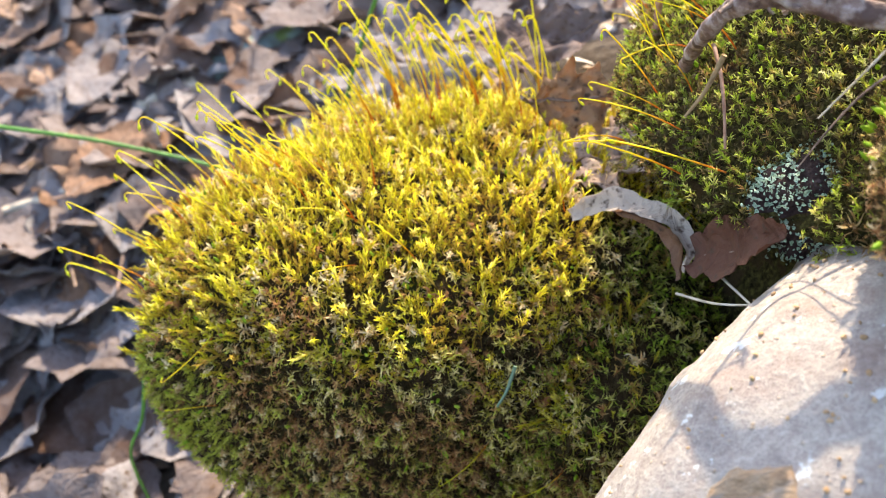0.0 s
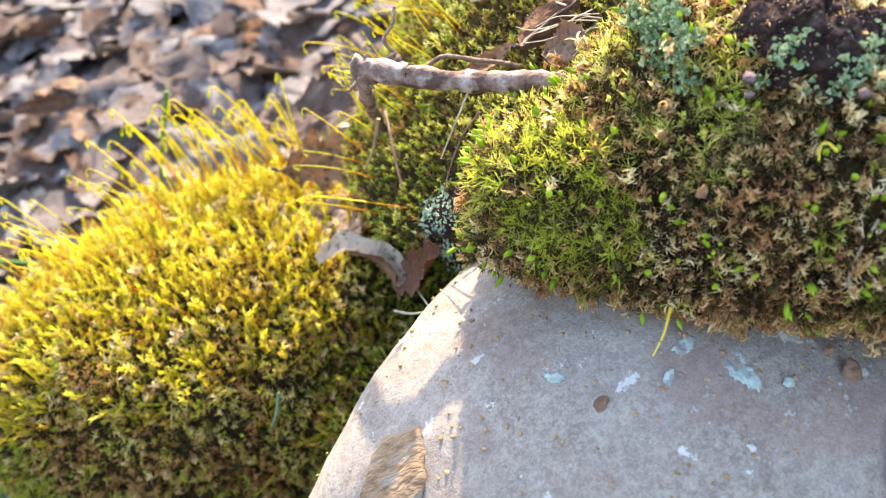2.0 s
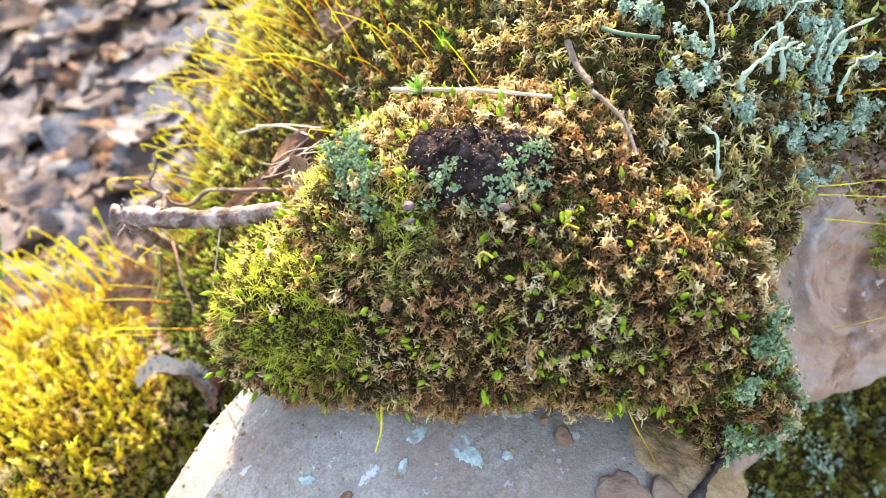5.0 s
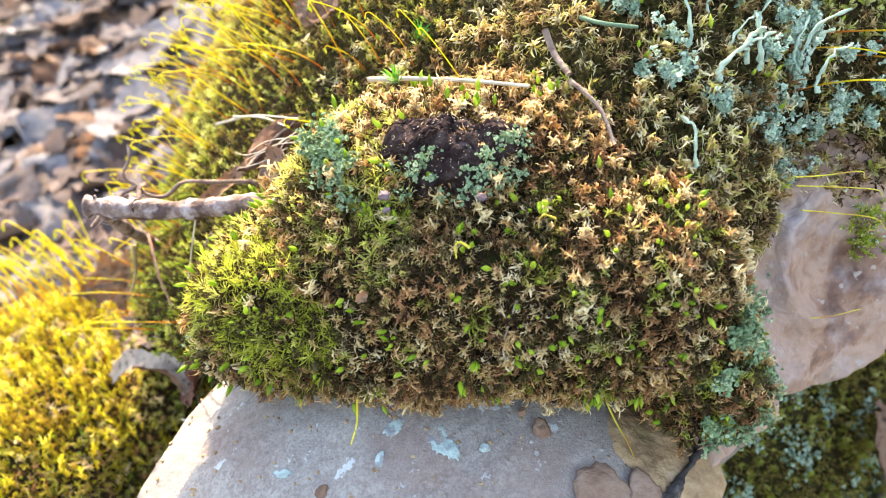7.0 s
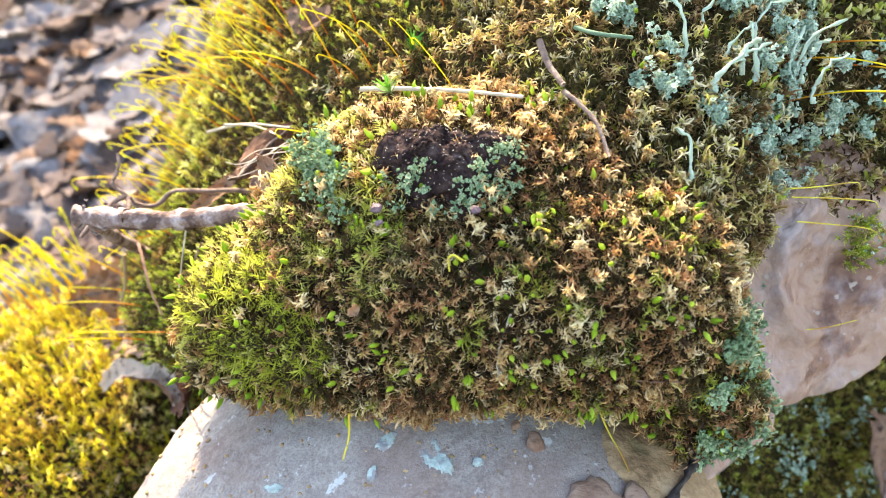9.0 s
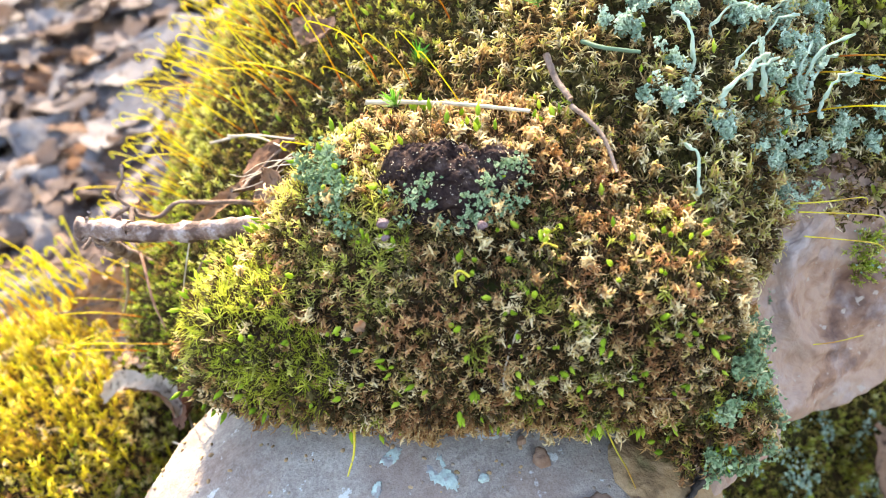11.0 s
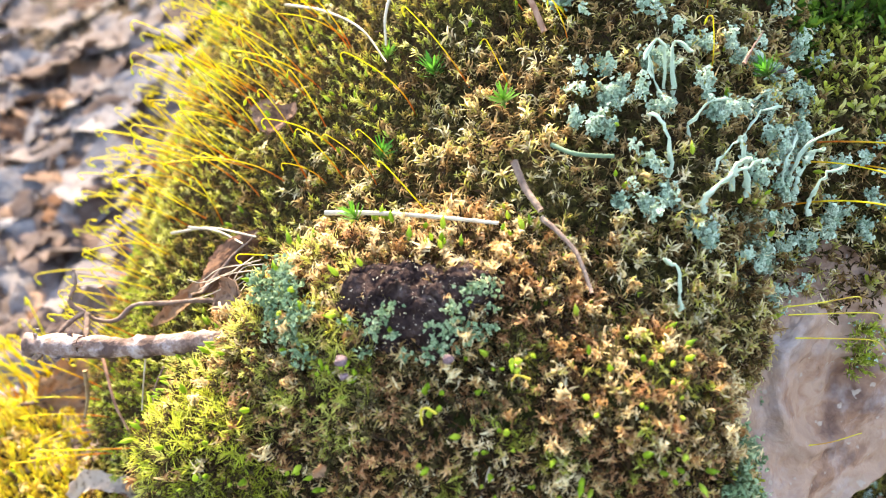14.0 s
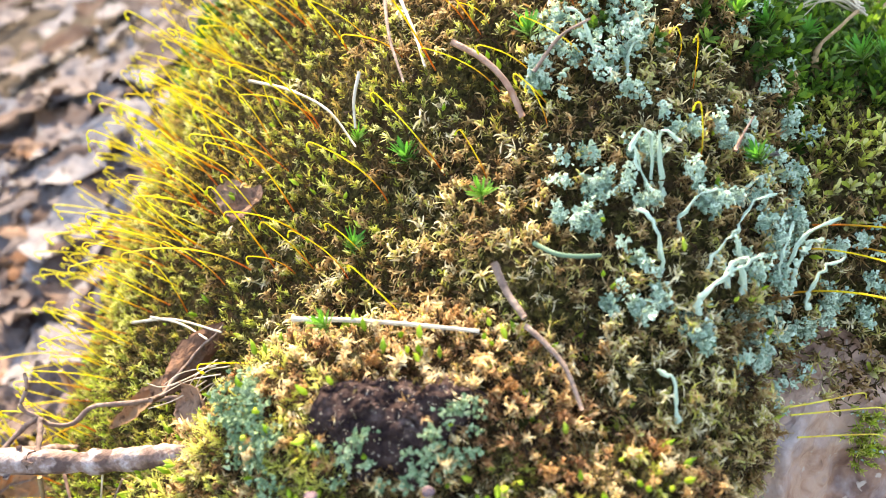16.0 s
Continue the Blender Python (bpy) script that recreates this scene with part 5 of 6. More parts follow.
def set_stalks():
    r = np.random.default_rng(81)
    kinds = [spore_stalk(400 + i, L, b) for i, (L, b) in enumerate(((0.031, 0.35), (0.028, 0.7), (0.034, 0.5), (0.025, 0.3), (0.030, 0.9), (0.036, 0.65), (0.024, 0.8), (0.032, 0.2)))]
    free = set(range(8))

    def put(at, axis, droop, scale):
        z = Vector(axis).normalized()
        x = Vector(droop) - z * Vector(droop).dot(z)
        x.normalize()
        m = Matrix((x, z.cross(x), z)).transposed().to_4x4()
        m.translation = Vector(at)
        k = int(r.integers(0, 8))
        if k in free:
            kinds[k].matrix_world = m
            free.discard(k)
            ob = kinds[k]
        else:
            ob = copy_thing(kinds[k], m)
        ob.scale = (scale,) * 3

    def strew(v, q, count, seed, keep, base, spread=0.14, scale=(0.75, 1.1), normal=0.35):
        p, n = sample(v, q, 40000, seed, keep)
        for i in range(min(count, len(p))):
            ax = n[i] * normal + np.array(base) + r.normal(0, spread, 3)
            put(p[i] + n[i] * 0.001, ax, (-1 + r.normal() * 0.35, 0.1 + r.normal() * 0.5, -0.35), r.uniform(*scale))

    strew(CUSHION_V, CUSHION_Q, 66, 82, lambda p, n: (p[:, 1] > 0.243) & (p[:, 0] > -0.03) & (p[:, 0] < 0.045) & (n[:, 2] > 0.3), (-0.12, 0.0, 0.8), 0.12, (0.85, 1.2))
    strew(CUSHION_V, CUSHION_Q, 44, 83, lambda p, n: (p[:, 0] < -0.022) & (p[:, 1] > 0.195) & (n[:, 2] > 0.15), (-0.35, 0.05, 0.7), 0.14, (0.6, 0.95))
    strew(CUSHION_V, CUSHION_Q, 18, 84, lambda p, n: (p[:, 0] > -0.03) & (p[:, 0] < 0.05) & (p[:, 1] > 0.18) & (p[:, 1] < 0.25) & (n[:, 2] > 0.5), (-0.15, 0.0, 0.7), 0.25, (0.6, 0.95))
    strew(CUSHION_V, CUSHION_Q, 12, 85, lambda p, n: (n[:, 1] < -0.6) & (p[:, 2] > 0.02) & (p[:, 2] < 0.08), (-0.5, -0.2, -0.25), 0.3, (0.4, 0.6), 0.3)
    strew(BANK_V, BANK_Q, 7, 86, lambda p, n: (p[:, 0] < 0.075) & (p[:, 1] > 0.17) & (p[:, 2] > 0.12), (-0.8, 0.0, 0.35), 0.15, (0.6, 0.9))
    strew(BANK_V, BANK_Q, 50, 87, lambda p, n: (p[:, 0] + 0.35 * (p[:, 1] - 0.2) < 0.125) & (p[:, 1] > 0.195) & (p[:, 1] < 0.36) & (n[:, 2] > 0.2), (-0.55, 0.08, 0.75), 0.15, (0.55, 0.85), 0.25)
    strew(BANK_V, BANK_Q, 86, 88, lambda p, n: (p[:, 0] > 0.11) & (p[:, 0] < 0.2) & (p[:, 1] > 0.165) & (p[:, 1] < 0.30) & (n[:, 2] > 0.3), (-0.26, 0.08, 0.85), 0.18, (0.55, 0.90))
    strew(BANK_V, BANK_Q, 40, 89, lambda p, n: (p[:, 0] > 0.13) & (p[:, 0] < 0.24) & (p[:, 1] > 0.118) & (p[:, 1] < 0.17) & (n[:, 2] > 0.3), (-0.26, 0.05, 0.85), 0.2, (0.45, 0.75))
    strew(BANK_V, BANK_Q, 9, 90, lambda p, n: (p[:, 0] > 0.23) & (p[:, 1] < 0.12) & (p[:, 2] > 0.16), (0.8, -0.35, 0.1), 0.2, (0.7, 1.1))

    # the many more on the back of the bank, past telling apart
    growth = []
    for k in kinds[:4]:
        parts = [c.data for c in k.children]
        V, F, T, start = [], [], [], 0
        for me in parts:
            co = np.zeros(len(me.vertices) * 3)
            me.vertices.foreach_get("co", co)
            co = co.reshape(-1, 3)
            me.calc_loop_triangles()
            tri = np.zeros(len(me.loop_triangles) * 3, int)
            me.loop_triangles.foreach_get("vertices", tri)
            V.append(co)
            F.append(tri.reshape(-1, 3) + start)
            T.append(np.clip(co[:, 2] / 0.012, 0.1, 0.9))
            start += len(co)
        growth.append((np.concatenate(V), np.concatenate(F), np.concatenate(T), np.zeros(start)))
    p, n = sample(BANK_V, BANK_Q, 40000, 99, lambda p, n: (p[:, 0] > 0.06) & (p[:, 0] < 0.19) & (p[:, 1] > 0.20) & (p[:, 1] < 0.36) & (n[:, 2] > 0.2))
    p, n = p[:150], n[:150]
    ax = n * 0.3 + np.array([-0.55, 0.08, 0.75]) + r.normal(0, 0.14, p.shape)
    tagged(new("spore_stalk_growth", carpet("spore_stalk_growth", SETA, p, ax / np.linalg.norm(ax, axis=1)[:, None], growth, 100, (0.5, 0.8), uneven=0.0)), "many thin golden moss stalks behind the bank", "spore stalk", kind="stuff")


set_stalks()


# ---- lichens ----
def squamule(r):
    """A small, swollen, lobed scale."""
    n = 7
    a = np.arange(n) / n * 2 * math.pi
    rad = 1 + 0.25 * np.sin(a * 2 + r.uniform(0, 6)) + r.normal(0, 0.12, n)
    squash = r.uniform(0.65, 1.0)
    rim = np.stack([rad * np.cos(a), rad * np.sin(a) * squash, r.normal(0, 0.15, n) - 0.1], -1)
    mid = np.stack([0.75 * rad * np.cos(a), 0.75 * rad * np.sin(a) * squash, 0.42 + r.normal(0, 0.10, n)], -1)
    v = np.vstack([rim, mid, [[0, 0, 0.5 + r.normal(0, 0.08)]]]) * 0.00058
    f = []
    for i in range(n):
        j = (i + 1) % n
        f += [(i, j, n + j), (i, n + j, n + i), (n + i, n + j, 2 * n)]
    return v, np.array(f), np.concatenate([np.full(n, 0.25), np.full(n, 0.8), [1.0]]), np.zeros(2 * n + 1)


def frill(r):
    """A thin upturned, wavy-edged scale."""
    n = 9
    a = np.arange(n) / n * 2 * math.pi
    rad = 1 + 0.28 * np.sin(a * 3 + r.uniform(0, 6)) + r.normal(0, 0.14, n)
    rim = np.stack([rad * np.cos(a), rad * np.sin(a) * r.uniform(0.55, 1.0), 0.7 + 0.5 * np.sin(2 * a + r.uniform(0, 6)) + r.normal(0, 0.25, n)], -1)
    v = np.vstack([rim, [[0, 0, 0]]]) * 0.00062
    f = [(i, (i + 1) % n, n) for i in range(n)]
    return v, np.array(f), np.concatenate([np.ones(n), [0.2]]), np.zeros(n + 1)


R_L = np.random.default_rng(91)
T_SCALE = [squamule(R_L) for _ in range(2)] + [frill(R_L) for _ in range(12)]


def scales(name, material, v, q, count, seed, keep, lift, size, parent, label, swell=0.0026):
    p, n = sample(v, q, 60000, seed, keep)
    r = np.random.default_rng(seed)
    again = r.integers(0, len(p), count)
    p, n = p[again] + r.normal(0, 0.0007, (count, 3)), n[again]
    hump = bumps(p, 0.0035, 1.0, 2)
    part(name, carpet(name, material, p + n * (lift + swell * hump + r.uniform(-0.0009, 0.0009, len(p)))[:, None], lean(p, n, 0.2, r, (0, -0.25, 0), 0.75), T_SCALE, seed, size, np.clip(0.5 + 0.7 * hump, 0.1, 0.9), uneven=0.0), parent, label, "stuff")


def horn(ctrl, radius, seed):
    """A pale hollow-looking horn of lichen with a blunt, slightly flared end."""
    p = curve_points(ctrl, 14)
    p = p + np.random.default_rng(seed).normal(0, 0.00022, p.shape)
    rr = radius * np.concatenate([np.linspace(1.6, 0.7, 11), [0.8, 1.1, 0.6]]) * (1 + 0.2 * np.sin(np.arange(14) * 1.3 + seed))
    v, f, tip = tube(p, rr, 9, 0.28, seed)
    r = np.random.default_rng(seed)
    return mesh_from("lichen_horn", v, f, LICHEN, np.clip(0.75 + r.normal(0, 0.12, len(v)), 0, 1), np.ones(len(v)), True)


def build_lichens():
    t = thing("cup_lichen", "pale mint-green horned lichen growing over moss", "lichen")
    patch = lambda p, n: (np.hypot((p[:, 0] - 0.230) / 0.035, (p[:, 1] - 0.110) / 0.022) + bumps(p, 0.012, 0.6) < 0.98) & (p[:, 2] > 0.175) & (bumps(p + 2, 0.006, 1.0, 2) > 0.14)
    scales("scale", LICHEN, BANK_V, BANK_Q, 11500, 92, patch, 0.0042, (0.45, 1.15), t, "mint-grey lobed lichen scales")
    rows = [
        ((0.2135, 0.118, 0.222), (-0.002, 0.001, 0.010), (-0.0035, -0.003, 0.006)),
        ((0.2150, 0.118, 0.222), (0.000, 0.001, 0.012), (-0.006, -0.001, 0.010)),
        ((0.2165, 0.117, 0.222), (0.001, 0.001, 0.011), (0.004, -0.002, 0.009)),
        ((0.2160, 0.110, 0.217), (0.005, 0.000, 0.004), (0.011, 0.000, 0.003)),
        ((0.2080, 0.104, 0.213), (0.000, 0.002, 0.008), (-0.002, 0.006, 0.010)),
        ((0.2110, 0.096, 0.207), (0.006, -0.001, 0.004), (0.014, 0.000, 0.005)),
        ((0.2290, 0.108, 0.211), (0.004, 0.001, 0.004), (0.011, 0.002, 0.004)),
        ((0.1980, 0.084, 0.193), (0.001, 0.002, 0.006), (-0.002, 0.003, 0.0095)),
        ((0.2170, 0.143, 0.243), (-0.001, 0.004, 0.008), (-0.004, 0.006, 0.010)),
    ]
    r = np.random.default_rng(590)
    for k in range(10):
        x, y = (r.uniform(0.213, 0.244), r.uniform(0.096, 0.118)) if k < 8 else (r.uniform(0.216, 0.226), r.uniform(0.137, 0.144))
        z = 0.211 + 0.9 * (y - 0.108) - 0.45 * (x - 0.229)
        end = np.array([r.uniform(-0.004, 0.011), r.uniform(-0.004, 0.005), r.uniform(0.002, 0.011)])
        rows.append(((x, y, z), tuple(end * np.array([0.4, 0.3, 0.75])), tuple(end)))
    for i, (a, b, c) in enumerate(rows):
        a = np.array(a)
        ob = part("horn", horn([a - np.array([0, 0, 0.003]), a, a + np.array(b), a + np.array(c)], 0.00030 + 0.00009 * (i % 3), 500 + i), t)
        if i in (5, 10):
            mid = a + np.array(b)
            part("branch", horn([mid, mid + np.array([0.002, 0.001, 0.002]), mid + np.array([0.003, -0.002, 0.004])], 0.0005, 560 + i), ob)
    side = thing("cup_lichen", "pale mint lichen tufts among yellow-green moss", "lichen")
    scales("scale", LICHEN, BANK_V, BANK_Q, 1500, 110, lambda p, n: (p[:, 0] > 0.225) & (p[:, 0] < 0.275) & (p[:, 1] < 0.150) & (p[:, 2] > 0.165) & (bumps(p + 6, 0.006, 1.0, 2) > 0.40), 0.0035, (0.45, 1.1), side, "pale lobed lichen scales")
    low = thing("scale_lichen", "mint lichen scales on the low mossy hump", "lichen")
    scales("scale", LICHEN, LOW_V, LOW_Q, 1100, 111, lambda p, n: (p[:, 1] < 0.13) & (p[:, 0] > 0.22) & (p[:, 0] < 0.33) & (n[:, 2] > 0) & (bumps(p + 6, 0.010, 1.0, 2) > 0.22), 0.003, (0.6, 1.3), low, "mint lobed lichen scales")
    back = thing("cup_lichen", "pale grey-green lichen scales on the moss bank", "lichen")
    scales("scale", LICHEN, BANK_V, BANK_Q, 2400, 93, lambda p, n: (np.hypot((p[:, 0] - 0.219) / 0.014, (p[:, 1] - 0.149) / 0.011) + bumps(p, 0.012, 0.5) < 1) & (p[:, 2] > 0.2), 0.005, (0.55, 1.3), back, "pale lobed lichen scales")
    corner = thing("scale_lichen", "teal-grey scale lichen on the corner of the moss mound", "lichen")
    scales("scale", LICHEN_TEAL, MOUND_V, MOUND_Q, 4200, 94, lambda p, n: (p[:, 0] > 0.188 + 0.5 * np.maximum(p[:, 2] - 0.150, 0)) & (p[:, 2] > 0.122) & (p[:, 2] < 0.164) & (p[:, 1] < 0.09) & (bumps(p, 0.008, 1.0) > 0.10 - 22 * np.maximum(0.148 - p[:, 2], 0)), 0.0034, (0.6, 1.35), corner, "teal lobed lichen scales", 0.0014)
    knob = thing("scale_lichen", "teal scale lichen cluster on the moss mound", "lichen")
    scales("scale", LICHEN_TEAL, MOUND_V, MOUND_Q, 620, 95, lambda p, n: (np.hypot((p[:, 0] - 0.1225) / 0.0050, (p[:, 2] - 0.2000) / 0.0062) + bumps(p, 0.004, 0.7) < 0.9) & (p[:, 1] < 0.125), 0.0036, (0.6, 1.2), knob, "teal lobed lichen scales", 0.0012)


build_lichens()


DARK_ROCK = Dome((0.0845, 0.1610, 0.129), 0.0115, 0.010, 0.011, 0.5, 0.2, 0.2, 2.4, 2.3, rough=0.004, size=0.010)


def build_dark_rock():
    t = thing("small_rock", "small dark rock with teal lichen crust under the moss", "rock")
    v, q = DARK_ROCK.surface(40, 60, -1.2)
    part("rock_body", mesh_from("rock_body", v, q, PEAT, smooth=True), t)
    scales("scale", LICHEN, v, q, 1500, 98, lambda p, n: (p[:, 0] - 0.8 * (p[:, 2] - 0.125) < 0.084) & (bumps(p, 0.008, 1.0) > -0.15), 0.0004, (0.4, 0.9), t, "pale teal lichen crust")


build_dark_rock()


def build_crust():
    """A bare crumbly patch of peat on the mound, with lichen scales at its rim."""
    t = thing("peat_patch", "bare dark peaty crust with teal lichen scales on moss", "soil patch")
    rows, cols = 60, 140
    u = np.linspace(0, 1, rows)[:, None]
    a = np.linspace(0, 2 * math.pi, cols, endpoint=False)[None, :]
    x = 0.1470 + 0.0165 * u * np.cos(a) * (1 + 0.15 * np.sin(3 * a + 1))
    s = u * np.sin(a) * (1 + 0.12 * np.sin(4 * a))
    s = np.where(s < 0, 1.2 * s, s)
    y = 0.0985 + 0.0070 * s - 0.25 * (x - 0.1470) - 0.0018 * (1 - u ** 2) + 0.003 * u ** 4
    z = 0.2030 + 0.0066 * s + 0.0026 * (1 - u ** 2) - 0.003 * u ** 4
    p = np.stack([x.ravel(), y.ravel(), z.ravel()], -1)
    p[:, 2] += bumps(p, 0.005, 0.0024, 4) + bumps(p, 0.0014, 0.0010, 2)
    p[:, 1] -= bumps(p + 4, 0.004, 0.0020, 3) + bumps(p + 4, 0.0012, 0.0008, 2)
    part("crust", mesh_from("peat_crust", p, grid_faces(rows, cols, True), PEAT, smooth=True), t)
    r = np.random.default_rng(96)

    def on_crust(ang, rr):
        x = 0.1470 + 0.0170 * rr * np.cos(ang)
        s = rr * np.sin(ang) * np.where(np.sin(ang) < 0, 1.2, 1.0)
        bulge = 1 - np.minimum(rr, 1) ** 2
        return np.stack([x, 0.0975 + 0.0072 * s - 0.25 * (x - 0.1470) - 0.0024 * bulge, 0.2030 + 0.0068 * s + 0.0032 * bulge], -1)

    mid = np.repeat(on_crust(r.uniform(3.2, 6.6, 30), np.sqrt(r.uniform(0.12, 1.0, 30))), 12, 0)
    pts = mid + r.normal(0, 1, mid.shape) * np.array([[0.0012, 0.0004, 0.0009]])
    ax = np.tile(np.array([[-0.1, -0.6, 0.8]]), (len(pts), 1)) + r.normal(0, 0.3, pts.shape)
    part("scale", carpet("crust_scale", LICHEN_TEAL, pts, ax / np.linalg.norm(ax, axis=1)[:, None], T_SCALE, 97, (0.5, 1.0)), t, "green-grey lichen scales", "stuff")
    pts = on_crust(r.uniform(0, 6.28, 260), np.sqrt(r.uniform(0.0, 0.95, 260))) + r.normal(0, 0.0004, (260, 3))
    ax = np.tile(np.array([[-0.1, -0.6, 0.8]]), (260, 1)) + r.normal(0, 0.4, (260, 3))
    part("speck", carpet("crust_speck", STRAW, pts, ax / np.linalg.norm(ax, axis=1)[:, None], T_SCALE[:2], 98, (0.10, 0.28)), t, "pale crumbs on the peat", "stuff")


build_crust()


# ---- twigs, needles and straws ----
def strand(name, label, category, ctrl, radius, material, n=24, taper=0.6, jag=0.05, sides=8, group=""):
    p = curve_points(ctrl, n)
    v, f, tip = tube(p, np.linspace(radius, radius * taper, n), sides, jag, len(ctrl) * 7 + n)
    ob = new(name, mesh_from(name, v, f, material, smooth=True))
    return tagged(ob, label, category, group)


def build_twig():
    t = thing("twig", "broken grey-pink twig held in the moss", "twig")
    n = 40
    p = curve_points([(0.128, 0.124, 0.186), (0.110, 0.133, 0.1835), (0.094, 0.141, 0.182), (0.078, 0.150, 0.181), (0.062, 0.1565, 0.1835), (0.058, 0.158, 0.184)], n)
    rad = np.full(n, 0.0025) * (1 + 0.09 * np.sin(np.arange(n) * 0.55) + 0.05 * np.sin(np.arange(n) * 1.7) + 0.28 * np.exp(-((np.arange(n) - 29) / 1.5) ** 2) + 0.18 * np.exp(-((np.arange(n) - 20) / 1.2) ** 2))
    rad[-5:] *= np.array([1.12, 1.22, 1.18, 1.0, 0.55])
    v, f, _ = tube(p, rad, 14, 0.09, 3)
    part("stem", mesh_from("twig_stem", v, f, BARK, smooth=True), t)
    p = curve_points([(0.072, 0.152, 0.1825), (0.0625, 0.162, 0.1785), (0.0605, 0.174, 0.170), (0.0612, 0.187, 0.1585), (0.063, 0.200, 0.147), (0.0645, 0.208, 0.139)], 20)
    v, f, _ = tube(p, np.linspace(0.0024, 0.0017, 20) * (1 + 0.12 * np.sin(np.arange(20) * 1.4)), 10, 0.06, 4)
    part("side_branch", mesh_from("twig_side", v, f, BARK, smooth=True), t, "hooked brown side branch")
    r = np.random.default_rng(77)
    u = r.uniform(0.0, 1.0, 46)
    at = np.array([[0.0580, 0.158, 0.184]]) + u[:, None] * np.array([[0.0130, -0.0052, -0.0015]]) + r.normal(0, 1.0, (46, 3)) * np.array([[0.0006, 0.0012, 0.0015]])
    ax = r.normal(0, 1.0, (46, 3)) + np.array([[-0.4, -0.6, -0.3]])
    part("bark_crust", carpet("bark_crust", BARK, at, ax / np.linalg.norm(ax, axis=1)[:, None], [squamule(r) for _ in range(5)], 78, (0.9, 2.2), uneven=0.0), t, "flaking grey bark crust", "stuff")
    t2 = thing("thin_twig", "thin forked grey-brown twig lying on moss", "twig")
    for i, (c, r0) in enumerate((
            (((0.104, 0.174, 0.1695), (0.097, 0.174, 0.1720), (0.091, 0.174, 0.1735), (0.083, 0.175, 0.1755), (0.077, 0.175, 0.1725), (0.072, 0.175, 0.1745), (0.070, 0.175, 0.178)), 0.00075),
            (((0.070, 0.175, 0.178), (0.0675, 0.176, 0.182), (0.0705, 0.177, 0.186), (0.0715, 0.178, 0.190)), 0.00060),
            (((0.070, 0.175, 0.178), (0.066, 0.172, 0.178), (0.061, 0.168, 0.1765), (0.056, 0.165, 0.174)), 0.00075),
            (((0.0705, 0.175, 0.1775), (0.0700, 0.170, 0.176), (0.0690, 0.164, 0.1745)), 0.0009))):
        p = curve_points(c, 22)
        v, f, _ = tube(p, np.linspace(r0, r0 * 0.75, 22) * (1 + 0.12 * np.sin(np.arange(22) * 1.1)), 7, 0.06, 10 + i)
        part("fork", mesh_from("twig_fork", v, f, THIN_TWIG, smooth=True), t2)


build_twig()
TAN_STALK = earthy("tan_stalk", [(0.3, (0.20, 0.12, 0.06)), (0.7, (0.36, 0.24, 0.12))], 300.0, 0.8, 0.4, 900.0)
NEEDLES = "needles and straws on the moss"
strand("needle", "red-brown pine needle hanging on dark moss", "needle", [(0.0655, 0.192, 0.1535), (0.0660, 0.184, 0.1500), (0.0662, 0.1765, 0.1440), (0.0672, 0.173, 0.1360)], 0.00055, NEEDLE, group=NEEDLES)
strand("stalk", "short tan dry stalk in dark moss", "stalk", [(0.0630, 0.176, 0.1590), (0.0605, 0.176, 0.1500), (0.0570, 0.176, 0.1430)], 0.0007, TAN_STALK, taper=0.5, group=NEEDLES)
strand("thin_twig", "thin curved twig in the gap beside the moss mound", "twig", [(0.0880, 0.149, 0.1710), (0.0830, 0.151, 0.1630), (0.0795, 0.153, 0.1530), (0.0770, 0.155, 0.1430)], 0.0003, THIN_TWIG, group=NEEDLES)
strand("straw", "grey straw in the gap beside the moss mound", "straw", [(0.0860, 0.149, 0.1780), (0.0820, 0.151, 0.1680), (0.0775, 0.154, 0.1560)], 0.0003, STRAW, group=NEEDLES)
strand("stalk", "red-brown upright plant stalk behind the cushion", "stalk", [(0.0630, 0.240, 0.1480), (0.0636, 0.240, 0.1360), (0.0640, 0.240, 0.1240)], 0.0011, NEEDLE, taper=1.0)
strand("straw", "pale flat dry straw along the moss mound", "straw", [(0.1365, 0.131, 0.2105), (0.147, 0.124, 0.2105), (0.158, 0.116, 0.2100), (0.1695, 0.1085, 0.2085)], 0.00060, STRAW, taper=0.7, group=NEEDLES)
strand("thin_twig", "curved brown twig end on the moss mound", "twig", [(0.1770, 0.1155, 0.2180), (0.1772, 0.111, 0.2135), (0.1780, 0.105, 0.2105)], 0.00085, THIN_TWIG, taper=0.8, group=NEEDLES)
strand("needle", "curved grey-brown needle on dry moss", "needle", [(0.1775, 0.1040, 0.2095), (0.1790, 0.1000, 0.2080), (0.1805, 0.0940, 0.2050), (0.1800, 0.0870, 0.2000)], 0.00065, THIN_TWIG, taper=0.6, group=NEEDLES)
strand("needle", "pale teal curved needle beside lichen", "needle", [(0.1865, 0.1165, 0.2185), (0.1885, 0.1105, 0.2185), (0.1925, 0.1085, 0.2175), (0.1970, 0.1085, 0.2160)], 0.00055, LICHEN, taper=0.8, group=NEEDLES)
strand("straw", "silvery dry straw lying over the moss bank", "straw", [(0.1480, 0.2150, 0.2340), (0.1560, 0.1960, 0.2350), (0.1620, 0.1800, 0.2330), (0.1645, 0.1680, 0.2270)], 0.00042, STRAW, group=NEEDLES)
strand("straw", "short grey straw on the moss bank", "straw", [(0.1720, 0.1810, 0.2400), (0.1685, 0.1775, 0.2350), (0.1665, 0.1740, 0.2290)], 0.0005, STRAW, group=NEEDLES)
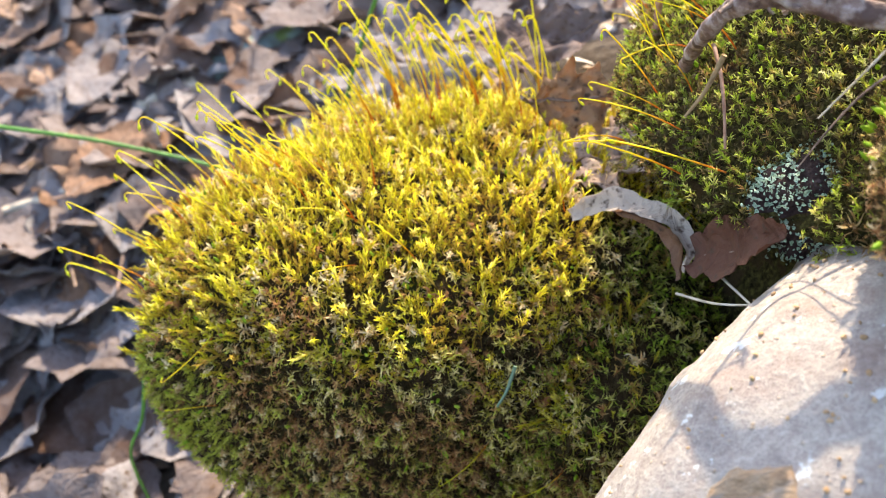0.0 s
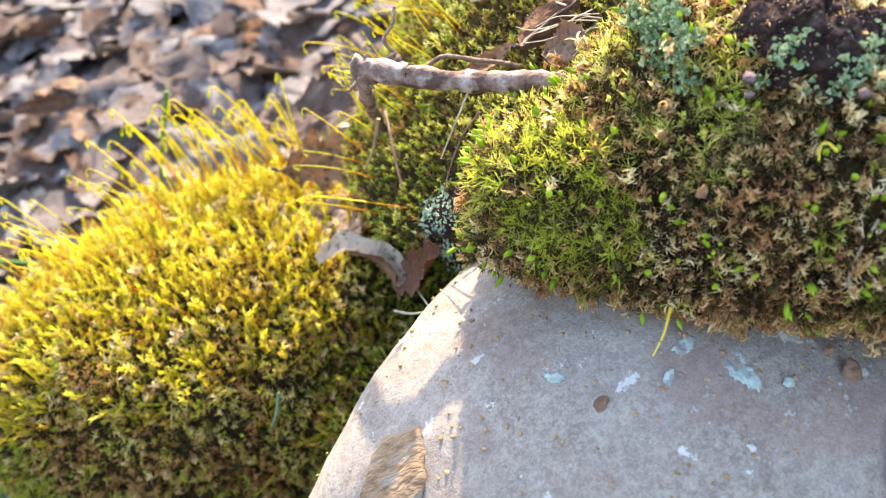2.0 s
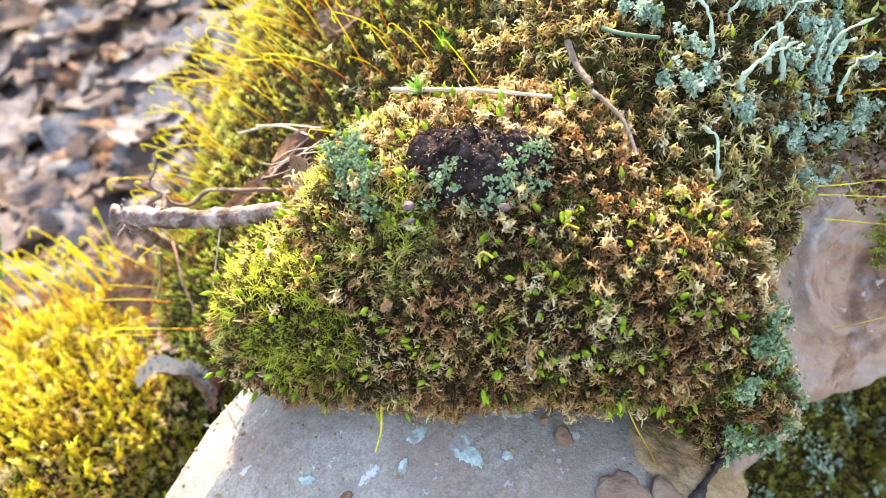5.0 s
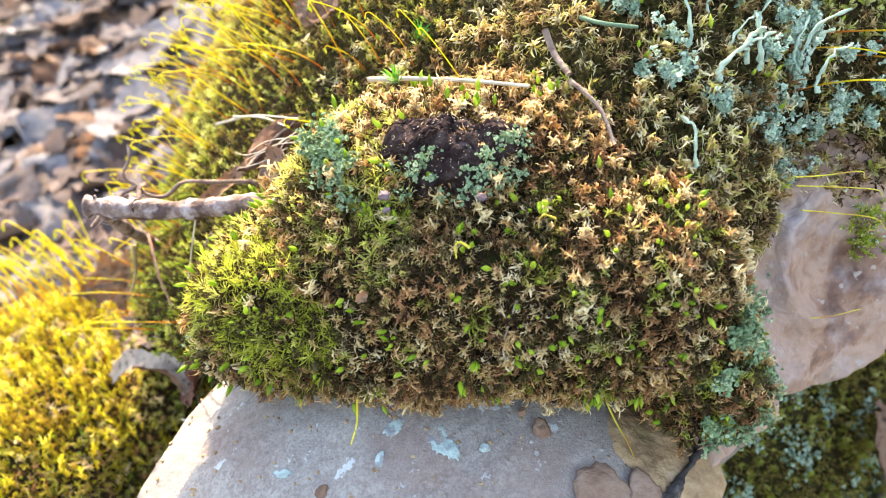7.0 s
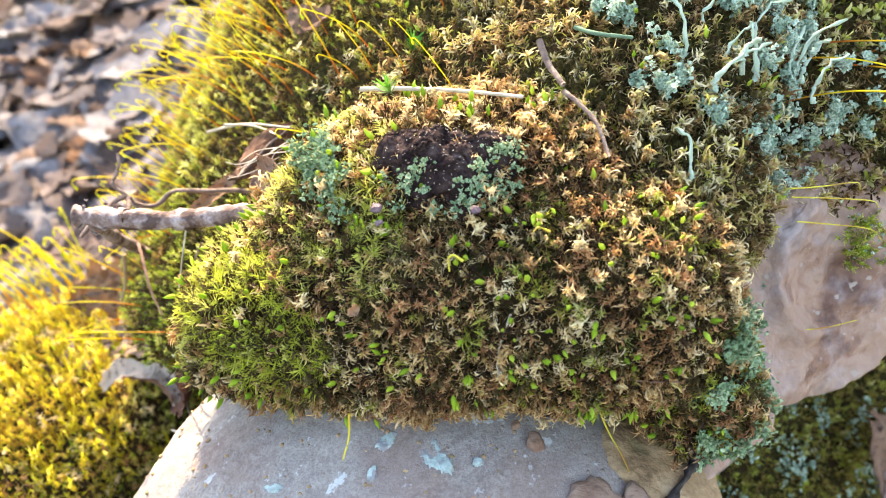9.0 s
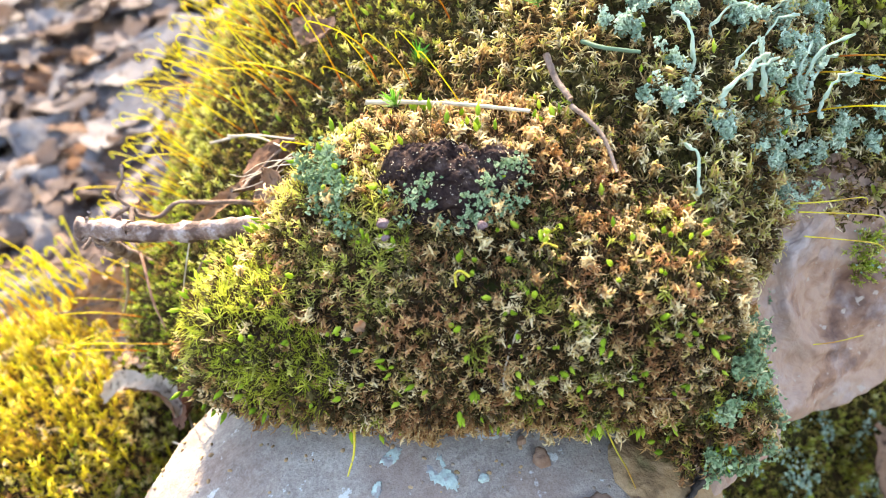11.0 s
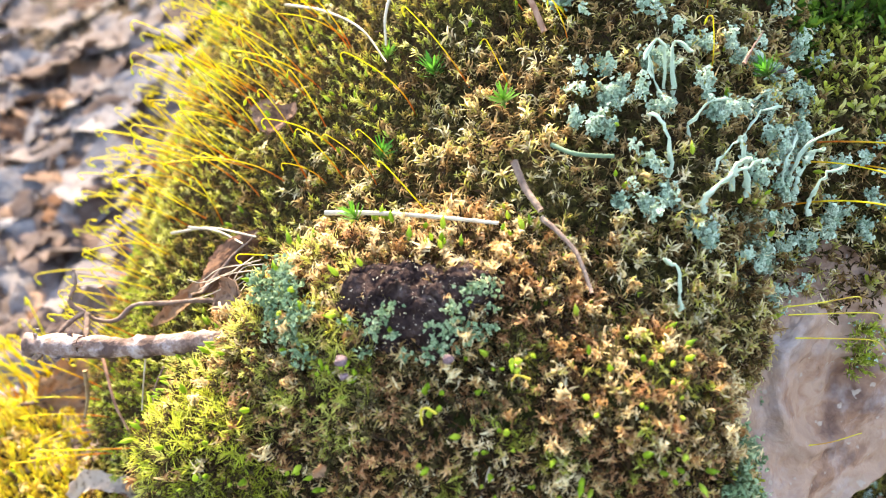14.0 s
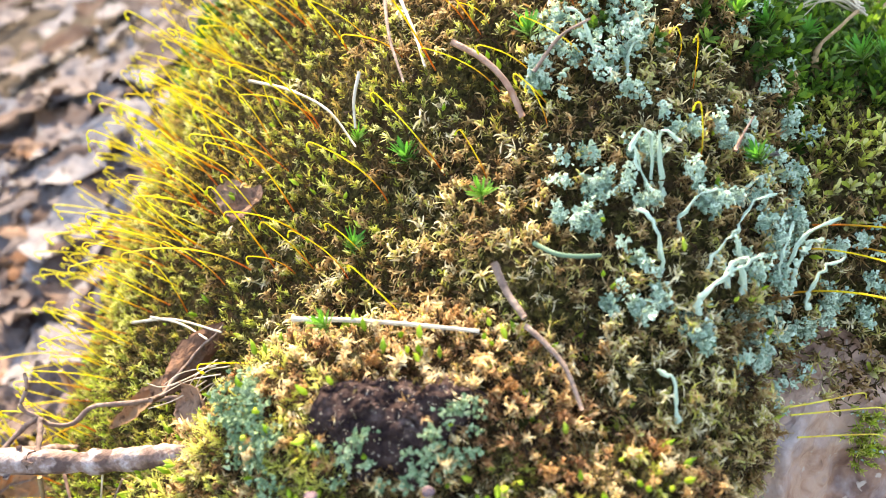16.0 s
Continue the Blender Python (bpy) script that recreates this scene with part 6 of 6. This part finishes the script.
strand("needle", "pink-brown broad needle standing in the moss", "needle", [(0.1905, 0.1610, 0.2480), (0.1945, 0.1545, 0.2450), (0.1975, 0.1490, 0.2400), (0.1985, 0.1440, 0.2330)], 0.00075, NEEDLE, taper=1.0, group=NEEDLES)
strand("straw", "thin brown straw on the moss bank", "straw", [(0.1850, 0.1930, 0.2530), (0.1800, 0.1760, 0.2480), (0.1775, 0.1610, 0.2420)], 0.0005, THIN_TWIG, group=NEEDLES)
strand("straw", "thin pale straw on the moss bank", "straw", [(0.1880, 0.1900, 0.2530), (0.1860, 0.1750, 0.2480), (0.1840, 0.1640, 0.2430)], 0.0005, STRAW, group=NEEDLES)
strand("straw", "pale straw in the moss gully", "straw", [(0.0960, 0.2030, 0.1790), (0.1080, 0.1880, 0.1850), (0.1200, 0.1680, 0.1890)], 0.00045, STRAW, group=NEEDLES)
strand("straw", "pale straw in the moss gully", "straw", [(0.1020, 0.1960, 0.1830), (0.1100, 0.1830, 0.1860), (0.1160, 0.1700, 0.1870)], 0.0004, STRAW, group=NEEDLES)
strand("grass_blade", "long green grass blade over dead leaves", "grass", [(-0.205, 0.300, 0.068), (-0.180, 0.300, 0.063), (-0.136, 0.300, 0.055), (-0.084, 0.296, 0.042), (-0.06, 0.285, 0.030)], 0.0011, GRASS, taper=0.5, group="grass blades")
strand("grass_blade", "thin green grass blade beside the moss cushion", "grass", [(-0.103, 0.205, 0.030), (-0.110, 0.203, 0.000), (-0.118, 0.200, -0.020), (-0.116, 0.198, -0.050)], 0.0008, GRASS, taper=0.6, group="grass blades")
strand("grass_blade", "short green grass blade behind the moss cushion", "grass", [(-0.025, 0.320, 0.112), (-0.031, 0.320, 0.095), (-0.039, 0.320, 0.071), (-0.042, 0.322, 0.055)], 0.0009, GRASS, taper=0.8, group="grass blades")
strand("twig", "long thin tan twig on the forest floor", "twig", [(-0.225, 0.352, -0.020), (-0.190, 0.362, -0.012), (-0.137, 0.384, 0.004), (-0.112, 0.396, 0.010), (-0.07, 0.43, 0.02)], 0.0022, STRAW, taper=0.6)
strand("straw", "white straw at the foot of the cushion", "straw", [(-0.150, 0.245, -0.070), (-0.135, 0.238, -0.072), (-0.125, 0.232, -0.078)], 0.0012, STRAW)
strand("straw", "thin pale straw beside the stone", "straw", [(0.0590, 0.160, 0.1010), (0.0640, 0.148, 0.1090), (0.0690, 0.139, 0.1170)], 0.0004, STRAW, group=NEEDLES)
strand("straw", "thin pale straw beside the stone", "straw", [(0.0655, 0.165, 0.1080), (0.0675, 0.152, 0.1120), (0.0695, 0.139, 0.1160)], 0.00045, STRAW, group=NEEDLES)
strand("needle", "small teal needle on the moss cushion front", "needle", [(0.0190, 0.1545, 0.0800), (0.0170, 0.1515, 0.0740), (0.0145, 0.1500, 0.0690)], 0.0006, LICHEN, taper=0.6, group=NEEDLES)


def build_stick():
    """A fallen stick with blue-green lichen, far back in the litter."""
    t = thing("fallen_stick", "fallen stick crusted with blue-green lichen in the litter", "stick")
    p = curve_points([(-0.135, 0.445, 0.004), (-0.100, 0.465, 0.014), (-0.065, 0.486, 0.022), (-0.030, 0.505, 0.026)], 40)
    v, f, _ = tube(p, np.full(40, 0.010) * (1 + 0.10 * np.sin(np.arange(40) * 0.8)), 14, 0.06, 21)
    part("wood", mesh_from("stick_wood", v, f, STICK, smooth=True), t)


GREY_WOOD = earthy("grey_stick_wood", [(0.3, (0.10, 0.10, 0.11)), (0.6, (0.19, 0.20, 0.22)), (0.8, (0.28, 0.28, 0.29))], 120.0, 0.8, 0.4, 400.0)
strand("fallen_stick", "straight blue-grey stick lying across the leaf litter", "stick", [(-0.335, 0.585, 0.004), (-0.27, 0.630, 0.016), (-0.20, 0.672, 0.032), (-0.14, 0.715, 0.046)], 0.0048, GREY_WOOD, taper=0.8)
strand("wood_stub", "short pale bark stub among the dead leaves", "stick", [(-0.166, 0.412, 0.002), (-0.152, 0.421, 0.006), (-0.138, 0.430, 0.009)], 0.0062, STRAW, taper=0.8, jag=0.1)
single_leaf(313, (-0.147, 0.500, 0.034), (80, 10, 30), 0.040, 0.012, LEAF_RED, "narrow orange-tan leaf standing in the litter", 2, 0.1, 0.5, 0.4, 0.06, stalked=True)
single_leaf(314, (-0.172, 0.367, 0.000), (8, -8, 70), 0.060, 0.036, LEAF_RED, "large pinkish brown leaf lying in the litter", 2, 0.1, 0.2, 0.3, 0.06, stalked=True)
STICK = earthy("lichen_stick", [(0.3, (0.10, 0.09, 0.07)), (0.5, (0.19, 0.23, 0.21)), (0.7, (0.28, 0.34, 0.35))], 60.0, 0.85, 0.8, 300.0, (40.0, (0.16, 0.20, 0.06), 0.58))
build_stick()


# ---- green rosettes ----
def rosette(seed, leaves, length, width, material):
    r = np.random.default_rng(seed)
    t = thing("star_moss", "bright green star-shaped moss shoot", "moss shoot", "star moss shoots")
    v, f, tip, _ = shoot(r, leaves, length * 0.55, length, width, 1.25, -0.05, 0.12, 0.6)
    part("leaf_star", mesh_from("leaf_star", v, f, material, np.full(len(v), r.uniform(0.2, 0.8)), tip), t)
    return t


def set_rosettes():
    stars = [rosette(600 + i, 34, 0.0040, 0.0006, STAR) for i in range(3)]
    spots = ((0.174, 0.1575, 0.2235, 1.2), (0.1813, 0.1293, 0.2250, 0.9), (0.1552, 0.1531, 0.2085, 1.0), (0.2935, 0.1448, 0.2190, 1.3), (0.2526, 0.1423, 0.2420, 1.2), (0.2622, 0.1424, 0.2370, 1.1),
             (0.2410, 0.1169, 0.2190, 0.9), (0.1423, 0.1229, 0.2110, 0.9), (0.2074, 0.1557, 0.2460, 1.2), (0.286, 0.158, 0.224, 1.1), (0.166, 0.172, 0.226, 0.8), (0.305, 0.150, 0.215, 1.2))
    r = np.random.default_rng(61)
    for i, (x, y, z, s) in enumerate(spots):
        m = pose(x, y, z, r.uniform(-5, 25), r.uniform(-25, 5), r.uniform(0, 360))
        if i < 3:
            ob = stars[i]
            ob.matrix_world = m
        else:
            ob = copy_thing(stars[i % 3], m)
        ob.scale = (s,) * 3


STAR = leafy("star_moss_leaf", [(0.0, (0.05, 0.20, 0.03)), (0.5, (0.11, 0.32, 0.03)), (1.0, (0.28, 0.46, 0.04))], (0.08, 0.12, 0.02), 0.4)
set_rosettes()


# ---- plates and chips on the stone ----
def plate(name, label, cx, cy, rx, ry, turn, thick, seed, material, category="stone plate"):
    """A thin weathered plate lying on the slab, with a ragged edge."""
    rows, cols = 10, 40
    u = np.linspace(0, 1, rows)[:, None]
    a = np.linspace(0, 2 * math.pi, cols, endpoint=False)[None, :]
    ragged = 1 + 0.12 * np.sin(2 * a + seed) + 0.10 * np.sin(3 * a + 2 * seed) + 0.06 * np.sin(5 * a + seed) + (0.10 if thick < 0.0002 else 0.03) * (np.sin(11 * a + seed) + np.sin(17 * a + 3 * seed))
    lx, ly = rx * u * ragged * np.cos(a), ry * u * ragged * np.sin(a)
    co, si = math.cos(turn), math.sin(turn)
    x, y = cx + lx * co - ly * si, cy + lx * si + ly * co
    z = stone_z(x, y) + stone_lift(x, y) + thick * (1 - u ** 10) - 0.0008 * (u > 0.99) + 0.0006
    p = np.stack([x.ravel(), y.ravel(), z.ravel()], -1)
    p[:, 2] += bumps(p, 0.006, 0.0007)
    tagged(new(name, mesh_from(name, p, grid_faces(rows, cols, True), material, smooth=True)), label, category)


def seam():
    """A dark weathered ridge between the slab and the rock beside it."""
    y = np.linspace(0.040, 0.075, 40)
    x = 0.1700 + (y - 0.050) * 1.25
    p = np.stack([x, y, stone_z(x, y) + 0.0018], -1)
    p += np.random.default_rng(33).normal(0, 0.00025, p.shape)
    v, f, _ = tube(p, 0.0017 * (0.7 + 0.35 * np.sin(np.arange(40) * 0.45)), 8, 0.18, 34)
    tagged(new("stone_ridge", mesh_from("stone_ridge", v, f, BARK_DARK, smooth=True)), "dark crusty ridge along the stone's broken edge", "stone")


BARK_DARK = earthy("dark_crust", [(0.3, (0.02, 0.016, 0.014)), (0.55, (0.07, 0.055, 0.05)), (0.75, (0.20, 0.165, 0.15))], 260.0, 0.9, 0.9, 700.0, None, 0.0008)
PATCH = earthy("flaked_patch", [(0.34, (0.17, 0.105, 0.065)), (0.5, (0.28, 0.18, 0.11)), (0.68, (0.33, 0.24, 0.17))], 300.0, 0.9, 1.0, 520.0, (140.0, (0.26, 0.20, 0.165), 0.55), 0.0012, ((0.0, 0.0, 0.9), (0.5, 1.6, 1.0)))
seam()
plate("stone_plate", "tan weathered plate at the stone's edge", 0.1845, 0.0695, 0.0130, 0.0230, -0.75, 0.0004, 2.3, TAN_PLATE)
plate("stone_plate", "rust-brown weathered plate on the grey stone", 0.1600, 0.0560, 0.0072, 0.0100, -0.35, 0.0009, 1.0, RUST)
plate("stone_plate", "small rust-brown plate on the grey stone", 0.1700, 0.0540, 0.0052, 0.0080, -0.5, 0.0013, 3.7, RUST)
plate("stone_plate", "flaked orange-brown patch on the grey stone", 0.0530, 0.0835, 0.0075, 0.0105, -0.45, 0.0002, 2.4, PATCH)
plate("stone_chip", "small orange stone chip on the grey slab", 0.1524, 0.0741, 0.0022, 0.0019, 0.0, 0.0016, 5.1, RUST)
plate("stone_chip", "small brown stone chip on the grey slab", 0.0986, 0.0767, 0.0017, 0.0014, 0.0, 0.0008, 6.2, RUST)
plate("stone_chip", "tiny orange stone chip beside the moss", 0.1495, 0.0790, 0.0012, 0.0009, 0.5, 0.0010, 2.2, RUST)
for x, y, a, b, s in ((0.1280, 0.0772, 0.0036, 0.0026, 1.3), (0.1300, 0.0742, 0.0018, 0.0024, 2.9), (0.1190, 0.0838, 0.0027, 0.0016, 0.2), (0.0907, 0.0858, 0.0026, 0.0009, 5.7), (0.1135, 0.0778, 0.0015, 0.0011, 0.6), (0.1375, 0.0725, 0.0012, 0.0008, 3.3)):
    plate("lichen_film", "thin mint lichen film on the grey stone", x, y, a, b, s, 0.0001, s, LICHEN_FILM, "lichen")


# ---- last small things ----
def root_fibres():
    r = np.random.default_rng(701)
    for i in range(9):
        a = np.array([0.1165 + r.normal(0, 0.002), 0.150 + r.normal(0, 0.003), 0.1905 + r.normal(0, 0.001)])
        b = a + np.array([-0.007 - 0.008 * r.random(), 0.006 * r.normal(), -0.002 - 0.005 * r.random()])
        m = (a + b) / 2 + r.normal(0, 0.0012, 3) + np.array([0, 0, 0.0015])
        strand("root_fibre", "thin pale dry root fibre in the moss gully", "root", [tuple(a), tuple(m), tuple(b)], 0.00018, STRAW, 10, 0.6, 0.03, 5, "root fibres in the gully")


root_fibres()
STALK_TONE = earthy("yellow_stalk", [(0.35, (0.42, 0.16, 0.03)), (0.5, (0.56, 0.44, 0.04)), (0.7, (0.62, 0.52, 0.06))], 60.0, 0.5, 0.1, 900.0)
strand("straw", "thin curved straw hanging on dry moss", "straw", [(0.1503, 0.0752, 0.1761), (0.1472, 0.0738, 0.1712), (0.1449, 0.0722, 0.1661), (0.1458, 0.0703, 0.1619)], 0.00028, STRAW, group=NEEDLES)
strand("fallen_stalk", "bent yellow moss stalk lying on dry moss", "spore stalk", [(0.1432, 0.0817, 0.1883), (0.1417, 0.0826, 0.1897), (0.1404, 0.0827, 0.1892), (0.1400, 0.0817, 0.1867)], 0.00034, STALK_TONE, group="fallen stalks")
strand("fallen_stalk", "short hooked yellow stalk on dry moss", "spore stalk", [(0.1621, 0.0791, 0.1911), (0.1600, 0.0800, 0.1923), (0.1585, 0.0799, 0.1915)], 0.00028, STALK_TONE, group="fallen stalks")
strand("fallen_stalk", "red-brown thin stalk along the moss edge", "spore stalk", [(0.1690, 0.0645, 0.1590), (0.1760, 0.0622, 0.1570), (0.1826, 0.0604, 0.1558)], 0.00022, NEEDLE, group="fallen stalks")
strand("fallen_stalk", "yellow-green stalk hanging over the stone", "spore stalk", [(0.1120, 0.0770, 0.1614), (0.1105, 0.0755, 0.1560), (0.1080, 0.0740, 0.1517)], 0.00030, STALK_TONE, group="fallen stalks")
strand("fallen_stalk", "yellow stalk with an orange foot on green buds", "spore stalk", [(0.1808, 0.0685, 0.1744), (0.1848, 0.0659, 0.1701), (0.1870, 0.0638, 0.1660)], 0.00030, STALK_TONE, group="fallen stalks")
strand("fallen_stalk", "thin golden stalk lying on the stone plate", "spore stalk", [(0.1695, 0.0760, 0.1400), (0.1712, 0.0735, 0.1325), (0.1718, 0.0688, 0.1300), (0.1716, 0.0640, 0.1282)], 0.00026, STALK_TONE, group="fallen stalks")
for ctrl in ([(0.2279, 0.088, 0.1770), (0.2360, 0.087, 0.1757), (0.2449, 0.086, 0.1746), (0.2464, 0.086, 0.1722)], [(0.2282, 0.088, 0.1745), (0.2364, 0.087, 0.1723), (0.2501, 0.086, 0.1678), (0.2530, 0.086, 0.1649)],
             [(0.2306, 0.088, 0.1667), (0.2408, 0.087, 0.1631), (0.2515, 0.086, 0.1588), (0.2557, 0.086, 0.1540)], [(0.2180, 0.088, 0.1357), (0.2357, 0.082, 0.1348), (0.2473, 0.081, 0.1341)]):
    strand("leaning_stalk", "thin yellow stalk leaning out over the rock", "spore stalk", ctrl, 0.00021, STALK_TONE, group="stalks over the rock")
single_leaf(316, (0.1186, 0.0830, 0.1830), (70, 0, 30), 0.0034, 0.0028, LEAF_AMBER, "tiny pink leaf chip on dry moss", 2, 0.3, 0.2, 0.3, 0.08, res=(12, 9))


def dry_tuft():
    """A withered grass tuft lying on the leafy moss."""
    r = np.random.default_rng(702)
    t = thing("dry_grass_tuft", "withered straw-coloured grass tuft on dark green moss", "grass")
    root = np.array([0.3105, 0.165, 0.224])
    for i in range(16):
        end = root + np.array([-0.010 - 0.014 * r.random(), 0.012 * r.random(), 0.002 + 0.006 * r.random()])
        mid = (root + end) / 2 + np.array([0, 0, 0.004]) + r.normal(0, 0.0015, 3)
        v, f, _ = tube(curve_points([root + r.normal(0, 0.0008, 3), mid, end], 10), np.linspace(0.00035, 0.00012, 10), 5, 0.0, i)
        part("blade", mesh_from("dry_blade", v, f, STRAW, smooth=True), t)
    v, f, _ = tube(curve_points([root, (0.297, 0.157, 0.2245), (0.2865, 0.153, 0.2225), (0.2836, 0.1509, 0.2185)], 14), np.concatenate([np.full(9, 0.0005), np.linspace(0.0007, 0.0012, 5)]), 7, 0.12, 9)
    part("withered_head", mesh_from("dry_head", v, f, TAN_STALK, smooth=True), t, "withered tan head")


dry_tuft()


PEBBLE = earthy("purple_pebble", [(0.3, (0.10, 0.055, 0.055)), (0.6, (0.19, 0.12, 0.13)), (0.8, (0.27, 0.20, 0.22))], 500.0, 0.7, 0.5, 1500.0)


def pebble(at, size, label):
    v, q = Dome(at, size, size * 0.85, size * 0.8, 0.3, 0.0, 0.0, 2.0, 2.0, rough=0.0003, size=0.001).surface(14, 22, -1.5)
    tagged(new("pebble", mesh_from("pebble", v, q, PEBBLE, smooth=True)), label, "pebble")


pebble((0.1482, 0.0849, 0.1976), 0.0011, "tiny purple-grey pebble lying in dry moss")
pebble((0.1288, 0.0905, 0.2012), 0.0013, "small purple-brown pebble beside teal lichen")
pebble((0.1284, 0.0890, 0.1984), 0.0008, "tiny grey pebble in dry moss")
strand("thin_twig", "thin dark twig over pale lichen", "twig", [(0.2035, 0.1465, 0.2415), (0.210, 0.1455, 0.2480), (0.2165, 0.1430, 0.2510)], 0.00045, THIN_TWIG, 14, 0.6)
strand("withered_stem", "red-brown withered moss stem on the bank", "stem", [(0.2330, 0.1150, 0.2250), (0.2365, 0.1170, 0.2270), (0.2400, 0.1180, 0.2300)], 0.0004, NEEDLE, 14, 0.3, 0.2)


def rock_tuft():
    """A little moss and lichen rooted in a hollow of the rock."""
    r = np.random.default_rng(711)
    t = thing("rock_moss", "small green moss tuft rooted in the brown rock", "moss")
    base = np.array([[0.2560, 0.0925, 0.1495]])
    p = base + r.normal(0, 1, (70, 3)) * np.array([[0.0035, 0.0010, 0.0035]])
    p[:, 1] = 0.0935 + 0.34 * (p[:, 2] - 0.1495) + r.normal(0, 0.0006, 70)
    ax = np.array([[-0.1, -0.8, 0.5]]) + r.normal(0, 0.35, (70, 3))
    part("growth", carpet("rock_shoots", MOSS_CLUMP, p, ax / np.linalg.norm(ax, axis=1)[:, None], T_OLIVE, 712, (0.5, 0.9), 0.75), t, "bright green moss shoots", "stuff")
    q = p[:40] + r.normal(0, 0.001, (40, 3)) + np.array([[0.001, -0.0015, 0.002]])
    part("scale", carpet("rock_scale", LICHEN, q, ax[:40] / np.linalg.norm(ax[:40], axis=1)[:, None], T_SCALE, 713, (0.5, 1.0)), t, "mint lichen scales", "stuff")
    streak = thing("scale_lichen", "thin line of teal lichen in a crack of the rock", "lichen")
    u = r.random(90)
    p = np.stack([0.2262 - 0.002 * u, 0.0975 - 0.0095 * u, 0.1590 - 0.017 * u], -1) + r.normal(0, 0.0006, (90, 3))
    ax = np.array([[-0.1, -0.8, 0.5]]) + r.normal(0, 0.35, (90, 3))
    part("scale", carpet("streak_scale", LICHEN_TEAL, p, ax / np.linalg.norm(ax, axis=1)[:, None], T_SCALE, 714, (0.4, 0.9)), streak, "teal lobed lichen scales", "stuff")


rock_tuft()


def stone_grains():
    """Tan mineral grains standing a little proud of the slab."""
    r = np.random.default_rng(705)
    lumps = [squamule(r) for _ in range(6)]
    y = r.uniform(0.03, 0.15, 420)
    x = 0.028 + (y - 0.1) * 0.93 + r.uniform(0.0, 0.15, 420)
    ok = x < 0.175 + (y - 0.058) * 1.2
    x, y = x[ok], y[ok]
    p = np.stack([x, y, stone_z(x, y) + stone_lift(x, y) + 0.0002], -1)
    p[:, 2] += bumps(p, 0.012, 0.0009) + bumps(p + 5, 0.05, 0.002, 1)
    ax = np.tile(np.array([[0.1, -0.2, 1.0]]), (len(p), 1)) + r.normal(0, 0.1, p.shape)
    tagged(new("mineral_grain", carpet("mineral_grain", TAN_PLATE, p, ax / np.linalg.norm(ax, axis=1)[:, None], lumps, 706, (0.4, 1.3), uneven=0.0)), "tan mineral grains on the grey slab", "grain", kind="stuff")


stone_grains()
